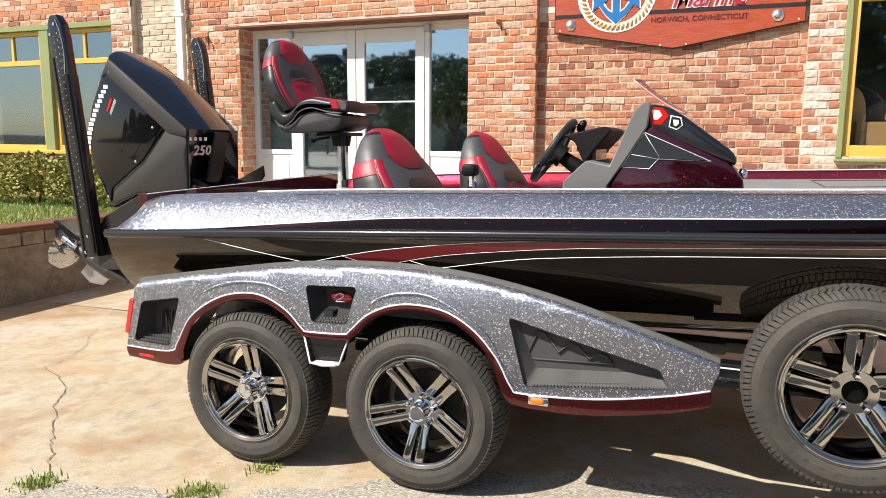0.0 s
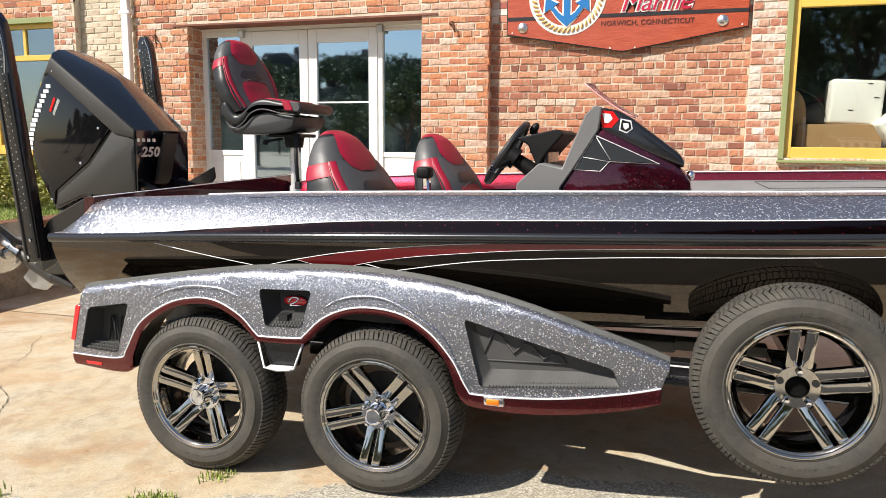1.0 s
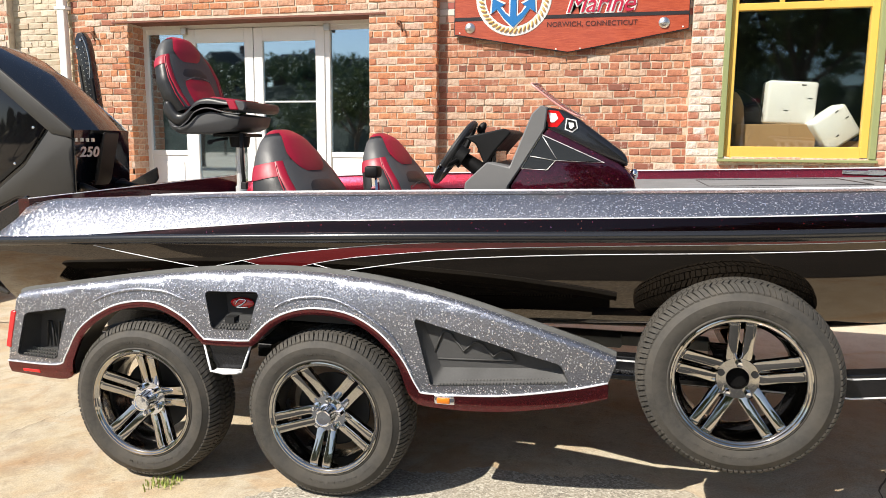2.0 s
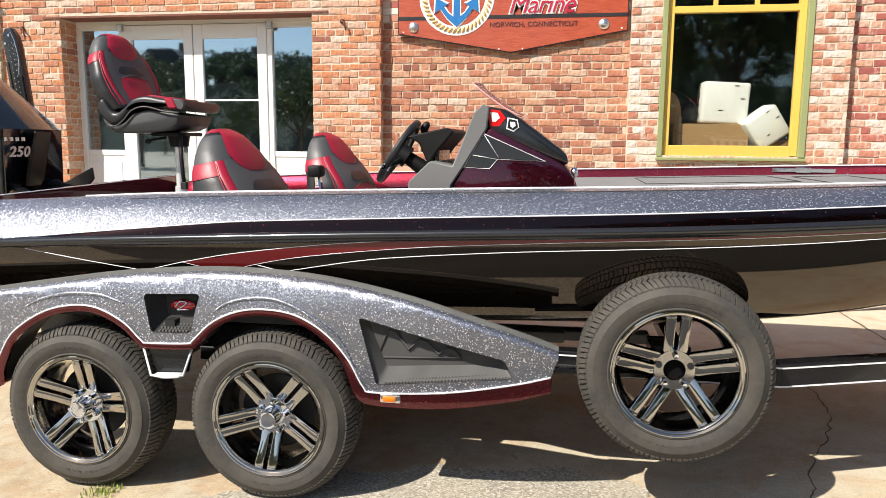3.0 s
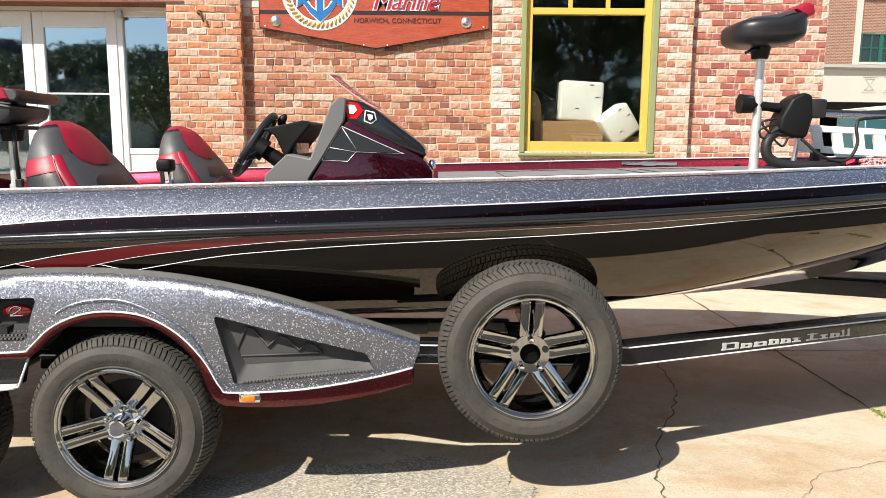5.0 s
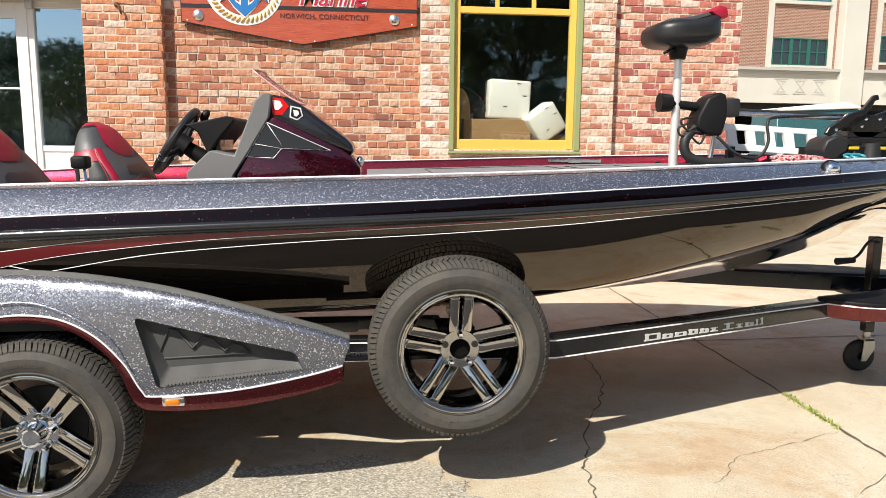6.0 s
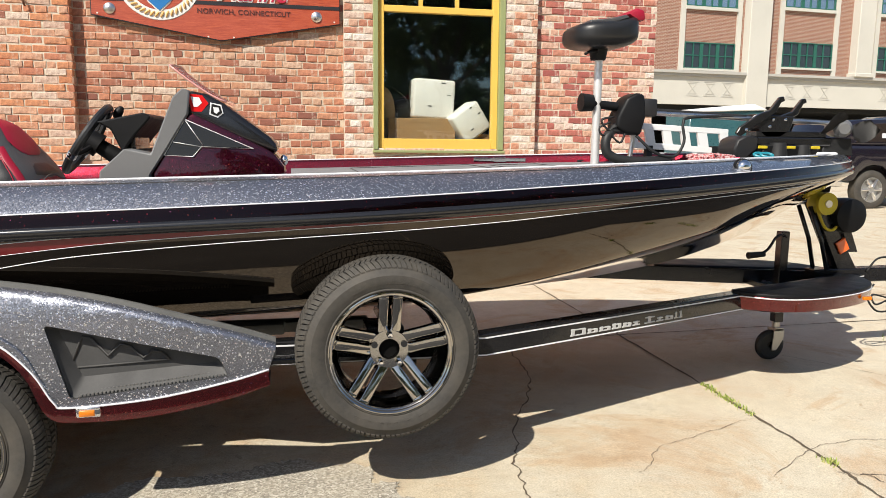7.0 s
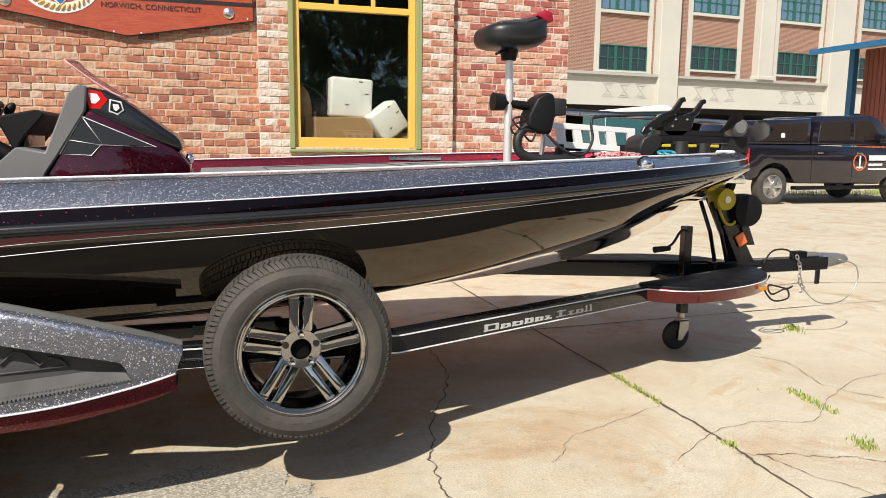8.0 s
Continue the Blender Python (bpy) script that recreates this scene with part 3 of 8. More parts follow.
# ---- showroom clutter behind the shop window ----
M["cardboard"] = plain("cardboard", (0.36, 0.22, 0.1), 0.85, vary=0.12, scale=8)
M["foam"] = plain("foam", (0.8, 0.79, 0.74), 0.8, vary=0.06, scale=12, bump=0.3, bump_scale=60)
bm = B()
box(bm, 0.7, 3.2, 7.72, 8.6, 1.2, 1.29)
solid("window_shelf", bm, M["shade_black"], "display ledge behind the shop window, shade put into its colour", "shelf")


def carton(x0, x1, y0, y1, z0, z1, turn, label):
    cx, cy = (x0 + x1) / 2, (y0 + y1) / 2
    ob = thing("cardboard_box", label, "box", at=(cx, cy, z0))
    ob.rotation_euler = (0, 0, radians(turn))
    bm = B()
    box(bm, x0 - cx, x1 - cx, y0 - cy, y1 - cy, 0, z1 - z0, 0.004)
    body = part("body", bm, M["cardboard"], ob)
    bm = B()
    box(bm, x0 - cx, x1 - cx, y0 - cy - 0.002, y0 - cy, (z1 - z0) * 0.86, (z1 - z0) * 0.87)
    box(bm, x0 - cx + 0.02, x1 - cx - 0.02, -0.025, 0.025, z1 - z0, z1 - z0 + 0.0015)
    part("tape", bm, M["cardboard"], ob)


carton(1.16, 1.9, 7.78, 8.1, 1.29, 1.60, 2, "long brown cardboard box behind the shop window")
carton(1.75, 2.2, 8.16, 8.5, 1.29, 1.42, -6, "flat brown cardboard box behind the shop window")
carton(2.05, 2.5, 7.8, 8.05, 1.29, 1.44, 14, "low open cardboard box behind the shop window")


def foam_block(name, size, at, turn, label):
    ob = thing(name, label, "packaging", at=at)
    ob.rotation_euler = [radians(a) for a in turn]
    bm = B()
    box(bm, -size[0] / 2, size[0] / 2, -size[1] / 2, size[1] / 2, 0, size[2], 0.03, 3)
    part("block", bm, M["foam"], ob)
    # dents are thin black strips on the face, their shade painted
    for x, z in ((0.2, 0.9), (0.35, 0.6), (-0.1, 0.3)):
        bm = B()
        box(bm, size[0] * (x - 0.05), size[0] * (x + 0.05), -size[1] / 2 - 0.003, -size[1] / 2 + 0.01, size[2] * z, size[2] * z + 0.012, 0.002)
        part("dent", bm, M["shade_black"], ob)


foam_block("foam_packaging", (0.46, 0.3, 0.42), (1.66, 7.98, 1.6), (0, 3, 2), "white foam packaging block on a cardboard box")
foam_block("foam_packaging", (0.36, 0.26, 0.34), (2.14, 7.86, 1.42), (0, -34, 12), "white foam packaging block leaning over")
bm = B()
blob(bm, (1.42, 8.12, 1.68), (0.2, 0.15, 0.14), 18, 2.3)
solid("wrapped_bundle", bm, M["vinyl_grey"], "grey plastic-wrapped bundle on the box", "bundle")
bm = B()
blob(bm, (1.1, 8.0, 1.62), (0.17, 0.16, 0.33), 18, 2.4)
solid("paper_sack", bm, M["cardboard"], "slumped brown paper sack on the ledge", "sack")
bm = B()
tube(bm, smooth_line([(1.02, 7.86, 1.95), (1.2, 7.86, 1.93), (1.36, 7.88, 1.82), (1.42, 7.9, 1.68)], 6), 0.008, 6)
solid("cable_loop", bm, M["rubber_black"], "black cable curling over the sack", "cable")

# ---- sign ----
k = Mat("sign_wood", (0.32, 0.07, 0.03), 0.35, coat=0.4)
grain = k.noise(7, 6, 0.65, 1.2, stretch=(1.2, 1, 14))
k.colour(k.mix(k.ramp(k.noise(3, 4, stretch=(1, 1, 5)), [(0.3, 0.0), (0.7, 1.0)]), k.ramp(grain, [(0.3, (0.26, 0.035, 0.015)), (0.55, (0.42, 0.075, 0.03)), (0.75, (0.5, 0.13, 0.05))]), k.ramp(grain, [(0.3, (0.34, 0.05, 0.025)), (0.7, (0.5, 0.11, 0.05))])))
M["sign_wood"] = k.m
M["sign_blue"] = plain("sign_blue", (0.02, 0.16, 0.42), 0.35, vary=0.08)
M["sign_white"] = plain("sign_white", (0.75, 0.72, 0.68), 0.4, vary=0.05)
M["sign_rope"] = plain("sign_rope", (0.66, 0.42, 0.16), 0.5, vary=0.2, scale=40)
M["sign_brown"] = plain("sign_brown", (0.07, 0.015, 0.01), 0.5, vary=0.2)
M["sign_dark"] = plain("sign_dark", (0.02, 0.018, 0.02), 0.4, vary=0.2)
M["sign_crimson"] = plain("sign_crimson", (0.45, 0.015, 0.05), 0.35, vary=0.08)
sign = thing("shop_sign", "red-brown wooden shop sign with a blue anchor emblem", "sign")
SY = 7.6
SHAPE = [(-1.68, 3.55), (-1.68, 2.506), (-0.5, 2.307), (0.66, 2.508), (0.66, 3.55), (-0.5, 3.75)]
bm = B()
prism(bm, SHAPE, "y", SY + 0.004, SY + 0.04)
part("edge", bm, M["sign_dark"], sign, "dark sign edge")
bm = B()
prism(bm, [(x * 0.992 - 0.004, z + (0.008 if z < 3 else -0.008)) for x, z in SHAPE], "y", SY, SY + 0.006)
part("board", bm, M["sign_wood"], sign, "varnished red-brown board")
for x in (-1.4, 0.4):
    bm = B()
    box(bm, x - 0.03, x + 0.03, SY + 0.04, RECESS + 0.01, 2.7, 3.3)
    part("batten", bm, M["sign_dark"], sign)
bm = B()
box(bm, -1.676, 0.652, SY - 0.004, SY + 0.002, 2.645, 2.68)
part("band", bm, M["sign_dark"], sign, "dark painted band")
for x in (-1.512, 0.423):
    bm = B()
    lathe(bm, [(0.001, -0.03), (0.02, -0.028), (0.038, -0.02), (0.052, -0.008), (0.054, 0.0)], 24, pose(x, SY, 2.573))
    part("bolt", bm, M["steel"], sign, "polished dome bolt")
for x, z in ((-0.62, 2.345), (-0.38, 2.345), (-1.62, 2.525), (0.6, 2.53)):
    bm = B()
    lathe(bm, [(0.001, -0.004), (0.007, -0.003), (0.009, 0.0)], 10, pose(x, SY, z))
    part("screw", bm, M["sign_white"], sign)
AX, AZ = -1.06, 2.87
bm = B()
lathe(bm, [(0.001, -0.006), (0.385, -0.006), (0.39, 0.0)], 56, pose(AX, SY, AZ))
part("emblem_disc", bm, M["sign_white"], sign, "white emblem disc")
bm = B()
lathe(bm, [(0.001, -0.009), (0.29, -0.009), (0.292, -0.004)], 56, pose(AX, SY, AZ))
part("emblem_field", bm, M["sign_wood"], sign, "red-brown emblem field")
bm = B()
for i in range(46):
    a = i * 2 * math.pi / 46
    own = B()
    blob(own, (0, 0, 0), (0.034, 0.013, 0.012), 8)
    join(bm, own, Matrix.Translation((AX + 0.335 * math.cos(a), SY - 0.011, AZ + 0.335 * math.sin(a))) @ Matrix.Rotation(-a + radians(35), 4, "Y"))
tagged(part("rope_ring", bm, M["sign_rope"], sign, "painted rope ring"), kind="stuff")
for grow, y, m in ((0.016, -0.014, "sign_white"), (0.0, -0.02, "sign_blue")):
    bm = B()
    g = grow
    prism(bm, [(AX - 0.032 - g, AZ - 0.2), (AX + 0.032 + g, AZ - 0.2), (AX + 0.028 + g, AZ + 0.25 + g), (AX - 0.028 - g, AZ + 0.25 + g)], "y", SY + y, SY + y + 0.008)
    left = [(0.0, -0.3 - g * 1.3), (0.1, -0.21 - g), (0.17, -0.12 - g * 0.5), (0.225 + g, -0.16 - g * 0.5), (0.215 + g, -0.01 + g), (0.09 - g, -0.075 + g), (0.135 - g, -0.1 + g), (0.08, -0.165 + g), (0.03, -0.2 + g), (0.0, -0.2)]
    for s in (-1, 1):
        pts = [(AX + s * x, AZ + z) for x, z in left]
        prism(bm, pts if s > 0 else pts[::-1], "y", SY + y + 0.0004 * s, SY + y + 0.008)
    box(bm, AX - 0.13 - g, AX + 0.13 + g, SY + y + 0.001, SY + y + 0.008, AZ + 0.13 - g, AZ + 0.175 + g)
    part("anchor", bm, M[m], sign, "blue anchor" if g == 0 else "white anchor outline")


def words(parent, text, size, at, m, depth=0.004, shear=0.0, turn=(90, 0, 0), spacing=1.0, grow=0.0, align="CENTER", label=""):
    cu = bpy.data.curves.new("words", "FONT")
    cu.body, cu.size, cu.extrude, cu.shear, cu.space_character, cu.offset = text, size, depth, shear, spacing, grow
    cu.align_x, cu.align_y = align, "BOTTOM_BASELINE"
    tmp = bpy.data.objects.new("words", cu)
    scene.collection.objects.link(tmp)
    me = bpy.data.meshes.new_from_object(tmp.evaluated_get(bpy.context.evaluated_depsgraph_get()))
    bpy.data.objects.remove(tmp)
    bpy.data.curves.remove(cu)
    bm = bmesh.new()
    bm.from_mesh(me)
    bpy.data.meshes.remove(me)
    # one part a letter: pieces that stand over one another belong together
    left, letters = set(bm.verts), []
    while left:
        todo, piece = [left.pop()], []
        while todo:
            v = todo.pop()
            piece.append(v)
            for e in v.link_edges:
                o = e.other_vert(v)
                if o in left:
                    left.remove(o)
                    todo.append(o)
        letters.append(piece)
    letters.sort(key=lambda p: min(v.co.x for v in p))
    groups = []
    for piece in letters:
        lo, hi = min(v.co.x for v in piece), max(v.co.x for v in piece)
        if groups and (lo + hi) / 2 < groups[-1][1]:
            groups[-1][0].extend(piece)
            groups[-1][1] = max(hi, groups[-1][1])
        else:
            groups.append([piece, hi])
    for piece, _ in groups:
        own, place = bmesh.new(), {}
        for v in piece:
            place[v] = own.verts.new(v.co)
        for f in {f for v in piece for f in v.link_faces}:
            own.faces.new([place[v] for v in f.verts])
        part("letter", own, m, parent, label or "painted letter", 0, at=at, turn=turn)
    bm.free()


words(sign, "NORWICH, CONNECTICUT", 0.068, (-0.275, SY - 0.003, 2.563), M["sign_brown"], 0.002, spacing=1.05, grow=0.0008)
words(sign, "Marine", 0.25, (-0.2, SY - 0.006, 2.695), M["sign_white"], 0.003, 0.3, grow=0.012, spacing=0.95)
words(sign, "Marine", 0.25, (-0.2, SY - 0.012, 2.695), M["sign_crimson"], 0.003, 0.3, spacing=0.95)

# ---- downspout and iron bits ----
spout = thing("downspout", "white painted metal downspout on the wall", "downspout")
bm = B()
box(bm, -6.43, -6.33, FACE - 0.085, FACE - 0.01, 0.62, 5.3, 0.012, 2)
part("pipe", bm, M["white_paint"], spout)
for z in (1.0, 2.9):
    bm = B()
    box(bm, -6.46, -6.30, FACE - 0.09, FACE + 0.005, z, z + 0.04, 0.004)
    part("strap", bm, M["white_paint"], spout)
M["rust"] = plain("rust", (0.12, 0.05, 0.025), 0.9, vary=0.3, scale=60)
for x, z in ((-2.236, 2.608), (-5.98, 2.6)):
    bm = B()
    tube(bm, [(x - 0.03, FACE - 0.03, z + 0.035), (x, FACE - 0.045, z + 0.02), (x + 0.012, FACE - 0.05, z - 0.03), (x + 0.02, FACE - 0.03, z - 0.06)], 0.009, 6)
    blob(bm, (x - 0.03, FACE - 0.01, z + 0.035), (0.025, 0.03, 0.025), 8)
    solid("wall_hook", bm, M["rust"], "rusty iron hook in the brick wall", "hook")

# ---- planter, lawn and hedge ----
k = Mat("stone_wall", (0.3, 0.24, 0.18), 0.95)
k.colour(k.mix(k.ramp(k.noise(3, 6, 0.7), [(0.4, 0.0), (0.7, 0.8)]), k.ramp(k.noise(16, 5, 0.7), [(0.3, (0.22, 0.16, 0.11)), (0.7, (0.4, 0.33, 0.25))]), (0.13, 0.12, 0.075)))
k.bump(k.noise(25, 6, 0.7), 0.8, 0.02)
M["stone"] = k.m
PX, PZ = -5.77, 0.62
bm = B()
box(bm, PX - 0.28, PX, 1.6, FACE, -0.2, 0.44)
ret = solid("retaining_wall", bm, M["stone"], "shaded rough retaining wall with a brick cap", "wall", kind="structure", smooth=0)
rnd = random.Random(4)
y = 1.6
while y < FACE - 0.05:
    w = rnd.uniform(0.22, 0.34)
    bm = B()
    box(bm, PX - 0.29, PX + rnd.uniform(0.0, 0.012), y + 0.006, min(FACE, y + w) - 0.006, 0.445, 0.565, 0.012, 2)
    for v in bm.verts:
        v.co += Vector((rnd.uniform(-0.004, 0.004), rnd.uniform(-0.004, 0.004), rnd.uniform(-0.004, 0.004)))
    part("stone", bm, M["stone"], ret)
    y += w
bm = B()
box(bm, PX - 0.3, PX + 0.02, 1.58, FACE, 0.567, PZ, 0.008)
part("cap", bm, M["rust"], ret, "red-brown coping")
k = Mat("lawn_soil", (0.1, 0.13, 0.03), 0.95)
k.colour(k.ramp(k.noise(6, 6, 0.7), [(0.3, (0.07, 0.1, 0.02)), (0.6, (0.15, 0.19, 0.04)), (0.8, (0.24, 0.22, 0.08))]))
M["lawn"] = k.m
bm = B()
box(bm, -16, PX - 0.28, 1.6, FACE, 0.0, 0.6)
solid("lawn_bed", bm, M["lawn"], "raised lawn bed behind the retaining wall", "lawn", kind="structure", smooth=0)


def blades(n, spot, height, seed, width=0.004):
    """Tufts of grass: one mesh of thin bent blades. spot(rnd) gives x, y, z."""
    rnd = random.Random(seed)
    vs, fs = [], []
    for _ in range(n):
        x, y, z = spot(rnd)
        a, h = rnd.uniform(0, 6.28), height * rnd.uniform(0.5, 1.2)
        lean = rnd.uniform(0.1, 0.6) * h
        dx, dy = math.cos(a), math.sin(a)
        i = len(vs)
        w = width * rnd.uniform(0.7, 1.3)
        vs += [(x - dy * w, y + dx * w, z), (x + dy * w, y - dx * w, z), (x + dx * lean * 0.4 + dy * w * 0.7, y + dy * lean * 0.4 - dx * w * 0.7, z + h * 0.6),
               (x + dx * lean * 0.4 - dy * w * 0.7, y + dy * lean * 0.4 + dx * w * 0.7, z + h * 0.6), (x + dx * lean, y + dy * lean, z + h)]
        fs += [(i, i + 1, i + 2, i + 3), (i + 3, i + 2, i + 4)]
    me = bpy.data.meshes.new("grass")
    me.from_pydata(vs, [], fs)
    return me


k = Mat("grass_blade", (0.24, 0.26, 0.07), 0.7)
k.colour(k.ramp(k.island(), [(0.0, (0.14, 0.22, 0.03)), (0.5, (0.27, 0.35, 0.06)), (0.8, (0.42, 0.43, 0.13)), (1.0, (0.52, 0.46, 0.22))]))
M["grass"] = k.m


def grass(name, me, label):
    me.materials.append(M["grass"])
    return tagged(new(name, me), label, "grass", kind="stuff")


grass("lawn_grass", blades(16000, lambda r: (PX - 0.3 - r.random() ** 1.3 * 5.0, r.uniform(3.2, 7.0), 0.595), 0.035, 3, 0.005), "short sunlit lawn grass on the raised bed")


def leaf_cloud(n, spot, size, seed):
    """Small folded leaves scattered in a shape; spot(rnd) gives a place."""
    rnd = random.Random(seed)
    vs, fs = [], []
    for _ in range(n):
        p = Vector(spot(rnd))
        q = Euler((rnd.uniform(0, 6.28), rnd.uniform(0, 6.28), rnd.uniform(0, 6.28))).to_matrix()
        s = size * rnd.uniform(0.6, 1.4)
        i = len(vs)
        for c in ((0, -0.5, 0), (0.32, 0, 0.1), (0, 0.6, 0), (-0.32, 0, 0.1)):
            vs.append(tuple(p + q @ (Vector(c) * s)))
        fs += [(i, i + 1, i + 2), (i, i + 2, i + 3)]
    me = bpy.data.meshes.new("leaves")
    me.from_pydata(vs, [], fs)
    return me


def foliage(name, stops):
    k = Mat(name, (0.08, 0.12, 0.03), 0.55)
    k.colour(k.mix(k.ramp(k.noise(1.5, 3), [(0.35, 0.0), (0.7, 0.6)]), k.ramp(k.island(), stops), stops[0][1]))
    return k.m


M["hedge"] = foliage("hedge_leaf", [(0.0, (0.12, 0.14, 0.02)), (0.4, (0.27, 0.27, 0.05)), (0.75, (0.42, 0.37, 0.09)), (1.0, (0.5, 0.4, 0.13))])
M["tree_leaf"] = foliage("tree_leaf", [(0.0, (0.06, 0.08, 0.03)), (0.6, (0.12, 0.15, 0.05)), (1.0, (0.2, 0.23, 0.08))])
M["bark"] = plain("bark", (0.09, 0.065, 0.045), 0.95, vary=0.35, scale=12, bump=0.8, bump_scale=30)


def hedge_spot(c, r):
    def f(rnd):
        u, v = rnd.uniform(0, 6.28), rnd.uniform(-0.35, 1)
        k = rnd.uniform(0.72, 1.05) * (1 + 0.12 * math.sin(5 * u + c[0] * 3) * math.cos(4 * v))
        w = math.sqrt(max(0, 1 - v * v))
        return c[0] + r[0] * k * w * math.cos(u), c[1] + r[1] * k * w * math.sin(u), c[2] + r[2] * k * v
    return f


for n, (x, y, rx, rz) in enumerate([(-6.55, 6.75, 0.42, 0.40), (-7.25, 6.7, 0.5, 0.47), (-8.0, 6.65, 0.52, 0.5), (-8.85, 6.65, 0.55, 0.48), (-9.7, 6.7, 0.55, 0.5), (-10.6, 6.7, 0.6, 0.5)]):
    bush = thing("boxwood_bush", "rounded yellow-green bush under the window", "bush", "bushes under the window")
    me = leaf_cloud(3600, hedge_spot((x, y, 0.62 + rz * 0.42), (rx, 0.45, rz * 0.75)), 0.045, 20 + n)
    me.materials.append(M["hedge"])
    ob = new("foliage", me)
    ob.parent = bush
    tagged(ob, "small yellow-green leaves")
    bm = B()
    for i in range(5):
        a = i * 1.26 + n
        rod(bm, (x + 0.05 * math.cos(a), y + 0.05 * math.sin(a), 0.58), (x + rx * 0.5 * math.cos(a), y + 0.2 * math.sin(a), 0.62 + rz * 0.6), 0.014, 0.006, 6)
    part("stem", bm, M["bark"], bush)

# ---- old asphalt apron, joints, cracks and weeds ----
k = Mat("asphalt_old", (0.14, 0.13, 0.115), 0.95)
stones = k.voronoi(130)
chip = k.n.new("ShaderNodeSeparateColor")
k.l.new(stones, chip.inputs["Color"])
k.colour(k.mix(k.ramp(k.noise(2.0, 5, 0.7), [(0.35, 0.0), (0.7, 0.6)]), k.ramp(chip.outputs["Red"], [(0.0, (0.16, 0.145, 0.12)), (0.5, (0.32, 0.29, 0.24)), (0.85, (0.46, 0.43, 0.36)), (1.0, (0.6, 0.57, 0.5))]), (0.5, 0.43, 0.32)))
k.bump(stones, 0.6, 0.005).bump(k.noise(40, 4), 0.3, 0.006)
M["asphalt"] = k.m
EDGE = [(-30, -1.5), (-12, 0.2), (-6, 1.1), (-4.0, 1.5), (-3.0, 1.75), (-2.57, 1.88), (-2.27, 2.08), (-1.84, 2.1), (-1.4, 2.38), (-0.75, 2.78), (-0.3, 2.86), (0.2, 2.9), (0.42, 2.75), (0.56, 2.5), (0.72, 2.0), (0.85, 1.2), (0.9, 0.0), (0.98, -3), (1.3, -8), (2.0, -30)]
line = smooth_line([(x, y, 0) for x, y in EDGE], 26)
rnd = random.Random(11)
edge = [Vector((p.x + rnd.uniform(-0.02, 0.02) + 0.03 * math.sin(n * 0.37), p.y + rnd.uniform(-0.02, 0.02) + 0.03 * math.sin(n * 0.23), 0)) if abs(p.x) < 5 and p.y > -4 else p for n, p in enumerate(line)]
bm = B()
rim = [bm.verts.new((p.x, p.y, ground_z(p.x, p.y) + 0.005)) for p in edge if p.x > -13 and p.y > -2.5]
last = rim[-1].co
rim += [bm.verts.new((x, y, ground_z(x, y) + 0.005)) for x, y in ((last.x, -3.0), (-3, -3.0), (-13, -3.0))]
loop = [bm.edges.new((rim[i], rim[(i + 1) % len(rim)])) for i in range(len(rim))]
bmesh.ops.triangle_fill(bm, use_beauty=True, use_dissolve=False, edges=loop)
bmesh.ops.recalc_face_normals(bm, faces=bm.faces)
if sum(f.normal.z for f in bm.faces) < 0:
    bmesh.ops.reverse_faces(bm, faces=bm.faces)
solid("road", bm, M["asphalt"], "worn grey asphalt apron with exposed stones", "road", kind="structure", smooth=60)

# dark strips added out of view, only to darken reflections in the hull
M["reflect_dark"] = plain("reflect_dark", (0.035, 0.035, 0.036), 0.85, vary=0.25, scale=8, bump=0.6, bump_scale=120)
for poly in (((-3.4, 0.75), (0.94, 0.75), (0.92, 1.9), (0.5, 2.02), (-0.8, 2.02), (-1.5, 1.92), (-2.3, 1.6)), ((0.94, 0.75), (2.6, 0.75), (2.6, 1.86), (0.94, 1.9)), ((2.6, 0.75), (60, 0.75), (60, 30), (4.2, 3.0), (2.6, 1.86))):
    bm = ground_sheet()
    for (ax, ay), (bx, by) in zip(poly, poly[1:] + poly[:1]):
        bmesh.ops.bisect_plane(bm, geom=bm.verts[:] + bm.edges[:] + bm.faces[:], plane_co=(ax, ay, 0), plane_no=(by - ay, ax - bx, 0), clear_outer=True)
    for v in bm.verts:
        v.co.z += 0.012
    solid("road_dark", bm, M["reflect_dark"], "added unseen dark strip for the hull reflections", "road", kind="structure", smooth=0)

M["crack_fill"] = plain("crack_fill", (0.1, 0.075, 0.05), 0.95, vary=0.4, scale=40)


def crack(points, w, seed, name="ground_crack", label="dark crack in the concrete"):
    """A ragged dark line lying in the slab."""
    rnd = random.Random(seed)
    line = smooth_line([(x, y, 0) for x, y in points], max(3, int(14)))
    a, b = [], []
    drift = 0.0
    for i, p in enumerate(line):
        drift = drift * 0.86 + rnd.uniform(-0.012, 0.012) * (0.2 if name == "slab_joint" else 1.0)
        q = line[min(i + 1, len(line) - 1)] - line[max(i - 1, 0)]
        n = Vector((-q.y, q.x, 0)).normalized()
        p = p + n * (drift + rnd.uniform(-0.004, 0.004))
        ww = w * rnd.uniform(0.4, 1.3)
        z = ground_z(p.x, p.y) + 0.0045
        a.append(Vector((p.x + n.x * ww, p.y + n.y * ww, z)))
        b.append(Vector((p.x - n.x * ww, p.y - n.y * ww, z)))
    bm = B()
    loft(bm, [a, b], closed=False)
    bmesh.ops.recalc_face_normals(bm, faces=bm.faces)
    if sum(f.normal.z for f in bm.faces) < 0:
        bmesh.ops.reverse_faces(bm, faces=bm.faces)
    solid(name, bm, M["crack_fill"], label, "crack", kind="structure")


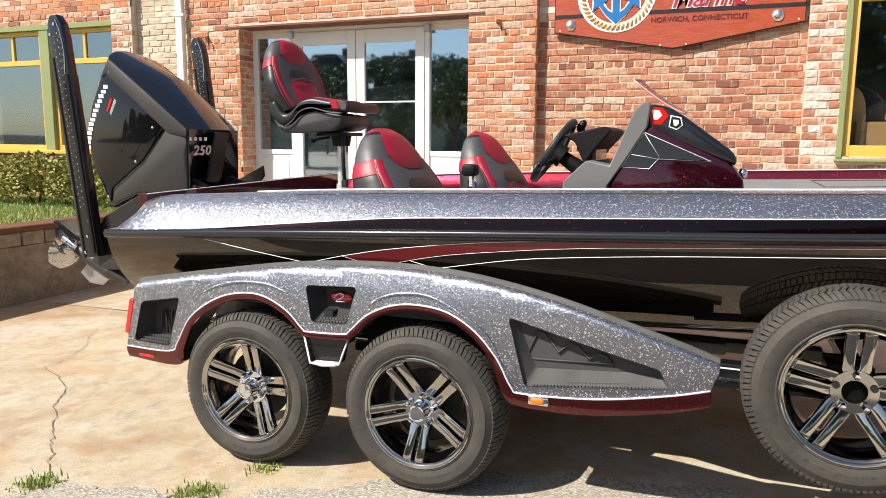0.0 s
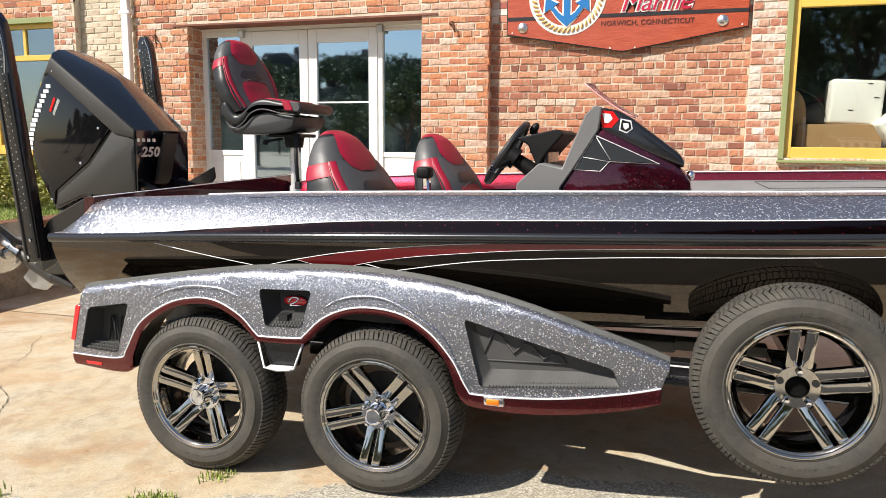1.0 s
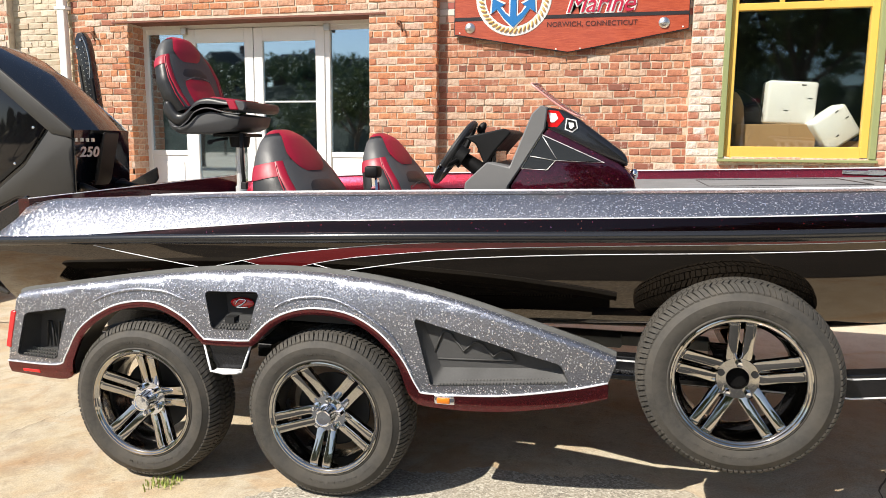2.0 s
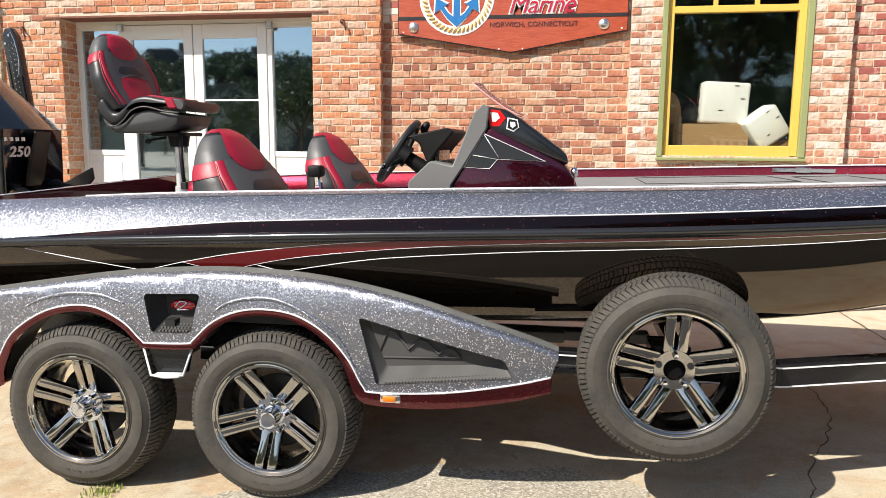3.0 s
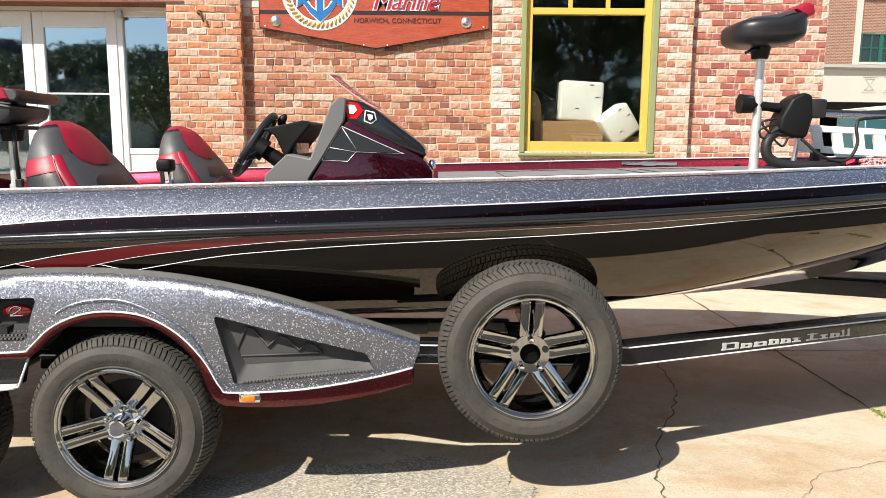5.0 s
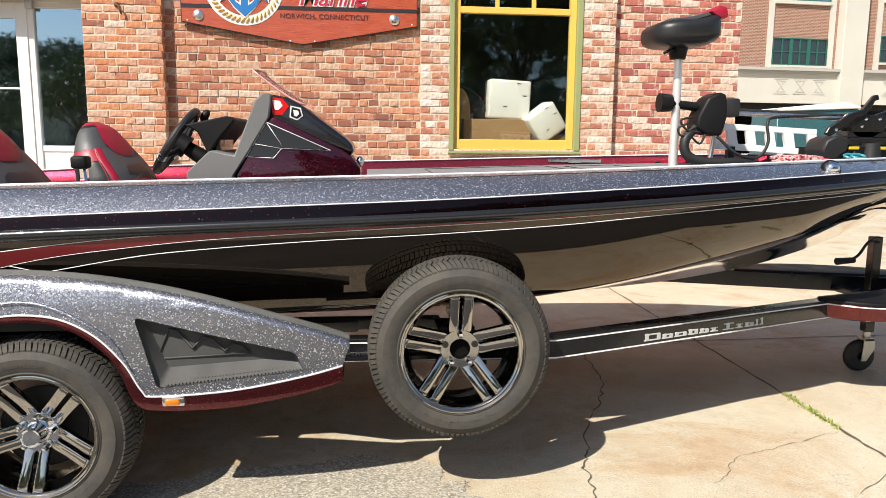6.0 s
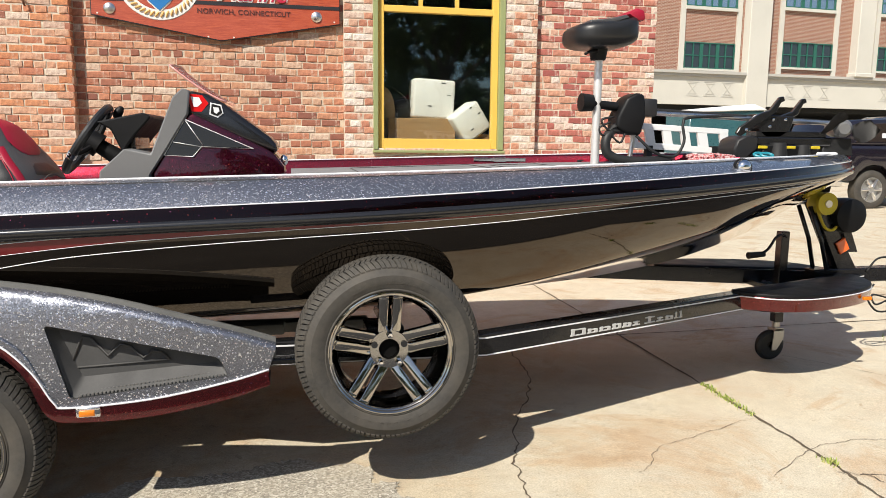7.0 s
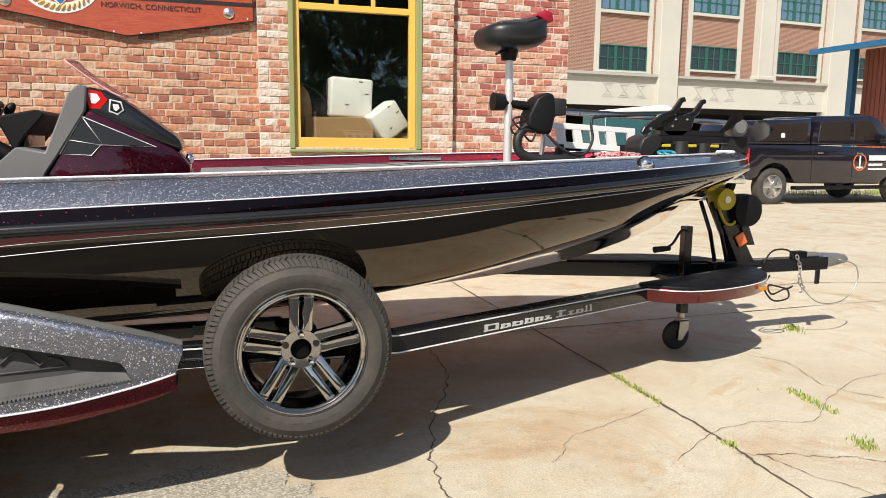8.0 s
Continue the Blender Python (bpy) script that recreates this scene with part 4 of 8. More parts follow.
crack([(2.31, 7.4), (2.317, 5.6), (2.32, 4.46), (2.323, 3.4), (2.32, 2.9), (2.31, 2.43), (2.28, 2.06), (2.26, 1.0), (2.24, -1.5)], 0.007, 1, "slab_joint", "dark joint between concrete slabs")
crack([(-9, 4.75), (-4, 4.62), (0, 4.5), (2.3, 4.46), (5, 4.4), (9, 4.3)], 0.006, 2, "slab_joint", "dark joint between concrete slabs")
crack([(1.5, 4.3), (1.47, 4.01), (1.35, 3.52), (1.2, 3.2), (1.08, 2.8), (1.0, 2.5), (1.05, 2.2)], 0.0035, 3)
crack([(2.28, 2.35), (2.5, 2.23), (2.7, 2.165), (2.83, 2.09), (3.3, 2.0)], 0.0025, 4)
crack([(2.36, 2.3), (2.5, 1.9), (2.75, 1.7)], 0.002, 5)
crack([(-3.9, 3.2), (-3.45, 2.95), (-3.16, 2.63), (-2.9, 2.4), (-2.7, 2.2), (-2.43, 1.95)], 0.0022, 6)
crack([(-4.4, 4.1), (-4.1, 3.7), (-3.9, 3.2), (-4.3, 2.7)], 0.0016, 8)
crack([(3.0, 3.9), (3.4, 3.3), (3.3, 2.9), (3.6, 2.4)], 0.002, 9)
crack([(3.3, 5.4), (4.2, 5.0), (5.4, 5.2), (7, 4.7)], 0.006, 12)


def weeds(points, n, spread, height, seed, label="green weeds growing in a joint"):
    def spot(r):
        i = r.random() * (len(points) - 1)
        a, b = points[int(i)], points[min(int(i) + 1, len(points) - 1)]
        t = i - int(i)
        x, y = a[0] + (b[0] - a[0]) * t + r.gauss(0, spread), a[1] + (b[1] - a[1]) * t + r.gauss(0, spread)
        return x, y, ground_z(x, y)
    grass("weeds", blades(n, spot, height, seed, 0.003), label)


crack([(-3.2, 4.3), (-3.0, 3.7), (-2.75, 3.2), (-2.8, 2.75)], 0.0014, 21)
crack([(2.0, 2.35), (2.5, 2.6), (2.9, 2.55), (3.5, 2.9), (4.2, 2.95)], 0.0014, 22)
crack([(1.5, 2.5), (1.75, 2.75), (2.3, 2.9)], 0.0012, 23)

weeds([(2.33, 3.42), (2.32, 3.2), (2.32, 2.95)], 300, 0.012, 0.018, 1)
weeds([(2.31, 2.45), (2.31, 2.4)], 80, 0.012, 0.02, 2)
weeds([(3.08, 2.92), (3.06, 2.75), (3.04, 2.55)], 240, 0.018, 0.02, 3, "green weeds in a crack of the slab")
weeds([(2.88, 2.28), (2.84, 2.2)], 150, 0.022, 0.022, 4, "green weeds in a crack of the slab")
weeds([(-1.9, 2.14), (-1.8, 2.2)], 240, 0.035, 0.03, 5, "tuft of pale grass beside the asphalt")
weeds([(-2.56, 1.97), (-2.48, 2.02)], 220, 0.035, 0.032, 6, "tuft of pale grass beside the asphalt")
weeds([(-1.74, 2.42), (-1.68, 2.46)], 110, 0.03, 0.025, 7, "small tuft of grass by the wheel")
weeds([(4.05, 3.95), (4.0, 3.85)], 160, 0.03, 0.03, 8, "small tuft of grass on the slab")
weeds([(15, 16), (18, 15.6), (20, 16)], 2500, 0.3, 0.18, 9, "rough grass along the far kerb")

# ---- the bass boat ----
CL = 3.75                                     # the boat's centre line
BOW, STERN = 3.38, -2.7


def half(x):
    u = min(1.0, max(0.0, (x - 0.2) / (BOW - 0.2)))
    v = min(1.0, max(0.0, (-1.2 - x) / 1.5))
    return 1.19 * (1 - u ** 2.3) ** 0.72 - 0.05 * v * v


def rail_z(x):
    return soft(x, (-2.8, -1.97, -0.9, 0.5, 1.3, 2.2, 3.4), (0.94, 0.99, 1.04, 1.095, 1.14, 1.19, 1.235), 0.3)


def top_z(x):
    return soft(x, (-2.8, -2.58, -1.5, -0.5, 0.45, 1.3, 2.2, 3.4), (1.105, 1.12, 1.18, 1.21, 1.235, 1.262, 1.29, 1.31), 0.2)


def chine(x):
    """Half-breadth and height of the chine."""
    return half(x) * lerp(x, (-2.7, 0.5, 2.0, 3.38), (0.87, 0.87, 0.915, 0.75)), soft(x, (-2.7, -0.7, 0.0, 0.7, 1.05, 1.4, 1.8, 2.2, 2.55, 3.0, 3.4), (0.66, 0.69, 0.722, 0.752, 0.79, 0.862, 0.945, 1.015, 1.08, 1.145, 1.205), 0.15)


def keel_z(x):
    return soft(x, (-2.7, 0.6, 1.0, 1.8, 2.28, 2.6, 2.87, 3.05, 3.38), (0.45, 0.462, 0.53, 0.608, 0.688, 0.785, 0.892, 1.02, 1.19), 0.1)


STATIONS = [STERN + (BOW - STERN) * (1 - (1 - i / 70) ** 1.5) for i in range(71)]


def side(x, v):
    """A point of the hull's side, v from 0 under the rail to 1 at the chine: half-breadth, height."""
    b, (cb, cz), rz = half(x), chine(x), rail_z(x) - 0.02
    return b + (cb - b) * (0.22 * v + 0.78 * v * v), rz + (cz - rz) * v


def mirrored(bm, rows, flip=False):
    """Rows of (x, half-breadth, z) lofted on both sides of the centre line."""
    for s in (-1, 1):
        loft(bm, [[Vector((x, CL + s * h, z)) for x, h, z in row] for row in rows], closed=False, flip=(s > 0) ^ flip)
    return bm


def boat_hull():
    bm = B()
    rows = []
    for x in STATIONS:
        cb, cz = chine(x)
        kz = keel_z(x)
        row = [(x, *side(x, v / 8)) for v in range(9)]
        bottom = lambda u: cz - 0.01 + (min(kz, cz) - cz + 0.01) * u
        row += [(x, max(0.01, cb - 0.012), cz - 0.01), (x, cb * 0.66, bottom(0.34)), (x, cb * 0.33, bottom(0.67)), (x, 0.001, bottom(1.0))]
        rows.append(row)
    mirrored(bm, rows)
    row = rows[0]
    ring = [Vector((x, CL - h, z)) for x, h, z in row] + [Vector((x, CL + h, z)) for x, h, z in row[::-1]]
    bm.faces.new([bm.verts.new(p) for p in ring])
    return bm


def cap_section(x):
    """The gunwale from the rail up, over and down to the deck: (half-breadth, height)."""
    b, rz, tz = half(x), rail_z(x), top_z(x)
    w = min(0.17, b * 0.6)
    end = min(1.0, max(0.0, (x - STERN) / 0.16)) ** 0.55
    tz = rz + 0.02 + (tz - rz - 0.02) * end
    band = 0.014 + soft(x, (-2.7, -2.15, -1.2, 1.0, 3.4), (0.0, 0.0, 0.045, 0.045, 0.03), 0.1)
    return [(b, rz + 0.012), (b - 0.004, rz + (0.012 + band) / 2), (b - 0.012, rz + band), (b - 0.012 - w * 0.35, rz + band + (tz - rz - band) * 0.55), (b - 0.012 - w * 0.7, rz + band + (tz - rz - band) * 0.88),
            (b - 0.012 - w, tz), (b - 0.03 - w, tz), (b - 0.045 - w, tz - 0.012)]


M["flake_wine_bright"] = flake("flake_wine_bright", (0.085, 0.004, 0.015), (0.4, 0.03, 0.06), 0.006, 0.22)
M["rail_rubber"] = plain("rail_rubber", (0.012, 0.012, 0.013), 0.2, 0, 0.4, vary=0.2, scale=10)
M["flake_wine"] = flake("flake_wine", (0.01, 0.002, 0.003), (0.5, 0.04, 0.05), 0.0014, 0.2, 260, 0.12)
M["flake_wine"].node_tree.nodes["Principled BSDF"].inputs["Coat Weight"].default_value = 0.35
boat = thing("bass_boat", "charcoal metal-flake bass boat with black hull on a trailer", "boat")
part("hull", boat_hull(), M["gelcoat_black"], boat, "glossy black hull", 9)
bm = B()
mirrored(bm, [[(x, *p) for p in cap_section(x)[2:6]] for x in STATIONS], flip=True)
part("gunwale_cap", bm, M["flake_grey"], boat, "charcoal metal-flake gunwale", 50)
bm = B()
mirrored(bm, [[(x, *p) for p in cap_section(x)[:3]] for x in STATIONS], flip=True)
part("sheer_band", bm, M["flake_wine"], boat, "dark red band over the rub rail", 50)
bm = B()
mirrored(bm, [[(x, half(x) - 0.01, rail_z(x) - 0.03), (x, half(x) + 0.016, rail_z(x) - 0.022), (x, half(x) + 0.022, rail_z(x)), (x, half(x) + 0.014, rail_z(x) + 0.014), (x, half(x) - 0.01, rail_z(x) + 0.014)] for x in STATIONS], flip=True)
part("rub_rail", bm, M["rail_rubber"], boat, "black rubber rub rail", 30)
bm = B()
mirrored(bm, [[(x, *p) for p in cap_section(x)[5:]] + [(x, max(0.0, cap_section(x)[7][0] - 0.02), top_z(x) - 0.1)] for x in STATIONS], flip=True)
part("inner_gunwale", bm, M["flake_red"], boat, "red metal-flake inner gunwale", 50)
bm = B()
loft(bm, [[Vector((x, CL - s * max(0.0, cap_section(x)[7][0] - 0.01), top_z(x) - 0.05)) for s in (-1, 0, 1)] for x in STATIONS if x > 0.1], closed=False)
bmesh.ops.recalc_face_normals(bm, faces=bm.faces)
part("front_deck", bm, M["carpet"], boat, "grey carpeted casting deck")
bm = B()
box(bm, -2.55, -1.7, CL - 0.95, CL + 0.95, 0.9, 1.03)
part("rear_deck", bm, M["carpet"], boat, "grey carpeted rear deck")
M["flake_maroon_dark"] = flake("flake_maroon_dark", (0.06, 0.004, 0.008), (0.4, 0.05, 0.06), 0.004, 0.25, 260, 0.12)
lip_z = lambda y: 1.122 + (y - CL + 0.97) * 0.0165
bm = B()
box(bm, -2.66, -2.6, CL - 0.97, CL + 0.97, 0.95, 1.14)
for v in bm.verts:
    if v.co.z > 1.1:
        v.co.z = lip_z(v.co.y)
part("transom_lip", bm, M["flake_maroon_dark"], boat, "dark maroon lip across the stern")
bm = B()
tube(bm, [(-2.602, y, lip_z(y) + 0.001) for y in (CL - 0.97, CL, CL + 0.97)], 0.003, 6)
part("transom_bead", bm, M["stripe_white"], boat, "white bead along the stern lip")
bm = B()
box(bm, -1.7, 0.1, CL - 0.9, CL + 0.9, 0.74, 0.77)
part("cockpit_floor", bm, M["carpet"], boat)

def on_hull(x, z, out=0.003):
    """The place on the near side of the hull at that height."""
    rz, cz = rail_z(x) - 0.02, chine(x)[1]
    h, zz = side(x, min(1.0, max(0.0, (rz - z) / (rz - cz))))
    return Vector((x, CL - h - out, z))


def trace(points, n=6):
    return [(p.x, p.z) for p in smooth_line([(x, 0, z) for x, z in points], n)]


UP = trace([(-1.404, 0.919), (-1.171, 0.963), (-0.812, 1.008), (-0.515, 1.031), (-0.3, 1.041)])
MID = trace([(-1.235, 0.882), (-1.101, 0.919), (-0.927, 0.953), (-0.698, 0.982), (-0.483, 1.004), (-0.279, 1.019), (0.1, 1.041), (0.73, 1.074), (1.31, 1.11), (2.0, 1.15), (2.7, 1.182)])
LOW = trace([(-0.987, 0.893), (-0.698, 0.945), (-0.482, 0.97), (-0.084, 1.0), (0.438, 1.028), (0.9, 1.057), (1.31, 1.09), (2.0, 1.135), (2.7, 1.17)])
for line in (trace([(-2.1, 0.952), (-1.85, 0.914), (-1.581, 0.876)], 4) + UP, [(-1.404, 0.919), (-1.32, 0.9)] + MID, [(-1.101, 0.919), (-1.045, 0.905)] + LOW):
    bm = B()
    tube(bm, [on_hull(x, z, 0.001) for x, z in line], 0.0016, 6)
    part("hull_pinstripe", bm, M["stripe_white"], boat, "white pinstripe on the hull")
bm = B()
rows = []
for x, z in MID:
    ux, uz = [p[0] for p in UP], [p[1] for p in UP]
    top = lerp(x, ux, uz) if x < -0.35 else rail_z(x) - 0.026
    if x < -1.235 + 1e-6:
        top = 0.945
    rows.append([on_hull(x, z, 0.002), on_hull(x, (z + top) / 2, 0.002), on_hull(x, max(z, top), 0.002)])
tip = on_hull(-1.404, 0.919, 0.002)
rows.insert(0, [on_hull(-1.32, 0.902, 0.002), on_hull(-1.32, 0.918, 0.002), on_hull(-1.32, 0.936, 0.002)])
rows.insert(0, [tip + Vector((0, 0, -0.0005)), tip, tip + Vector((0, 0, 0.0005))])
loft(bm, rows, closed=False)
bmesh.ops.recalc_face_normals(bm, faces=bm.faces)
part("hull_stripe", bm, M["stripe_red"], boat, "dark red swoosh on the hull")
for s in (-1, 1):
    bm = B()
    tube(bm, [(x, CL + s * (cap_section(x)[2][0] + 0.001), cap_section(x)[2][1]) for x in STATIONS if x > -2.12], 0.0026, 6)
    part("sheer_pinstripe", bm, M["stripe_white"], boat, "white pinstripe under the gunwale")
    bm = B()
    tube(bm, [(x, CL + s * (cap_section(x)[5][0] - 0.004), cap_section(x)[5][1] + 0.001) for x in STATIONS[6:-1]], 0.0045, 6)
    part("gunwale_bead", bm, M["stripe_white"], boat, "white bead along the gunwale top")
    bm = B()
    tube(bm, [(x, CL + s * (cap_section(x)[4][0] + 0.0005), cap_section(x)[4][1]) for x in STATIONS[8:-2]], 0.0022, 5)
    part("gunwale_groove", bm, M["rubber_black"], boat, "fine dark seam in the gunwale")

# ---- console ----
M["acrylic"] = Mat("acrylic", (0.85, 0.55, 0.5), 0.08).m
M["acrylic"].node_tree.nodes["Principled BSDF"].inputs["Transmission Weight"].default_value = 0.88
M["acrylic"].node_tree.nodes["Principled BSDF"].inputs["IOR"].default_value = 1.45
M["console_grey"] = plain("console_grey", (0.13, 0.13, 0.13), 0.5, vary=0.08, scale=10, bump=0.15, bump_scale=500)
M["rope_pink"] = plain("edge_pink", (0.6, 0.3, 0.27), 0.3, vary=0.2)
con = thing("steering_console", "maroon and grey steering console with a small windshield", "console")


def taper(bm, zlo, zhi, y0, y1, ylo, yhi):
    """Draws the sides in towards the top."""
    for v in bm.verts:
        t = min(1, max(0, (v.co.z - zlo) / (zhi - zlo)))
        v.co.y += (ylo if v.co.y < (y0 + y1) / 2 else yhi) * t
    return bm


bm = B()
prism(bm, [(-0.39, 1.05), (-0.372, 1.23), (-0.335, 1.292), (-0.245, 1.45), (-0.215, 1.452), (0.06, 1.318), (0.085, 1.3), (0.118, 1.255), (0.13, 1.05)], "y", 2.87, 3.46, 0.012, 2)
part("body", taper(bm, 1.25, 1.5, 2.87, 3.46, 0.03, -0.05), M["flake_wine_bright"], con, "maroon metal-flake body")
bm = B()
prism(bm, [(-0.245, 1.45), (-0.25, 1.525), (-0.232, 1.54), (-0.17, 1.528), (-0.11, 1.495), (0.06, 1.37), (0.088, 1.342), (0.09, 1.305), (0.06, 1.316), (-0.05, 1.358)], "y", 2.885, 3.43, 0.016, 3)
part("hood", taper(bm, 1.3, 1.54, 2.885, 3.43, 0.03, -0.06), M["black_paint"], con, "glossy black hood")
bm = B()
prism(bm, [(-0.565, 1.05), (-0.552, 1.235), (-0.464, 1.319), (-0.372, 1.3), (-0.29, 1.512), (-0.255, 1.545), (-0.228, 1.538), (-0.236, 1.45), (-0.33, 1.292), (-0.375, 1.222), (-0.382, 1.05)], "y", 2.855, 3.48, 0.005, 1)
part("cockpit_frame", taper(bm, 1.25, 1.5, 2.855, 3.48, 0.03, -0.05), M["console_grey"], con, "grey moulded cockpit frame")
bm = B()
prism(bm, [(-0.248, 1.43), (-0.325, 1.295), (-0.222, 1.29), (-0.19, 1.328), (0.0, 1.322)], "y", 2.879, 2.89, 0.003)
for v in bm.verts:
    v.co.y += 0.03 * max(0, (v.co.z - 1.25) / 0.25) - 0.012
part("side_window", bm, M["gelcoat_black"], con, "dark side panel")
bm = B()
ring = [(-0.248, 1.43), (-0.325, 1.295), (-0.222, 1.29), (-0.19, 1.328), (0.0, 1.322)]
tube(bm, [(x, 2.864 + 0.12 * max(0, z - 1.25), z) for x, z in ring], 0.0022, 6, closed=True)
part("side_trim", bm, M["brushed_steel"], con, "chrome trim of the side panel")
bm = B()
tube(bm, [(-0.245, 2.878, 1.425), (-0.185, 2.866, 1.335)], 0.0015, 6)
part("side_trim", bm, M["brushed_steel"], con)
bm = B()
tube(bm, [(-0.29, 2.86, 1.345), (-0.19, 2.866, 1.328)], 0.0015, 6)
part("side_trim", bm, M["brushed_steel"], con)
bm = B()
rows = []
for i in range(9):
    t = i / 8
    rows.append([Vector((-0.1 - 0.2 * t + 0.012 * math.sin(math.pi * s), 2.93 + 0.46 * s, 1.50 + 0.13 * t ** 1.3 + 0.012 * math.sin(math.pi * s))) for s in [j / 10 for j in range(11)]])
loft(bm, rows, closed=False)
bmesh.ops.solidify(bm, geom=bm.faces[:], thickness=0.004)
bmesh.ops.recalc_face_normals(bm, faces=bm.faces)
ob = part("windshield", bm, M["acrylic"], con, "low tinted acrylic windshield")
ob.visible_shadow = False
bm = B()
tube(bm, [rows[-1][j] + Vector((0, 0, 0.002)) for j in range(11)], 0.004, 6)
tube(bm, [rows[i][0] for i in range(9)], 0.004, 6)
part("windshield_edge", bm, M["rope_pink"], con, "bright reddish edge of the acrylic")
for poly, m, nm, lab in (([(-0.238, 1.528), (-0.185, 1.522), (-0.162, 1.492), (-0.19, 1.458), (-0.222, 1.447)], "red_lens", "decal", "red decal"), ([(-0.226, 1.516), (-0.196, 1.513), (-0.186, 1.494), (-0.202, 1.478), (-0.216, 1.478)], "stripe_white", "decal", "white decal patch"),
                     ([(-0.155, 1.495), (-0.115, 1.487), (-0.108, 1.455), (-0.13, 1.438), (-0.16, 1.45)], "stripe_white", "decal", "white shield outline"), ([(-0.150, 1.490), (-0.119, 1.482), (-0.113, 1.457), (-0.131, 1.444), (-0.155, 1.454)], "black_plastic", "decal", "black shield"),
                     ([(-0.145, 1.478), (-0.125, 1.476), (-0.122, 1.462), (-0.134, 1.452), (-0.142, 1.458)], "stripe_white", "decal", "pale mark on the shield")):
    bm = B()
    y = {"red decal": 2.905, "white decal patch": 2.903, "white shield outline": 2.899, "black shield": 2.897, "pale mark on the shield": 2.895}[lab]
    prism(bm, poly, "y", y, y + 0.02)
    part(nm, bm, M[m], con, lab)
bm = B()
blob(bm, (0.115, 2.93, 1.278), (0.016, 0.022, 0.022), 14)
part("nav_light", bm, M["chrome"], con, "small chrome lamp at the nose")
bm = B()
prism(bm, [(-0.58, 1.418), (-0.41, 1.455), (-0.38, 1.44), (-0.45, 1.36), (-0.49, 1.30), (-0.53, 1.39)], "y", 2.96, 3.4, 0.006)
part("instrument_visor", bm, M["black_plastic"], con, "black instrument visor")
bm = B()
box(bm, -0.47, -0.45, 3.0, 3.3, 1.28, 1.37, 0.004)
part("display", bm, M["black_paint"], con, "dark instrument display")
# steering wheel
sw = thing("helm", "black three-spoke steering wheel with chrome accents on the console", "steering wheel")
axis = Matrix.Translation((-0.662, 3.17, 1.352)) @ Vector((0.83, 0.09, -0.56)).to_track_quat("Z", "Y").to_matrix().to_4x4()
bm = B()
tube(bm, [(0.15 * math.cos(a), 0.15 * math.sin(a), 0) for a in [i * math.pi / 18 for i in range(36)]], 0.017, 10, closed=True)
bmesh.ops.transform(bm, matrix=axis, verts=bm.verts)
part("rim", bm, M["vinyl_black"], sw, "padded black rim")
for a in (90, 210, 330):
    bm = B()
    c, s = math.cos(radians(a)), math.sin(radians(a))
    tube(bm, [(0.03 * c, 0.03 * s, 0.03), (0.09 * c, 0.09 * s, 0.02), (0.15 * c, 0.15 * s, 0.0)], 0.011, 8)
    bmesh.ops.transform(bm, matrix=axis, verts=bm.verts)
    part("spoke", bm, M["black_plastic"], sw)
    bm = B()
    tube(bm, [(0.15 * math.cos(radians(a + d)), 0.15 * math.sin(radians(a + d)), 0) for d in (-5, 0, 5)], 0.0185, 8)
    bmesh.ops.transform(bm, matrix=axis, verts=bm.verts)
    part("clip", bm, M["chrome"], sw, "chrome clip on the rim")
bm = B()
rod(bm, (0, 0, 0.0), (0, 0, 0.05), 0.045, 0.05, 16)
rod(bm, (0, 0, 0.05), (0, 0, 0.2), 0.03, 0.04, 12)
bmesh.ops.transform(bm, matrix=axis, verts=bm.verts)
part("hub", bm, M["black_plastic"], sw)
bm = B()
tube(bm, [(0.02, 0.06, 0.09), (0.03, 0.13, 0.06), (0.03, 0.15, 0.04)], 0.012, 8)
blob(bm, (0.03, 0.155, 0.035), (0.018, 0.03, 0.018), 10)
bmesh.ops.transform(bm, matrix=axis, verts=bm.verts)
part("trim_lever", bm, M["black_plastic"], sw, "black lever behind the wheel")

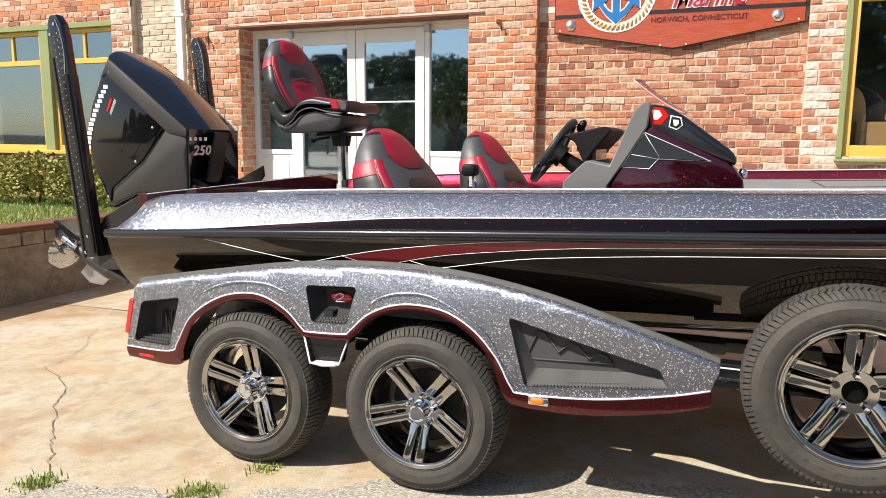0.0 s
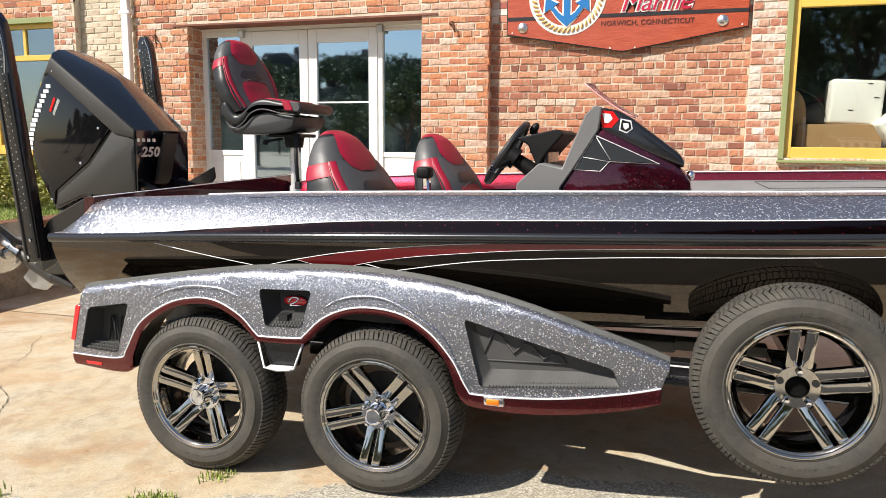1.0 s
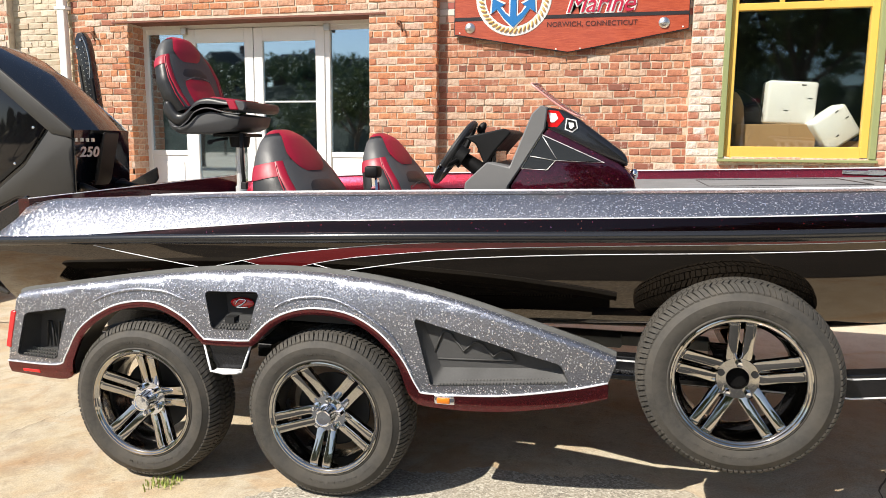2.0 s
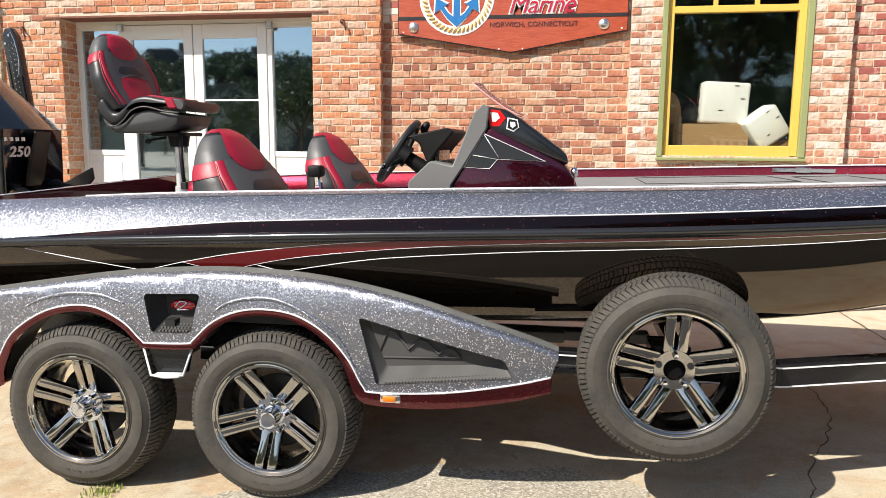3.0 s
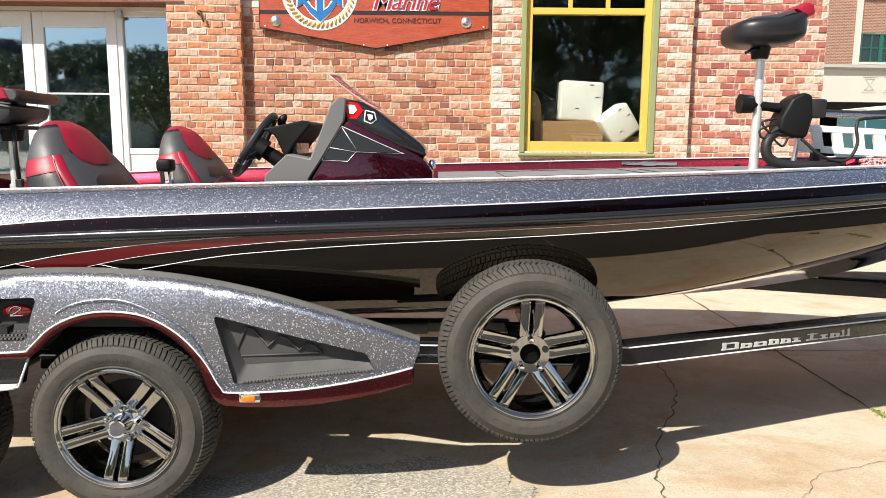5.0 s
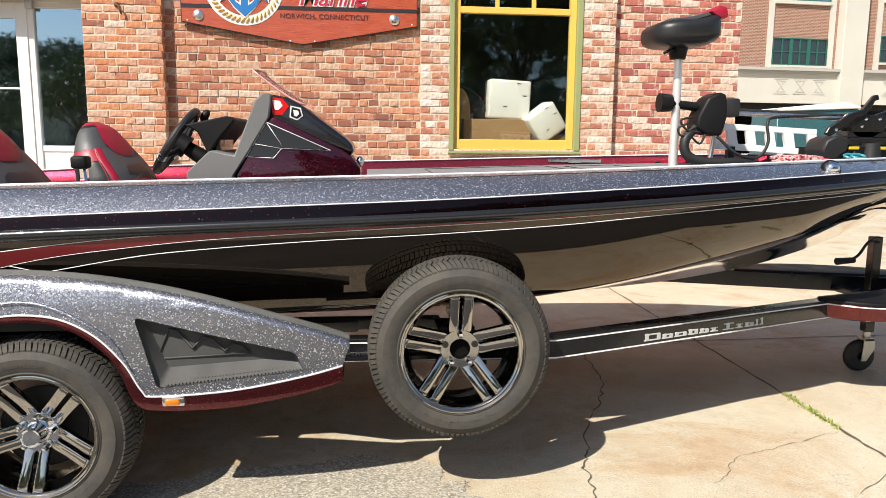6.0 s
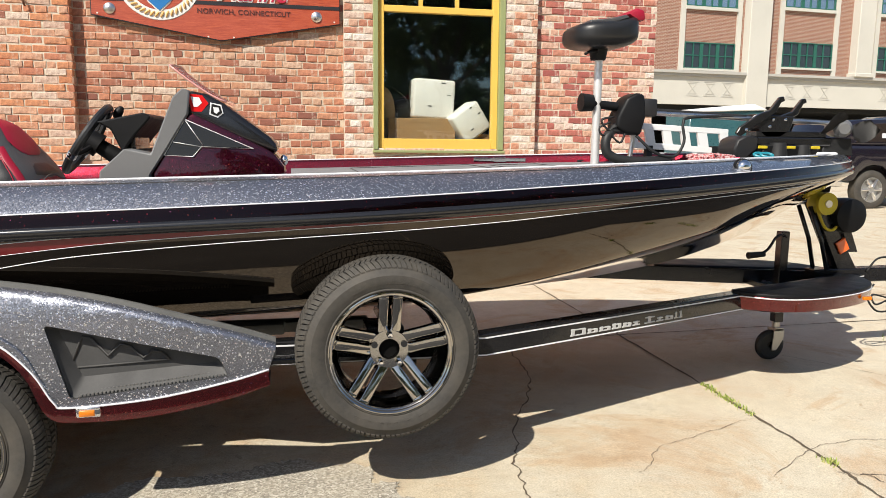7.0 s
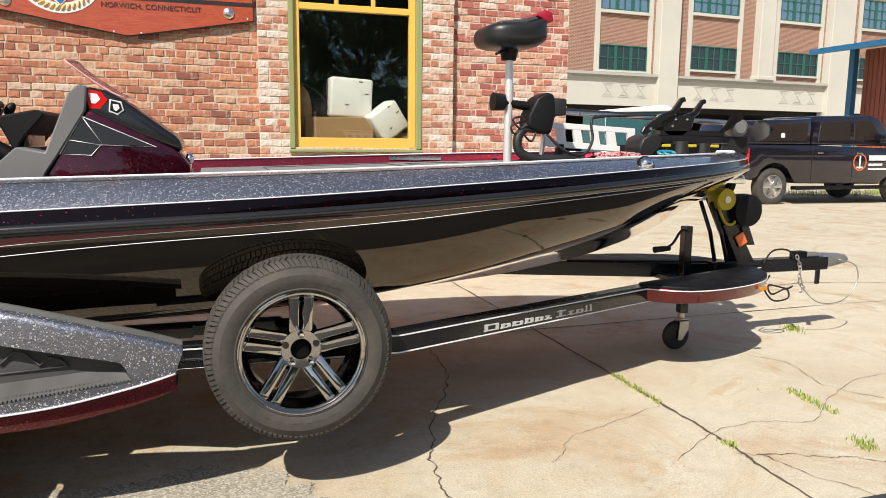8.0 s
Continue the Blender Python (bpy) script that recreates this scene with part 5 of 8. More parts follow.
# ---- seats ----
def seat_back(parent, m, h=0.56, w=0.46, wedge=1.0):
    """A bucket back in its own frame: x ahead, z up along the back, base at the origin. wedge: how much thicker it is at the foot."""
    def put(name, own, mat, label=""):
        bmesh.ops.transform(own, matrix=m, verts=own.verts)
        return part(name, own, mat, parent, label, 60)

    def girth(s):
        """Half-width, front and back of the section at that height."""
        return (w / 2 * lerp(s, (0, 0.2, 0.4, 0.6, 0.8, 0.9, 0.96, 1.0), (0.82, 0.97, 1.0, 0.9, 0.69, 0.54, 0.4, 0.2)),
                0.062 * lerp(s, (0, 0.45, 0.75, 0.92, 1.0), (1.0 + wedge, 1.0 + wedge * 0.75, 1 + wedge * 0.3, 0.8 + wedge * 0.08, 0.3)), 0.07 * lerp(s, (0, 0.7, 1.0), (0.9, 1, 0.35)))

    def at(s, a, lift=0.0):
        """A point of the section, a from -90 (one side) over 0 (front) to 90 and on behind."""
        hw, fr, bk = girth(s)
        c, d = math.cos(radians(a)), math.sin(radians(a))
        x = (fr if c > 0 else bk) * math.copysign(abs(c) ** 0.75, c)
        y = hw * math.copysign(abs(d) ** 0.7, d)
        hollow = -0.02 * max(0.0, c) ** 3 * math.sin(math.pi * min(1, s * 1.1))
        out = Vector((c, d, 0)) * lift
        return Vector((x + hollow + out.x, y + out.y, h * s))

    own = B()
    rings = [[at(i / 22, k * 10) for k in range(36)] for i in range(23)]
    loft(own, rings, caps=True)
    bmesh.ops.recalc_face_normals(own, faces=own.faces)
    put("backrest", own, M["vinyl_black"], "black vinyl bucket back")

    def panel(name, s0, s1, a0, a1, mat, label, lift=0.006):
        own = B()
        rows = []
        n, q = 12, 10
        for i in range(n + 1):
            s = s0 + (s1 - s0) * i / n
            e = math.sin(math.pi * (0.04 + 0.92 * i / n)) ** 0.35
            b0, b1 = a0(s), a1(s)
            rows.append([at(s, b0 + (b1 - b0) * j / q, lift * e * math.sin(math.pi * (0.05 + 0.9 * j / q)) ** 0.35) for j in range(q + 1)])
        loft(own, rows, closed=False)
        bmesh.ops.recalc_face_normals(own, faces=own.faces)
        put(name, own, mat, label)

    panel("centre_panel", 0.02, 0.72, lambda s: -50 - 12 * s, lambda s: 50 + 12 * s, M["vinyl_grey"], "grey woven centre panel")
    panel("lumbar_panel", 0.02, 0.4, lambda s: -20, lambda s: 20, M["vinyl_red"], "red lumbar panel", 0.011)
    panel("crest_panel", 0.41, 0.54, lambda s: -20 + 60 * (s - 0.41), lambda s: 20 - 60 * (s - 0.41), M["vinyl_black"], "black crest panel", 0.010)
    panel("headrest", 0.62, 0.985, lambda s: -30 * min(1.0, (s - 0.61) / 0.16) ** 0.5, lambda s: 30 * min(1.0, (s - 0.61) / 0.16) ** 0.5, M["vinyl_red"], "red padded headrest", 0.016)
    for d in (-1, 1):
        panel("side_stripe", 0.03, 0.72, lambda s, d=d: d * (33 + 15 * s), lambda s, d=d: d * (40 + 28 * s), M["vinyl_red"], "red stripe beside the centre panel", 0.01)
        panel("shoulder_panel", 0.6, 0.72, lambda s, d=d: d * 57, lambda s, d=d: d * 150, M["vinyl_red"], "red shoulder panel")
        panel("shoulder_grey", 0.72, 0.935, lambda s, d=d: d * 27, lambda s, d=d: d * 150, M["vinyl_grey"], "grey shoulder panel")
        own = B()
        tube(own, [at(s, d * (51 + 12 * s), 0.006) for s in [0.03 + 0.66 * i / 12 for i in range(13)]], 0.0032, 6)
        put("piping", own, M["vinyl_red"], "red piping")
    panel("top_panel", 0.96, 0.995, lambda s: -170, lambda s: 170, M["vinyl_red"], "red top of the backrest", 0.004)
    own = B()
    tube(own, smooth_line([at(0.36, -17, 0.014), at(0.415, 0, 0.014), at(0.36, 17, 0.014)], 6), 0.003, 6)
    put("piping", own, M["vinyl_grey"], "pale piping")


for n, (x, y, z) in enumerate(((-1.40, 3.15, 0.88), (-1.28, 4.27, 0.88))):
    st = thing("bucket_seat", "red, grey and black vinyl bucket seat in the cockpit", "seat", "cockpit seats")
    seat_back(st, Matrix.Translation((x, y, z)) @ Matrix.Rotation(radians(-12), 4, "Z") @ Matrix.Rotation(radians(-12), 4, "Y"), 0.58, 0.53, 3.4)
    bm = B()
    blob(bm, (x + 0.3, y, z - 0.06), (0.27, 0.24, 0.09), 20, 3)
    part("cushion", bm, M["vinyl_grey"], st, "grey seat cushion")
    bm = B()
    box(bm, x - 0.05, x + 0.42, y - 0.22, y + 0.22, 0.69, z - 0.08, 0.02)
    part("base", bm, M["black_plastic"], st)

M["shell_plastic"] = plain("shell_plastic", (0.03, 0.03, 0.031), 0.5, vary=0.15, scale=30, bump=0.15, bump_scale=500)
hs = thing("pedestal_seat", "red and black fishing seat on a steel pedestal", "seat", "pedestal seats")
seat_back(hs, Matrix.Translation((-2.31, CL, 1.545)) @ Matrix.Rotation(radians(-14), 4, "Z") @ Matrix.Rotation(radians(-21), 4, "Y"), 0.46, 0.42, 0.5)
back_parts = set(hs.children)
bm = B()
PAN = [(-2.37, 1.62), (-2.41, 1.56), (-2.36, 1.50), (-2.30, 1.475), (-2.24, 1.50), (-2.18, 1.555), (-2.10, 1.575), (-1.95, 1.555), (-1.84, 1.55), (-1.82, 1.575), (-1.825, 1.595), (-1.86, 1.607), (-1.96, 1.61), (-2.08, 1.627), (-2.17, 1.612), (-2.23, 1.565), (-2.30, 1.54)]
prism(bm, [(p.x, p.z) for p in smooth_line([(x, 0, z) for x, z in PAN], 3, closed=True)], "y", CL - 0.2, CL + 0.2, 0.02, 3)
part("cushion", bm, M["vinyl_black"], hs, "black vinyl seat cushion", 60)
for y0, y1 in ((CL - 0.206, CL - 0.17), (CL + 0.17, CL + 0.206)):
    bm = B()
    prism(bm, [(-1.93, 1.56), (-1.955, 1.613), (-1.9, 1.612), (-1.87, 1.56)], "y", y0, y1, 0.006)
    part("red_band", bm, M["vinyl_red"], hs, "red vinyl band")
    bm = B()
    prism(bm, [(-1.868, 1.556), (-1.898, 1.613), (-1.85, 1.607), (-1.822, 1.59), (-1.822, 1.57), (-1.838, 1.552)], "y", y0, y1, 0.006)
    part("grey_nose", bm, M["vinyl_grey"], hs, "grey vinyl nose")
bm = B()
prism(bm, [(-2.31, 1.52), (-2.30, 1.56), (-2.24, 1.578), (-2.18, 1.616), (-2.09, 1.636), (-1.93, 1.62), (-1.93, 1.58), (-2.2, 1.56)], "y", CL - 0.13, CL + 0.13, 0.004)
part("centre_panel", bm, M["vinyl_red"], hs, "red centre panel")
bm = B()
prism(bm, [(-2.39, 1.52), (-2.36, 1.46), (-2.30, 1.432), (-2.1, 1.436), (-1.95, 1.45), (-1.89, 1.475), (-1.87, 1.53), (-1.9, 1.537), (-2.08, 1.556), (-2.17, 1.538), (-2.24, 1.49), (-2.30, 1.472)], "y", CL - 0.185, CL + 0.185, 0.012, 2)
part("shell", bm, M["shell_plastic"], hs, "dark grey plastic shell")
bm = B()
tube(bm, smooth_line([(-2.34, CL - 0.198, 1.475), (-2.29, CL - 0.2, 1.468), (-2.23, CL - 0.2, 1.5), (-2.17, CL - 0.2, 1.552), (-2.08, CL - 0.2, 1.57), (-1.95, CL - 0.2, 1.545), (-1.86, CL - 0.2, 1.54)], 5), 0.004, 6)
part("piping", bm, M["vinyl_grey"], hs, "pale piping")
for ob in set(hs.children) - back_parts:
    for v in ob.data.vertices:
        v.co.x = -2.41 + (v.co.x + 2.41) * 0.87
bm = B()
box(bm, -2.16, -1.96, CL - 0.1, CL + 0.1, 1.418, 1.437, 0.004)
rod(bm, (-2.05, CL, 1.36), (-2.05, CL, 1.42), 0.05, 0.06, 16)
part("swivel", bm, M["black_plastic"], hs, "black swivel mount")
bm = B()
tube(bm, [(-2.08, CL - 0.08, 1.41), (-2.13, CL - 0.11, 1.4), (-2.16, CL - 0.12, 1.39)], 0.008, 6)
blob(bm, (-2.165, CL - 0.122, 1.388), (0.02, 0.012, 0.014), 8)
part("lever", bm, M["black_plastic"], hs)
bm = B()
rod(bm, (-2.05, CL, 1.02), (-2.05, CL, 1.37), 0.0245, 0.0235, 20)
rod(bm, (-2.05, CL, 1.02), (-2.05, CL, 1.14), 0.034, 0.031, 20)
part("post", bm, M["brushed_steel"], hs, "brushed steel post")
bm = B()
tube(bm, [(-1.985, CL - 0.1, 1.44), (-1.98, CL - 0.11, 1.3), (-1.97, CL - 0.11, 1.15)], 0.011, 8)
box(bm, -1.987, -1.953, CL - 0.122, CL - 0.098, 1.13, 1.17, 0.003)
part("strap", bm, M["rubber_black"], hs, "black hanging strap")

bs = thing("butt_seat", "black padded leaning seat on a steel pole", "seat", "pedestal seats")
bm = B()
blob(bm, (0, 0, 0), (0.195, 0.185, 0.074), 26, 3.2)
for v in bm.verts:
    v.co.z += 0.075 * max(0.0, (v.co.x - 0.02) / 0.18) ** 2 * (1.0 if v.co.z > 0 else 0.2) + (0.012 if v.co.z > 0 else 0) * (v.co.y / 0.19) ** 2
bmesh.ops.transform(bm, matrix=Matrix.Translation((1.785, CL, 1.922)) @ Matrix.Rotation(radians(-2), 4, "Y") @ Matrix.Diagonal((0.95, 0.95, 0.92, 1)), verts=bm.verts)
part("cushion", bm, M["vinyl_black"], bs, "black vinyl cushion", 70)
bm = B()
prism(bm, [(1.89, 2.03), (1.94, 2.064), (1.984, 2.052), (1.992, 2.0), (1.95, 1.995)], "y", CL - 0.12, CL + 0.12, 0.014, 2)
part("red_panel", bm, M["vinyl_red"], bs, "red vinyl corner")
bm = B()
prism(bm, [(1.68, 1.99), (1.8, 2.004), (1.88, 2.026), (1.9, 2.01), (1.8, 1.98), (1.68, 1.965)], "y", CL - 0.12, CL + 0.12, 0.004)
part("grey_panel", bm, M["vinyl_grey"], bs, "grey top panel")
bm = B()
rod(bm, (1.78, CL, 1.80), (1.78, CL, 1.875), 0.04, 0.055, 18)
tube(bm, [(1.78, CL - 0.02, 1.85), (1.7, CL - 0.08, 1.835), (1.665, CL - 0.1, 1.82)], 0.008, 6)
part("swivel", bm, M["black_plastic"], bs, "black swivel mount")
bm = B()
rod(bm, (1.785, CL, 1.21), (1.785, CL, 1.82), 0.024, 0.021, 20)
part("pole", bm, M["brushed_steel"], bs, "brushed steel pole")

# ---- small fittings on board ----
lev = thing("throttle_lever", "chrome control lever with a black handle", "lever")
bm = B()
prism(bm, [(-0.975, 1.05), (-0.985, 1.25), (-0.955, 1.25), (-0.94, 1.05)], "y", 2.93, 2.97, 0.008)
part("stem", bm, M["chrome"], lev)
bm = B()
box(bm, -1.005, -0.945, 2.91, 2.985, 1.243, 1.293, 0.012, 2)
part("grip", bm, M["black_plastic"], lev, "black plastic grip")
bl = thing("bow_lamp", "round chrome lamp on the gunwale", "lamp")
bx = 2.12
by = CL - (cap_section(bx)[2][0] + cap_section(bx)[3][0]) / 2
bz = (cap_section(bx)[2][1] + cap_section(bx)[3][1]) / 2 + 0.008
bm = B()
lathe(bm, [(0.034, -0.004), (0.04, -0.006), (0.043, 0.0), (0.043, 0.012)], 24, pose(bx, by, bz, -25))
part("bezel", bm, M["black_plastic"], bl, "black bezel")
bm = B()
blob(bm, (bx, by - 0.002, bz), (0.034, 0.026, 0.032), 20)
part("dome", bm, M["chrome"], bl)
bm = B()
blob(bm, (1.5, 3.25, top_z(1.5) - 0.042), (0.05, 0.03, 0.012), 14)
solid("deck_latch", bm, M["rubber_black"], "black oval latch on the carpeted deck", "latch")
cl = thing("deck_cleat", "black pop-up cleat beside the far gunwale", "cleat")
bm = B()
box(bm, 1.98, 2.14, CL + 0.72, CL + 0.78, top_z(2) - 0.05, top_z(2) - 0.035, 0.006)
part("plate", bm, M["rubber_black"], cl)
bm = B()
box(bm, 2.0, 2.05, CL + 0.73, CL + 0.77, top_z(2) - 0.035, top_z(2) - 0.005, 0.006)
part("horn", bm, M["rubber_black"], cl)
bm = B()
own = B()
box(own, 0, 0.34, -0.002, 0.003, 0, 0.022, 0.001)
box(own, 0.13, 0.21, -0.004, 0.003, -0.003, 0.028, 0.001)
gx = 1.32
join(bm, own, Matrix.Translation((gx, CL + cap_section(gx)[7][0] - 0.012, top_z(gx) - 0.03)) @ Matrix.Rotation(math.atan2(cap_section(gx + 0.3)[7][0] - cap_section(gx)[7][0], 0.3), 4, "Z"))
part("name_badge", bm, M["chrome"], boat, "silver badge on the inner gunwale")
# hatch seams in the deck
for x0, x1, y0, y1 in ((0.5, 1.25, CL - 0.75, CL - 0.1), (0.5, 1.25, CL + 0.1, CL + 0.75), (1.35, 1.65, CL - 0.6, CL + 0.6)):
    bm = B()
    z = top_z((x0 + x1) / 2) - 0.046
    tube(bm, [(x0, y0, top_z(x0) - 0.05), (x1, y0, top_z(x1) - 0.05), (x1, y1, top_z(x1) - 0.05), (x0, y1, top_z(x0) - 0.05)], 0.004, 4, closed=True)
    part("hatch_seam", bm, M["rubber_black"], boat, "dark hatch seam")

# ---- outboard motor ----
M["cowl_navy"] = plain("cowl_navy", (0.008, 0.01, 0.014), 0.12, 0, 0.4, vary=0.15, scale=6)
M["cowl_grey"] = plain("cowl_grey", (0.032, 0.03, 0.027), 0.5, 0, 0.0, vary=0.12, scale=8)
M["cowl_gloss"] = plain("cowl_gloss", (0.005, 0.005, 0.006), 0.05, 0, 0.0, vary=0.1, scale=4)
M["cowl_dark"] = plain("cowl_dark", (0.008, 0.008, 0.009), 0.18, 0, 0.5, vary=0.15, scale=8)
out = thing("outboard_motor", "large black outboard motor tilted up on the transom", "outboard motor")
NEAR = [(-3.537, 1.884), (-3.24, 1.665), (-2.952, 1.451), (-2.955, 1.28), (-2.961, 1.083), (-3.2, 1.06), (-3.368, 1.054), (-3.575, 0.965), (-3.702, 1.203), (-3.754, 1.396), (-3.70, 1.585), (-3.626, 1.735)]
CREST = [(-3.625, 1.957), (-3.235, 1.775), (-2.925, 1.452), (-2.99, 1.28), (-3.03, 1.085), (-3.25, 1.05), (-3.4, 1.03), (-3.62, 0.95), (-3.77, 1.2), (-3.83, 1.4), (-3.8, 1.62), (-3.73, 1.8)]
rings = []
for y, k in ((CL - 0.235, 0.0), (CL - 0.2, 0.35), (CL - 0.11, 0.8), (CL, 1.0), (CL + 0.11, 0.8), (CL + 0.2, 0.35), (CL + 0.235, 0.0)):
    rings.append([Vector((a[0] + (b[0] - a[0]) * k, y, a[1] + (b[1] - a[1]) * k)) for a, b in zip(NEAR, CREST)])
bm = B()
loft(bm, rings, caps=True)
bmesh.ops.recalc_face_normals(bm, faces=bm.faces)
part("cowl", bm, M["cowl_navy"], out, "glossy black cowl", 28)
for s in (-1, 1):
    yy = lambda d: CL + s * (0.235 + d)
    bm = B()
    prism(bm, [(-3.56, 1.80), (-3.128, 1.467), (-3.309, 1.262), (-3.566, 1.083), (-3.582, 0.994), (-3.69, 1.205), (-3.738, 1.385), (-3.69, 1.56), (-3.63, 1.70)], "y", *sorted((yy(0.012), yy(-0.01))), 0.008, 2)
    part("side_panel", bm, M["cowl_gloss"], out, "mirror-black side panel")
    bm = B()
    prism(bm, [(-3.535, 1.882), (-3.24, 1.665), (-2.956, 1.45), (-2.962, 1.405), (-3.10, 1.43), (-3.14, 1.462), (-3.56, 1.79), (-3.6, 1.77)], "y", *sorted((yy(0.016), yy(-0.01))), 0.008, 2)
    part("shoulder_trim", bm, M["cowl_grey"], out, "grey shoulder trim")
    bm = B()
    prism(bm, [(-3.08, 1.455), (-2.966, 1.395), (-2.97, 1.09), (-3.2, 1.07), (-3.36, 1.065), (-3.56, 0.985), (-3.55, 1.065), (-3.30, 1.24), (-3.115, 1.452)], "y", *sorted((yy(0.008), yy(-0.01))), 0.006, 2)
    part("lower_panel", bm, M["cowl_grey"], out, "satin dark grey lower panel")
    for x, z in ((-3.215, 1.463), (-3.36, 1.255), (-3.595, 1.03), (-3.53, 1.8)):
        bm = B()
        blob(bm, (x, yy(0.012), z), (0.009, 0.005, 0.009), 8)
        part("screw", bm, M["chrome"], out)
    # pale bars in place of the maker's name, along the rear edge
    for i in range(14):
        t = i / 13.5
        x = -3.565 - 0.17 * math.sin(t * 1.5)
        z = 1.725 - 0.385 * t
        bm = B()
        box(bm, x - 0.017 - 0.003 * (i % 3), x + 0.017 + 0.003 * (i % 2), *sorted((yy(0.011), yy(0.014))), z - 0.025, z - 0.001 - 0.003 * (i % 2))
        part("name_bar", bm, M["stripe_white"], out, "white bar along the cowl edge")
    bm = B()
    prism(bm, [(-3.53, 1.645), (-3.515, 1.64), (-3.555, 1.56), (-3.57, 1.565)], "y", *sorted((yy(0.011), yy(0.014))))
    part("mark", bm, M["red_lens"], out, "red mark")
    bm = B()
    prism(bm, [(-3.5, 1.64), (-3.485, 1.625), (-3.535, 1.535), (-3.545, 1.55)], "y", *sorted((yy(0.011), yy(0.013))))
    part("mark", bm, M["steel"], out, "silver mark")
bm = B()
prism(bm, [(-2.95, 1.30), (-2.9, 1.44), (-2.885, 1.44), (-2.955, 1.16), (-2.985, 1.12)], "y", CL - 0.07, CL + 0.07, 0.01)
part("front_blade", bm, M["cowl_grey"], out, "grey front moulding")
words(out, "250", 0.08, (-2.942, CL - 0.215, 1.3), M["brushed_steel"], 0.003, 0.25, (90, 0, 80), 1.1, 0.002, "LEFT", "silver number")
for i in range(4):
    bm = B()
    box(bm, -2.955 + i * 0.02, -2.94 + i * 0.02, CL - 0.232 + i * 0.02, CL - 0.222 + i * 0.02, 1.385, 1.405)
    part("name_bar", bm, M["steel"], out, "small silver bar")
bm = B()
prism(bm, [(-3.58, 1.0), (-3.2, 1.07), (-3.0, 1.08), (-2.93, 0.95), (-3.1, 0.80), (-3.55, 0.78), (-3.78, 0.86)], "y", CL - 0.15, CL + 0.15, 0.03, 2)
part("midsection", bm, M["cowl_dark"], out, "dark lower cowl")
bm = B()
prism(bm, [(-3.66, 0.9), (-3.3, 0.82), (-3.62, 0.52), (-3.9, 0.5), (-4.0, 0.56)], "y", CL - 0.055, CL + 0.055, 0.02, 2)
part("leg", bm, M["cowl_grey"], out, "grey drive leg")
bm = B()
rod(bm, (-3.72, CL, 0.42), (-3.86, CL, 0.485), 0.012, 0.055, 20)
rod(bm, (-3.86, CL, 0.485), (-4.06, CL, 0.585), 0.055, 0.055, 20)
rod(bm, (-4.06, CL, 0.585), (-4.14, CL, 0.625), 0.055, 0.04, 20)
part("gearcase", bm, M["cowl_grey"], out, "grey gearcase")
bm = B()
prism(bm, [(-3.86, 0.45), (-4.06, 0.545), (-4.14, 0.46), (-4.06, 0.395), (-3.95, 0.385)], "y", CL - 0.008, CL + 0.008, 0.004)
part("skeg", bm, M["galvanised"], out, "pale grey skeg")
bm = B()
prism(bm, [(-3.72, 0.63), (-4.12, 0.72), (-4.26, 0.83), (-4.2, 0.84), (-4.05, 0.75), (-3.75, 0.66)], "y", CL - 0.11, CL + 0.11, 0.006)
part("anti_ventilation_plate", bm, M["cowl_dark"], out, "dark plate over the propeller")
hubm = Matrix.Translation((-4.2, CL, 0.655)) @ Vector((-0.89, 0, 0.45)).to_track_quat("Z", "Y").to_matrix().to_4x4()
bm = B()
rod(bm, (0, 0, -0.07), (0, 0, 0.08), 0.05, 0.04, 20)
bmesh.ops.transform(bm, matrix=hubm, verts=bm.verts)
prop = part("propeller", bm, M["chrome"], out, "polished steel propeller hub")
for i in range(4):
    bm = B()
    rows = []
    for j in range(8):
        r = 0.045 + 0.145 * j / 7
        wdt = 0.075 * math.sin(math.pi * (0.22 + 0.68 * j / 7)) + 0.012
        tw = radians(58 - 26 * j / 7)
        rows.append([Vector((r * math.cos(u * wdt / r), r * math.sin(u * wdt / r) * 1.0, u * wdt * math.tan(radians(40)) * 0.9 + 0.02 * u * u)) for u in [-1, -0.6, -0.2, 0.2, 0.6, 1]])
    loft(bm, rows, closed=False)
    bmesh.ops.solidify(bm, geom=bm.faces[:], thickness=0.005)
    bmesh.ops.recalc_face_normals(bm, faces=bm.faces)
    bmesh.ops.transform(bm, matrix=hubm @ Matrix.Rotation(radians(90 * i + 25), 4, "Z"), verts=bm.verts)
    part("blade", bm, M["chrome"], prop, "polished steel blade")
bm = B()
box(bm, -3.0, -2.7, CL - 0.17, CL - 0.14, 0.62, 1.02, 0.006)
box(bm, -3.0, -2.7, CL + 0.14, CL + 0.17, 0.62, 1.02, 0.006)
box(bm, -3.05, -2.98, CL - 0.2, CL + 0.2, 0.6, 1.0, 0.008)
part("jack_plate", bm, M["black_paint"], out, "black jack plate")
for s in (-1, 1):
    bm = B()
    tube(bm, smooth_line([(-3.15, CL + s * 0.1, 1.06), (-3.0, CL + s * 0.16, 1.13), (-2.85, CL + s * 0.2, 1.1), (-2.65, CL + s * 0.22, 1.05)], 6), 0.018, 8)
    part("hose", bm, M["rubber_black"], out, "black rigging hose")
bm = B()
blob(bm, (-3.02, CL + 0.2, 1.12), (0.07, 0.06, 0.05), 14)
blob(bm, (-3.12, CL - 0.12, 1.1), (0.06, 0.05, 0.04), 12)
part("rigging_boot", bm, M["rubber_black"], out, "black rubber rigging boot")


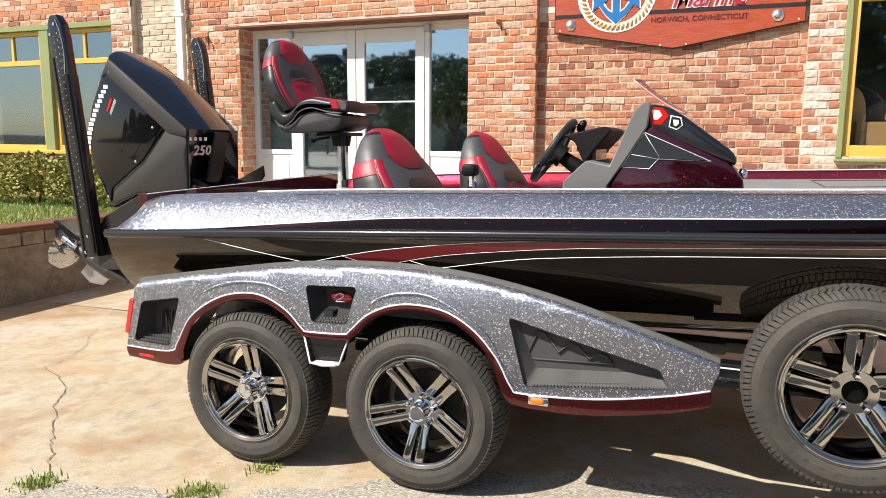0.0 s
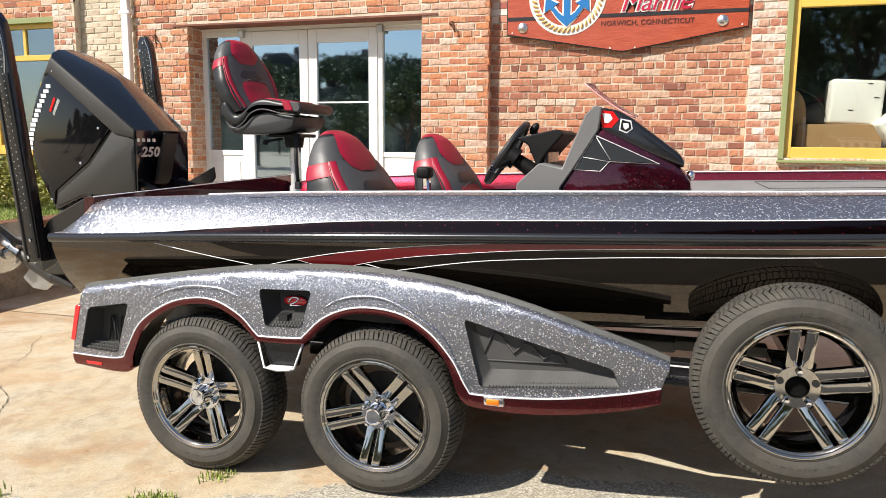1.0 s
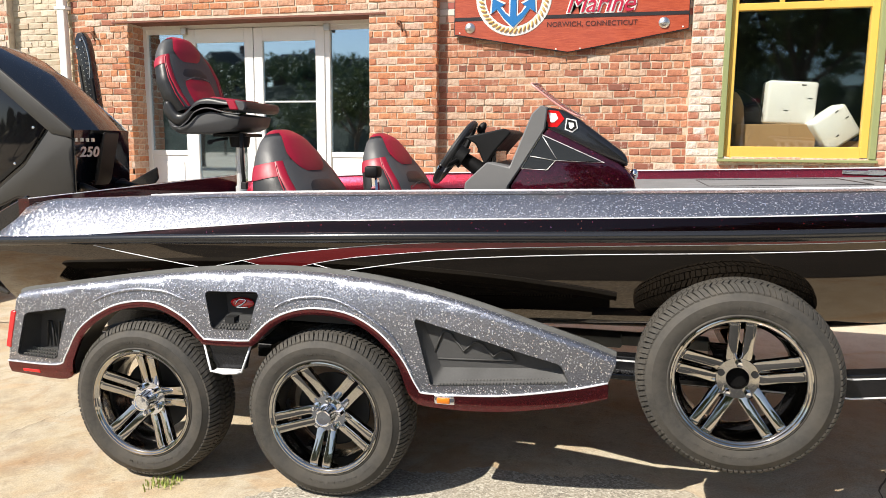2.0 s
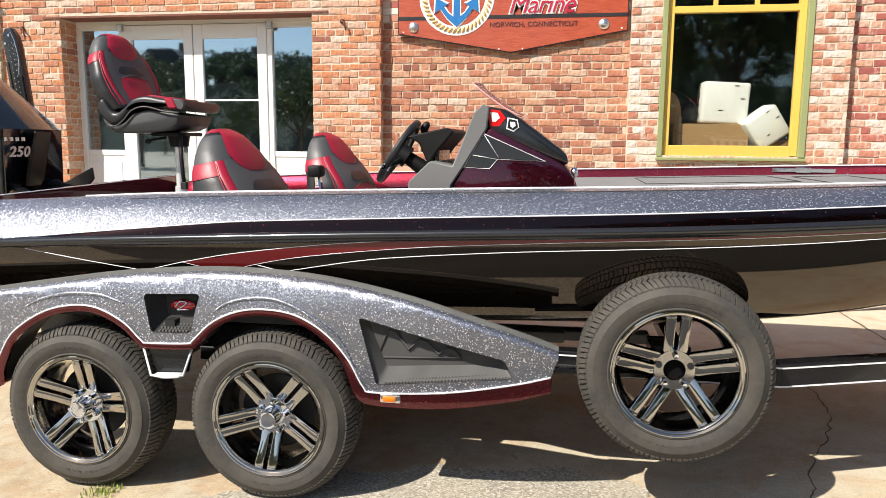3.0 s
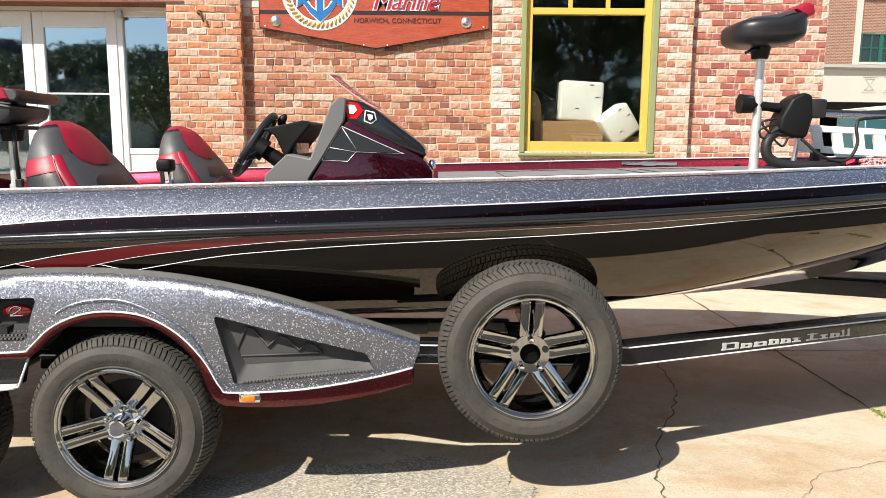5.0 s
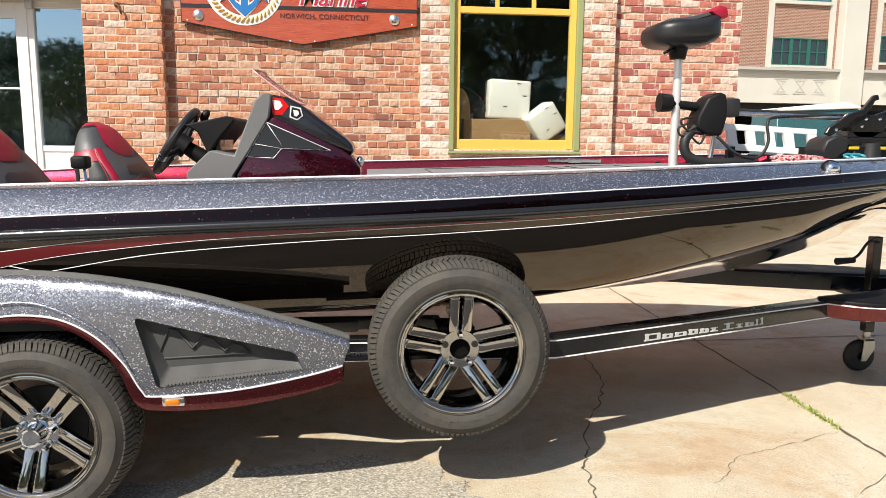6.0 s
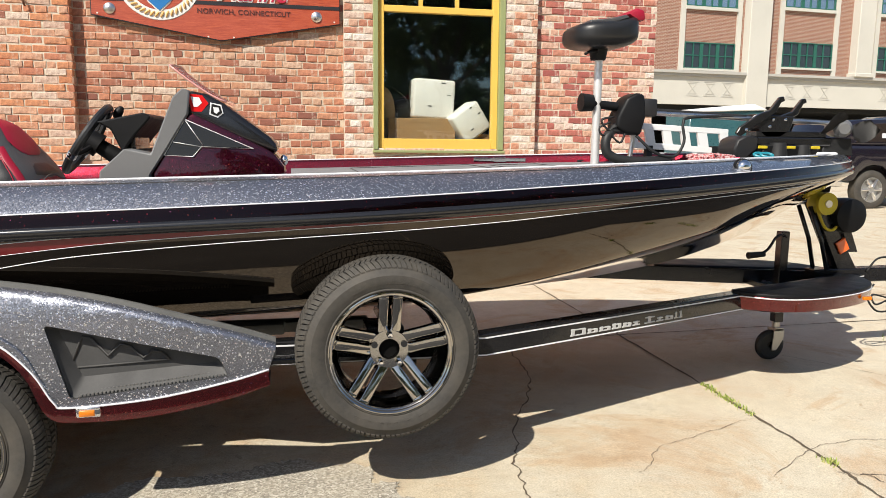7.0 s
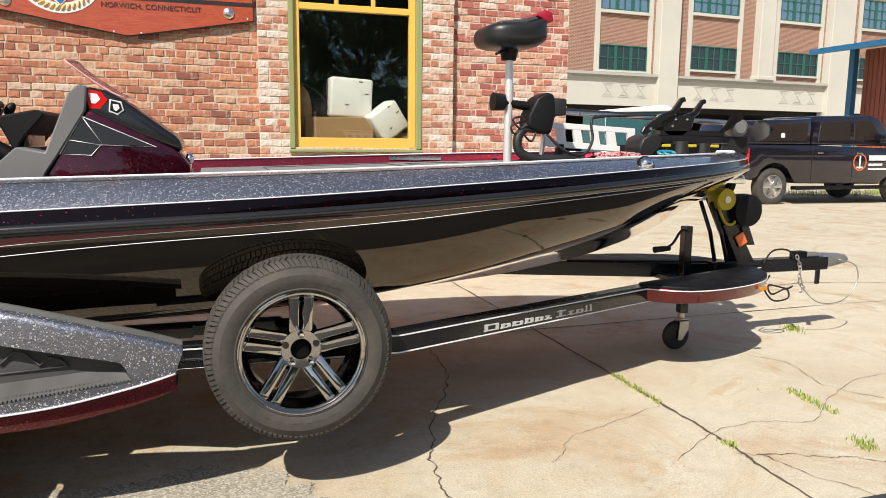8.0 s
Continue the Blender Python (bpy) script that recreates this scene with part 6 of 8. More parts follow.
bm = B()
prism(bm, [(-3.15, 1.0), (-2.69, 0.98), (-2.69, 0.66), (-2.8, 0.6), (-3.05, 0.8)], "y", CL - 0.13, CL + 0.13, 0.01)
part("transom_bracket", bm, M["cowl_dark"], out, "dark transom bracket")


# ---- shallow-water anchors on the transom ----
def anchor_pole(y, dx, dz, label):
    ob = thing("shallow_water_anchor", label, "anchor", "shallow-water anchors")
    lean = Matrix.Translation((-3.2 + dx, y, 0.74 + dz)) @ Matrix.Rotation(radians(-7.2), 4, "Y") @ Matrix.Diagonal((0.8, 1, 1, 1))

    def put(name, own, m, lab=""):
        bmesh.ops.transform(own, matrix=lean, verts=own.verts)
        return part(name, own, m, ob, lab)
    own = B()
    prism(own, [(-0.068, 0.0), (0.062, 0.0), (0.066, 1.2), (0.055, 1.27), (0.02, 1.32), (-0.03, 1.32), (-0.062, 1.28), (-0.07, 1.2)], "y", -0.028, 0.028, 0.006, 2)
    put("housing", own, M["black_paint"], "black folding arm")
    own = B()
    prism(own, [(-0.072, 0.0), (-0.05, 0.0), (-0.05, 1.1), (-0.075, 1.1)], "y", -0.034, 0.034, 0.004)
    put("edge_rail", own, M["cowl_grey"], "grey edge rail")
    own = B()
    prism(own, [(0.03, 0.02), (0.055, 0.02), (0.06, 1.0), (0.035, 1.0)], "y", -0.036, 0.036, 0.004)
    put("inner_arm", own, M["black_plastic"])
    for i in range(26):
        for c, x in enumerate((-0.022, 0.012)):
            own = B()
            z = 0.28 + i * 0.037 + c * 0.012
            box(own, x - 0.003, x + 0.003, -0.0305, -0.026, z, z + 0.006)
            put("rivet", own, M["galvanised"])
    own = B()
    tube(own, smooth_line([(0.03, -0.031, 1.0), (0.052, -0.031, 1.1), (0.045, -0.031, 1.22), (0.02, -0.031, 1.29)], 5), 0.004, 6)
    put("outline", own, M["steel"], "pale outline of the label")
    for i in range(6):
        own = B()
        box(own, 0.022, 0.042, -0.032, -0.027, 1.03 + i * 0.032, 1.05 + i * 0.032)
        put("name_bar", own, M["cowl_grey"], "grey bar")
    for x, z in ((-0.04, 0.03), (0.0, 0.12), (0.035, 0.2), (-0.045, 1.22), (0.0, 1.27)):
        own = B()
        lathe(own, [(0.001, -0.036), (0.009, -0.034), (0.011, -0.026)], 10, pose(x, 0, z))
        put("bolt", own, M["chrome"])
    own = B()
    prism(own, [(-0.02, -0.06), (0.1, -0.02), (0.5, 0.25), (0.5, 0.33), (0.1, 0.22), (-0.02, 0.12)], "y", 0.03, 0.05, 0.006)
    put("bracket", own, M["black_paint"], "black transom bracket")
    own = B()
    box(own, 0.42, (0.66 if dx == 0 else 1.12), -0.05, 0.1, 0.05, 0.2, 0.008)
    put("mount_plate", own, M["black_paint"])


anchor_pole(3.0, 0.0, 0.0, "black folding anchor pole with rows of rivets")
anchor_pole(4.5, -0.3, 0.09, "black folding anchor pole at the far corner")

# ---- trolling motor at the bow ----
tm = thing("trolling_motor", "black trolling motor stowed on the bow mount", "trolling motor")
bm = B()
prism(bm, [(1.875, 1.44), (1.88, 1.50), (1.93, 1.60), (1.99, 1.632), (2.035, 1.62), (2.045, 1.5), (2.02, 1.40), (1.93, 1.41)], "y", CL - 0.07, CL + 0.07, 0.018, 3)
part("head", bm, M["black_plastic"], tm, "black control head")
bm = B()
box(bm, 2.03, 2.12, CL - 0.055, CL + 0.055, 1.505, 1.60, 0.012, 2)
part("head_box", bm, M["grey_plastic"], tm, "grey electronics box")
bm = B()
rod(bm, (1.9, CL, 1.555), (1.72, CL, 1.575), 0.025, 0.02, 14)
rod(bm, (1.69, CL, 1.575), (1.755, CL, 1.573), 0.05, 0.045, 18)
part("indicator", bm, M["black_plastic"], tm, "black indicator stub")
for dz, dy in ((0.0, 0.0), (0.018, 0.02)):
    bm = B()
    rod(bm, (2.1, CL + dy, 1.525 + dz), (3.3, CL + dy, 1.485 + dz * 0.4), 0.011 if dz else 0.013, None, 12)
    part("shaft", bm, M["steel"] if not dz else M["rubber_black"], tm, "steel shaft" if not dz else "")
bm = B()
tube(bm, smooth_line([(1.89, CL - 0.03, 1.45), (1.825, CL - 0.05, 1.38), (1.835, CL - 0.06, 1.30), (1.93, CL - 0.07, 1.265), (2.08, CL - 0.07, 1.262), (2.2, CL - 0.06, 1.27)], 6), 0.026, 10)
part("coil_cable", bm, M["rubber_black"], tm, "black sleeved cable")
bm = B()
tube(bm, smooth_line([(2.0, CL - 0.05, 1.4), (2.1, CL - 0.08, 1.31), (2.22, CL - 0.08, 1.29), (2.285, CL - 0.06, 1.37), (2.285, CL - 0.04, 1.47), (2.35, CL - 0.02, 1.505), (2.7, CL, 1.52)], 8), 0.008, 8)
part("lead", bm, M["rubber_black"], tm, "black lead")
for pts in ([(1.86, 1.43), (1.80, 1.40), (1.78, 1.44), (1.84, 1.47)], [(1.9, 1.42), (1.83, 1.43), (1.79, 1.48), (1.86, 1.5)], [(1.93, 1.41), (1.9, 1.36), (1.84, 1.42), (1.88, 1.45)]):
    bm = B()
    tube(bm, smooth_line([(x, CL - 0.06, z) for x, z in pts], 5), 0.006, 6)
    part("lead", bm, M["rubber_black"], tm)
bm = B()
rod(bm, (2.0, CL + 0.02, 1.26), (2.02, CL + 0.02, 1.42), 0.014, 0.012, 10)
part("rest", bm, M["steel"], tm, "steel rest")
for s, dx in ((-1, 0.0), (1, 0.235)):
    bm = B()
    prism(bm, [(2.6 + dx, 1.42), (2.62 + dx, 1.455), (2.74 + dx, 1.53), (2.80 + dx, 1.55), (2.86 + dx, 1.625), (2.885 + dx, 1.63), (2.895 + dx, 1.605), (2.872 + dx, 1.597), (2.84 + dx, 1.535), (2.78 + dx, 1.505), (2.7 + dx, 1.45), (2.63 + dx, 1.405)], "y", CL + s * 0.06 - 0.012, CL + s * 0.06 + 0.012, 0.004)
    part("cradle_arm", bm, M["black_paint"], tm, "black cradle arm")
bm = B()
prism(bm, [(2.73, 1.53), (2.98, 1.52), (2.96, 1.44), (2.85, 1.37), (2.77, 1.42)], "y", CL - 0.05, CL + 0.05, 0.006)
part("bracket", bm, M["black_paint"], tm, "black mount bracket")
bm = B()
prism(bm, [(2.58, 1.33), (2.6, 1.385), (2.66, 1.41), (2.73, 1.40), (2.73, 1.33), (2.66, 1.285), (2.6, 1.285)], "y", CL - 0.09, CL + 0.09, 0.01)
part("mount_foot", bm, M["grey_plastic"], tm, "grey mount foot")
bm = B()
box(bm, 2.72, 3.22, CL - 0.07, CL + 0.07, 1.355, 1.40, 0.006)
box(bm, 2.74, 3.2, CL - 0.05, CL + 0.05, 1.40, 1.435, 0.004)
part("mount_rail", bm, M["black_paint"], tm, "black deck mount rail")
bm = B()
prism(bm, [(2.74, 1.27), (3.16, 1.27), (3.1, 1.35), (2.76, 1.36)], "y", CL - 0.1, CL + 0.1, 0.006)
part("mount_base", bm, M["black_plastic"], tm, "black mount base")
bm = B()
rod(bm, (2.86, CL - 0.08, 1.27), (2.86, CL - 0.08, 1.37), 0.06, 0.045, 16)
rod(bm, (3.02, CL - 0.08, 1.27), (3.02, CL - 0.08, 1.36), 0.05, 0.04, 16)
part("pivot", bm, M["rubber_black"], tm)
for x in (2.72, 2.9, 3.06):
    bm = B()
    box(bm, x, x + 0.06, CL - 0.106, CL - 0.098, 1.335, 1.352, 0.003)
    part("clip", bm, M["yellow_plastic"], tm, "yellow clip")
for x, z in ((2.84, 1.5), (2.92, 1.5), (2.82, 1.46), (2.66, 1.44), (2.64, 1.35)):
    bm = B()
    blob(bm, (x, CL - 0.074 if x < 2.7 else CL - 0.053, z), (0.01, 0.006, 0.01), 8)
    part("bolt", bm, M["chrome"], tm)
bm = B()
rod(bm, (3.27, CL - 0.09, 1.455), (3.33, CL + 0.06, 1.46), 0.052, 0.052, 24)
rod(bm, (3.255, CL - 0.125, 1.452), (3.27, CL - 0.09, 1.455), 0.03, 0.052, 24)
part("motor_pod", bm, M["console_grey"], tm, "grey motor pod")
for a in (148, -28):
    bm = B()
    rows = []
    for j in range(10):
        t = j / 9
        r, bend = 0.045 + 0.125 * t, radians(a + 34 * t)
        w = 0.055 * math.sin(math.pi * (0.2 + 0.66 * t)) + 0.006
        mid, out_way = Vector((r * math.cos(bend), 0, r * math.sin(bend))), Vector((-math.sin(bend), 0, math.cos(bend)))
        rows.append([mid + out_way * (u * w) + Vector((0, 0.035 * u - 0.03 * t, 0)) for u in (-1, -0.5, 0, 0.5, 1)])
    loft(bm, rows, closed=False)
    bmesh.ops.solidify(bm, geom=bm.faces[:], thickness=0.005)
    bmesh.ops.recalc_face_normals(bm, faces=bm.faces)
    bmesh.ops.transform(bm, matrix=Matrix.Translation((3.285, CL - 0.1, 1.458)), verts=bm.verts)
    part("propeller_blade", bm, M["cowl_grey"], tm, "dark grey weedless blade", 60)
bm = B()
prism(bm, [(3.18, 1.40), (3.36, 1.40), (3.38, 1.30), (3.17, 1.30)], "y", CL - 0.06, CL + 0.015, 0.004)
part("fin", bm, M["rubber_black"], tm, "black fin")
# things lying on the bow
k = Mat("rope", (0.4, 0.2, 0.2), 0.85)
k.colour(k.ramp(k.noise(55, 3, 0.7), [(0.36, (0.02, 0.02, 0.02)), (0.44, (0.45, 0.03, 0.04)), (0.52, (0.6, 0.55, 0.52)), (0.6, (0.5, 0.04, 0.05)), (0.68, (0.05, 0.04, 0.04))]))
M["rope"] = k.m
bm = B()
rnd = random.Random(3)
pts = []
for i in range(40):
    a = i * 0.9
    pts.append((2.32 + 0.14 * math.cos(a) * (0.6 + 0.4 * rnd.random()), CL - 0.28 + 0.07 * math.sin(a), top_z(2.3) - 0.03 + 0.0009 * i + 0.006 * rnd.random()))
tube(bm, smooth_line(pts, 3), 0.011, 6)
solid("dock_line", bm, M["rope"], "red and white dock line coiled on the bow deck", "rope")
sc = thing("line_cutter", "small scissors with teal handles on the bow", "scissors")
M["teal"] = plain("teal_plastic", (0.02, 0.22, 0.28), 0.4)
for s in (-1, 1):
    bm = B()
    tube(bm, [(2.66 + 0.035 * math.cos(a), CL - 0.24 + s * 0.03 + 0.02 * math.sin(a), top_z(2.6) + 0.005 + 0.01 * math.sin(a)) for a in [i * math.pi / 6 for i in range(12)]], 0.008, 6, closed=True)
    part("handle", bm, M["teal"], sc, "teal plastic handle")
bm = B()
prism(bm, [(2.69, CL - 0.25), (2.8, CL - 0.235), (2.69, CL - 0.225)], "z", top_z(2.6) - 0.03, top_z(2.6) - 0.026)
part("blade", bm, M["steel"], sc)
bm = B()
prism(bm, [(3.1, CL - 0.12), (3.26, CL - 0.08), (3.3, CL), (3.26, CL + 0.08), (3.1, CL + 0.12)], "z", top_z(3.2) - 0.05, top_z(3.2) + 0.012, 0.01, 2)
solid("bow_plate", bm, M["white_paint"], "white plate at the tip of the bow deck", "plate")

# ---- the trailer ----
k = Mat("tyre_rubber", (0.03, 0.029, 0.028), 0.75)
k.colour(k.mix(k.ramp(k.noise(7, 6, 0.65), [(0.35, 0.0), (0.75, 0.8)]), k.ramp(k.noise(60, 4), [(0.3, (0.03, 0.028, 0.025)), (0.7, (0.052, 0.048, 0.042))]), (0.085, 0.073, 0.057)))
k.bump(k.noise(300, 3), 0.25, 0.002)
M["tyre"] = k.m
M["flake_maroon"] = flake("flake_maroon", (0.12, 0.008, 0.011), (0.4, 0.06, 0.07), 0.008, 0.25, 260, 0.15)


def tyre_mesh():
    bm = B()
    lathe(bm, [(0.214, 0.03), (0.219, 0.014), (0.231, 0.006), (0.235, 0.009), (0.25, 0.003), (0.268, -0.001), (0.284, 0.0), (0.287, 0.004), (0.303, 0.011), (0.315, 0.026), (0.322, 0.045),
               (0.326, 0.07), (0.326, 0.155), (0.323, 0.18), (0.312, 0.205), (0.29, 0.222), (0.25, 0.22), (0.214, 0.2)], 72)
    return finish(bm, "tyre", M["tyre"], 35)


def tread_mesh():
    """Staggered tread blocks in five ribs, the outer ones wrapping over the shoulder."""
    bm = B()
    n = 104
    for y0, y1, r0, r1, skew, shift in ((0.014, 0.056, 0.312, 0.335, 0.014, 0), (0.063, 0.09, 0.335, 0.338, -0.012, 0.5), (0.096, 0.13, 0.338, 0.338, 0.0, 0.2), (0.136, 0.161, 0.338, 0.335, 0.012, 0.7), (0.168, 0.208, 0.335, 0.314, -0.012, 0.3)):
        for i in range(n):
            a0 = (i + shift) * 2 * math.pi / n
            a1 = a0 + (1.5 + 0.16 * (i % 3 - 1)) * math.pi / n
            vs = []
            ym = (y0 + y1) / 2
            for y, r, s in ((y0, r0, 0), (ym, (r0 + r1) / 2 + 0.18 * abs(r1 - r0), skew / 2), (y1, r1, skew)):
                for a in (a0, a1):
                    for rr in (r - 0.014, r):
                        aa = a + s * 3
                        vs.append(bm.verts.new((rr * math.cos(aa), y, rr * math.sin(aa))))
            for o in (0, 4):
                for q in ((1, 3, 7, 5), (0, 1, 5, 4), (2, 6, 7, 3)):
                    bm.faces.new([vs[o + j] for j in q])
            bm.faces.new([vs[j] for j in (0, 2, 3, 1)])
            bm.faces.new([vs[8 + j] for j in (0, 1, 3, 2)])
    bmesh.ops.recalc_face_normals(bm, faces=bm.faces)
    return finish(bm, "tread", M["tyre"], 0)


def lettering_mesh(start, stop, r, n, seed):
    """Raised blocks in place of the moulded writing on the sidewall."""
    rnd = random.Random(seed)
    bm = B()
    for i in range(n):
        if rnd.random() < 0.12:
            continue
        a = radians(start + (stop - start) * i / (n - 1))
        own = B()
        for dx, dz, w, h in ((-0.006, 0, 0.003, 0.02), (0.005, rnd.choice((0, 0.004, -0.004)), 0.003, 0.014), (0, rnd.choice((-0.008, 0, 0.008)), 0.008, 0.003)):
            box(own, dx - w / 2, dx + w / 2, -0.0008, 0.004, dz - h / 2, dz + h / 2)
        join(bm, own, Matrix.Rotation(-(a - math.pi / 2), 4, "Y") @ Matrix.Translation((0, 0, r)))
    return finish(bm, "moulded_lettering", M["tyre"], 0)


def spoke_mesh():
    """One pair of bars of the wheel with a slot between them, standing upright from the hub and joined at the rim."""
    bm = B()

    def dish(own):
        for v in own.verts:
            t = min(1.15, max(0.0, (v.co.z - 0.05) / 0.15))
            v.co.y += 0.036 - 0.056 * t + 0.004 * math.sin(math.pi * min(1, t))
        return own
    for s in (-1, 1):
        poly = [(s * 0.007, 0.078), (s * 0.0, 0.07), (s * 0.0, 0.05), (s * 0.036, 0.05), (s * 0.042, 0.072), (s * 0.041, 0.12), (s * 0.0435, 0.197), (s * 0.008, 0.198), (s * 0.0072, 0.12)]
        own = B()
        prism(own, poly, "y", 0.034, 0.062, 0.0035, 2)
        join(bm, dish(own))
        # a stepped pad where the bar meets the lip
        own = B()
        box(own, s * 0.0255 - 0.0175, s * 0.0255 + 0.0175, 0.038, 0.056, 0.194, 0.209, 0.003, 2)
        join(bm, dish(own))
    own = B()
    prism(own, [(-0.034, 0.206), (0.034, 0.206), (0.036, 0.216), (-0.036, 0.216)], "y", 0.041, 0.056, 0.002)
    join(bm, dish(own))
    return finish(bm, "spoke", M["dark_chrome"], 40)


def hub_mesh(cap):
    bm = B()
    lathe(bm, [(0.074, 0.062), (0.074, 0.04), (0.07, 0.034), (0.038, 0.034), (0.035, 0.08)], 30)
    if cap:
        lathe(bm, [(0.042, 0.036), (0.041, 0.02), (0.038, 0.016), (0.036, -0.018), (0.033, -0.026), (0.028, -0.027), (0.026, -0.023), (0.001, -0.024)], 30)
    return finish(bm, "hub_cap" if cap else "hub", M["chrome"] if cap else M["dark_chrome"], 40)


bm = B()
lathe(bm, [(0.188, 0.075), (0.194, 0.052), (0.202, 0.036), (0.2045, 0.022), (0.2075, 0.0115), (0.212, 0.0075), (0.217, 0.0075), (0.221, 0.003), (0.225, 0.004), (0.228, 0.012), (0.222, 0.022)], 72)
RIM_LIP = finish(bm, "rim_lip", M["dark_chrome"], 40)
bm = B()
lathe(bm, [(0.189, 0.074), (0.187, 0.09), (0.186, 0.15), (0.2, 0.19), (0.214, 0.2)], 60)
RIM_BARREL = finish(bm, "rim_barrel", M["black_paint"], 40)
bm = B()
lathe(bm, [(0.15, 0.12), (0.15, 0.128), (0.001, 0.128)], 40)
BRAKE = finish(bm, "brake_disc", M["rubber_black"], 40)
bm = B()
lathe(bm, [(0.0125, 0.04), (0.0125, 0.014), (0.009, 0.006), (0.001, 0.005)], 6)
LUG = finish(bm, "lug_nut", M["chrome"], 40)
# an empty lug hole is a dark disc on the hub, its shade painted
bm = B()
lathe(bm, [(0.012, 0.0335), (0.0115, 0.0325), (0.001, 0.0325)], 14)
LUG_HOLE = finish(bm, "lug_hole", M["rubber_black"], 40)
# closes the open bore with a near-black disc that stands for its shade
bm = B()
lathe(bm, [(0.036, 0.06), (0.035, 0.062), (0.001, 0.064)], 24)
BORE = finish(bm, "centre_bore", M["bore_shade"], 40)
TYRE, TREAD, SPOKE = tyre_mesh(), tread_mesh(), spoke_mesh()
LETTERS = [lettering_mesh(120, 60, 0.265, 12, 3), lettering_mesh(300, 240, 0.265, 12, 4)]
HUBS = {True: hub_mesh(True), False: hub_mesh(False)}


def child(name, mesh, parent, at=(0, 0, 0), turn=(0, 0, 0), label=""):
    ob = new(name, mesh)
    ob.parent, ob.location = parent, at
    ob.rotation_euler = [radians(a) for a in turn]
    return tagged(ob, label)


def wheel(parent, at, first, cap=True, turned=False, name="wheel", sub=True):
    """A wheel whose first pair of bars points first degrees up from the bow's side."""
    ob = child(name, RIM_BARREL, parent, at, (0, 0, 180 if turned else 0), "chromed five-spoke wheel with a worn black tyre")
    child("tyre", TYRE, ob, label="dusty black radial tyre")
    tagged(child("tread", TREAD, ob), kind="stuff")
    for mesh in LETTERS:
        tagged(child("moulded_lettering", mesh, ob, turn=(0, -17 * (cap is True), 0)), kind="stuff")
    child("rim_lip", RIM_LIP, ob, label="polished rim lip")
    child("hub_cap" if cap else "hub", HUBS[cap], ob, (0, 0.03, 0))
    child("brake_disc", BRAKE, ob) if cap else child("centre_bore", BORE, ob, (0, 0.026, 0))
    for i in range(5):
        a = 90 - (first + 72 * i)
        child("spoke", SPOKE, ob, turn=(0, a, 0))
        b = radians(first + 72 * i + 36) if cap else radians(first + 72 * i)
        p = (0.057 * math.cos(b), 0.026, 0.057 * math.sin(b))
        if cap or i not in (1, 4):
            child("lug_nut", LUG, ob, p)
        else:
            child("lug_hole", LUG_HOLE, ob, p)
    return ob


trailer = thing("boat_trailer", "black painted tandem-axle boat trailer with flake fenders", "trailer")
wheel(trailer, (-1.018, 2.453, 0.335), 264)
wheel(trailer, (-1.822, 2.453, 0.321), 84)
wheel(trailer, (-1.03, 5.037, 0.338), 40, turned=True)
wheel(trailer, (-1.815, 5.037, 0.325), 80, turned=True)
spare = thing("spare_wheel", "spare trailer wheel with dusty tyre and polished spokes", "wheel")
wheel(spare, (0.478, 2.445, 0.608), 90, cap=False, name="wheel")
bm = B()
box(bm, 0.40, 0.54, 2.56, 2.70, 0.52, 0.68, 0.005)
part("carrier", bm, M["black_paint"], spare, "black spare wheel bracket")


def ymir(y, far):
    return 2 * CL - y if far else y


def frame_rail(far):
    """A rail under the hull that bends in towards the tongue, with two pinstripes."""
    line = [(-2.35, 2.94), (-0.4, 2.89), (-0.04, 2.745), (0.9, 2.72), (3.55, 3.705)]
    bm = B()
    inner = [(-2.35, 3.01), (-0.37, 2.96), (-0.01, 2.815), (0.88, 2.79), (3.55, 3.78)]
    prism(bm, [(x, ymir(y, far)) for x, y in line + inner[::-1]], "z", 0.494, 0.588, 0.004)
    part("frame_rail", bm, M["black_paint"], trailer, "black box-section rail with white pinstripes")
    for z in (0.501, 0.5725):
        bm = B()
        prism(bm, [(x, ymir(y - 0.002, far)) for x, y in line[2:]] + [(x, ymir(y + 0.01, far)) for x, y in line[:1:-1]], "z", z - 0.003, z + 0.003)
        part("pinstripe", bm, M["stripe_white"], trailer, "white pinstripe")


for far in (False, True):
    frame_rail(far)
# pale bars where the maker's name stands on the near rail
d = Vector((3.55 - 0.9, 3.705 - 2.72, 0)).normalized()
M["rail_letter"] = plain("rail_letter", (0.5, 0.5, 0.49), 0.4, vary=0.1)
at = 0.452
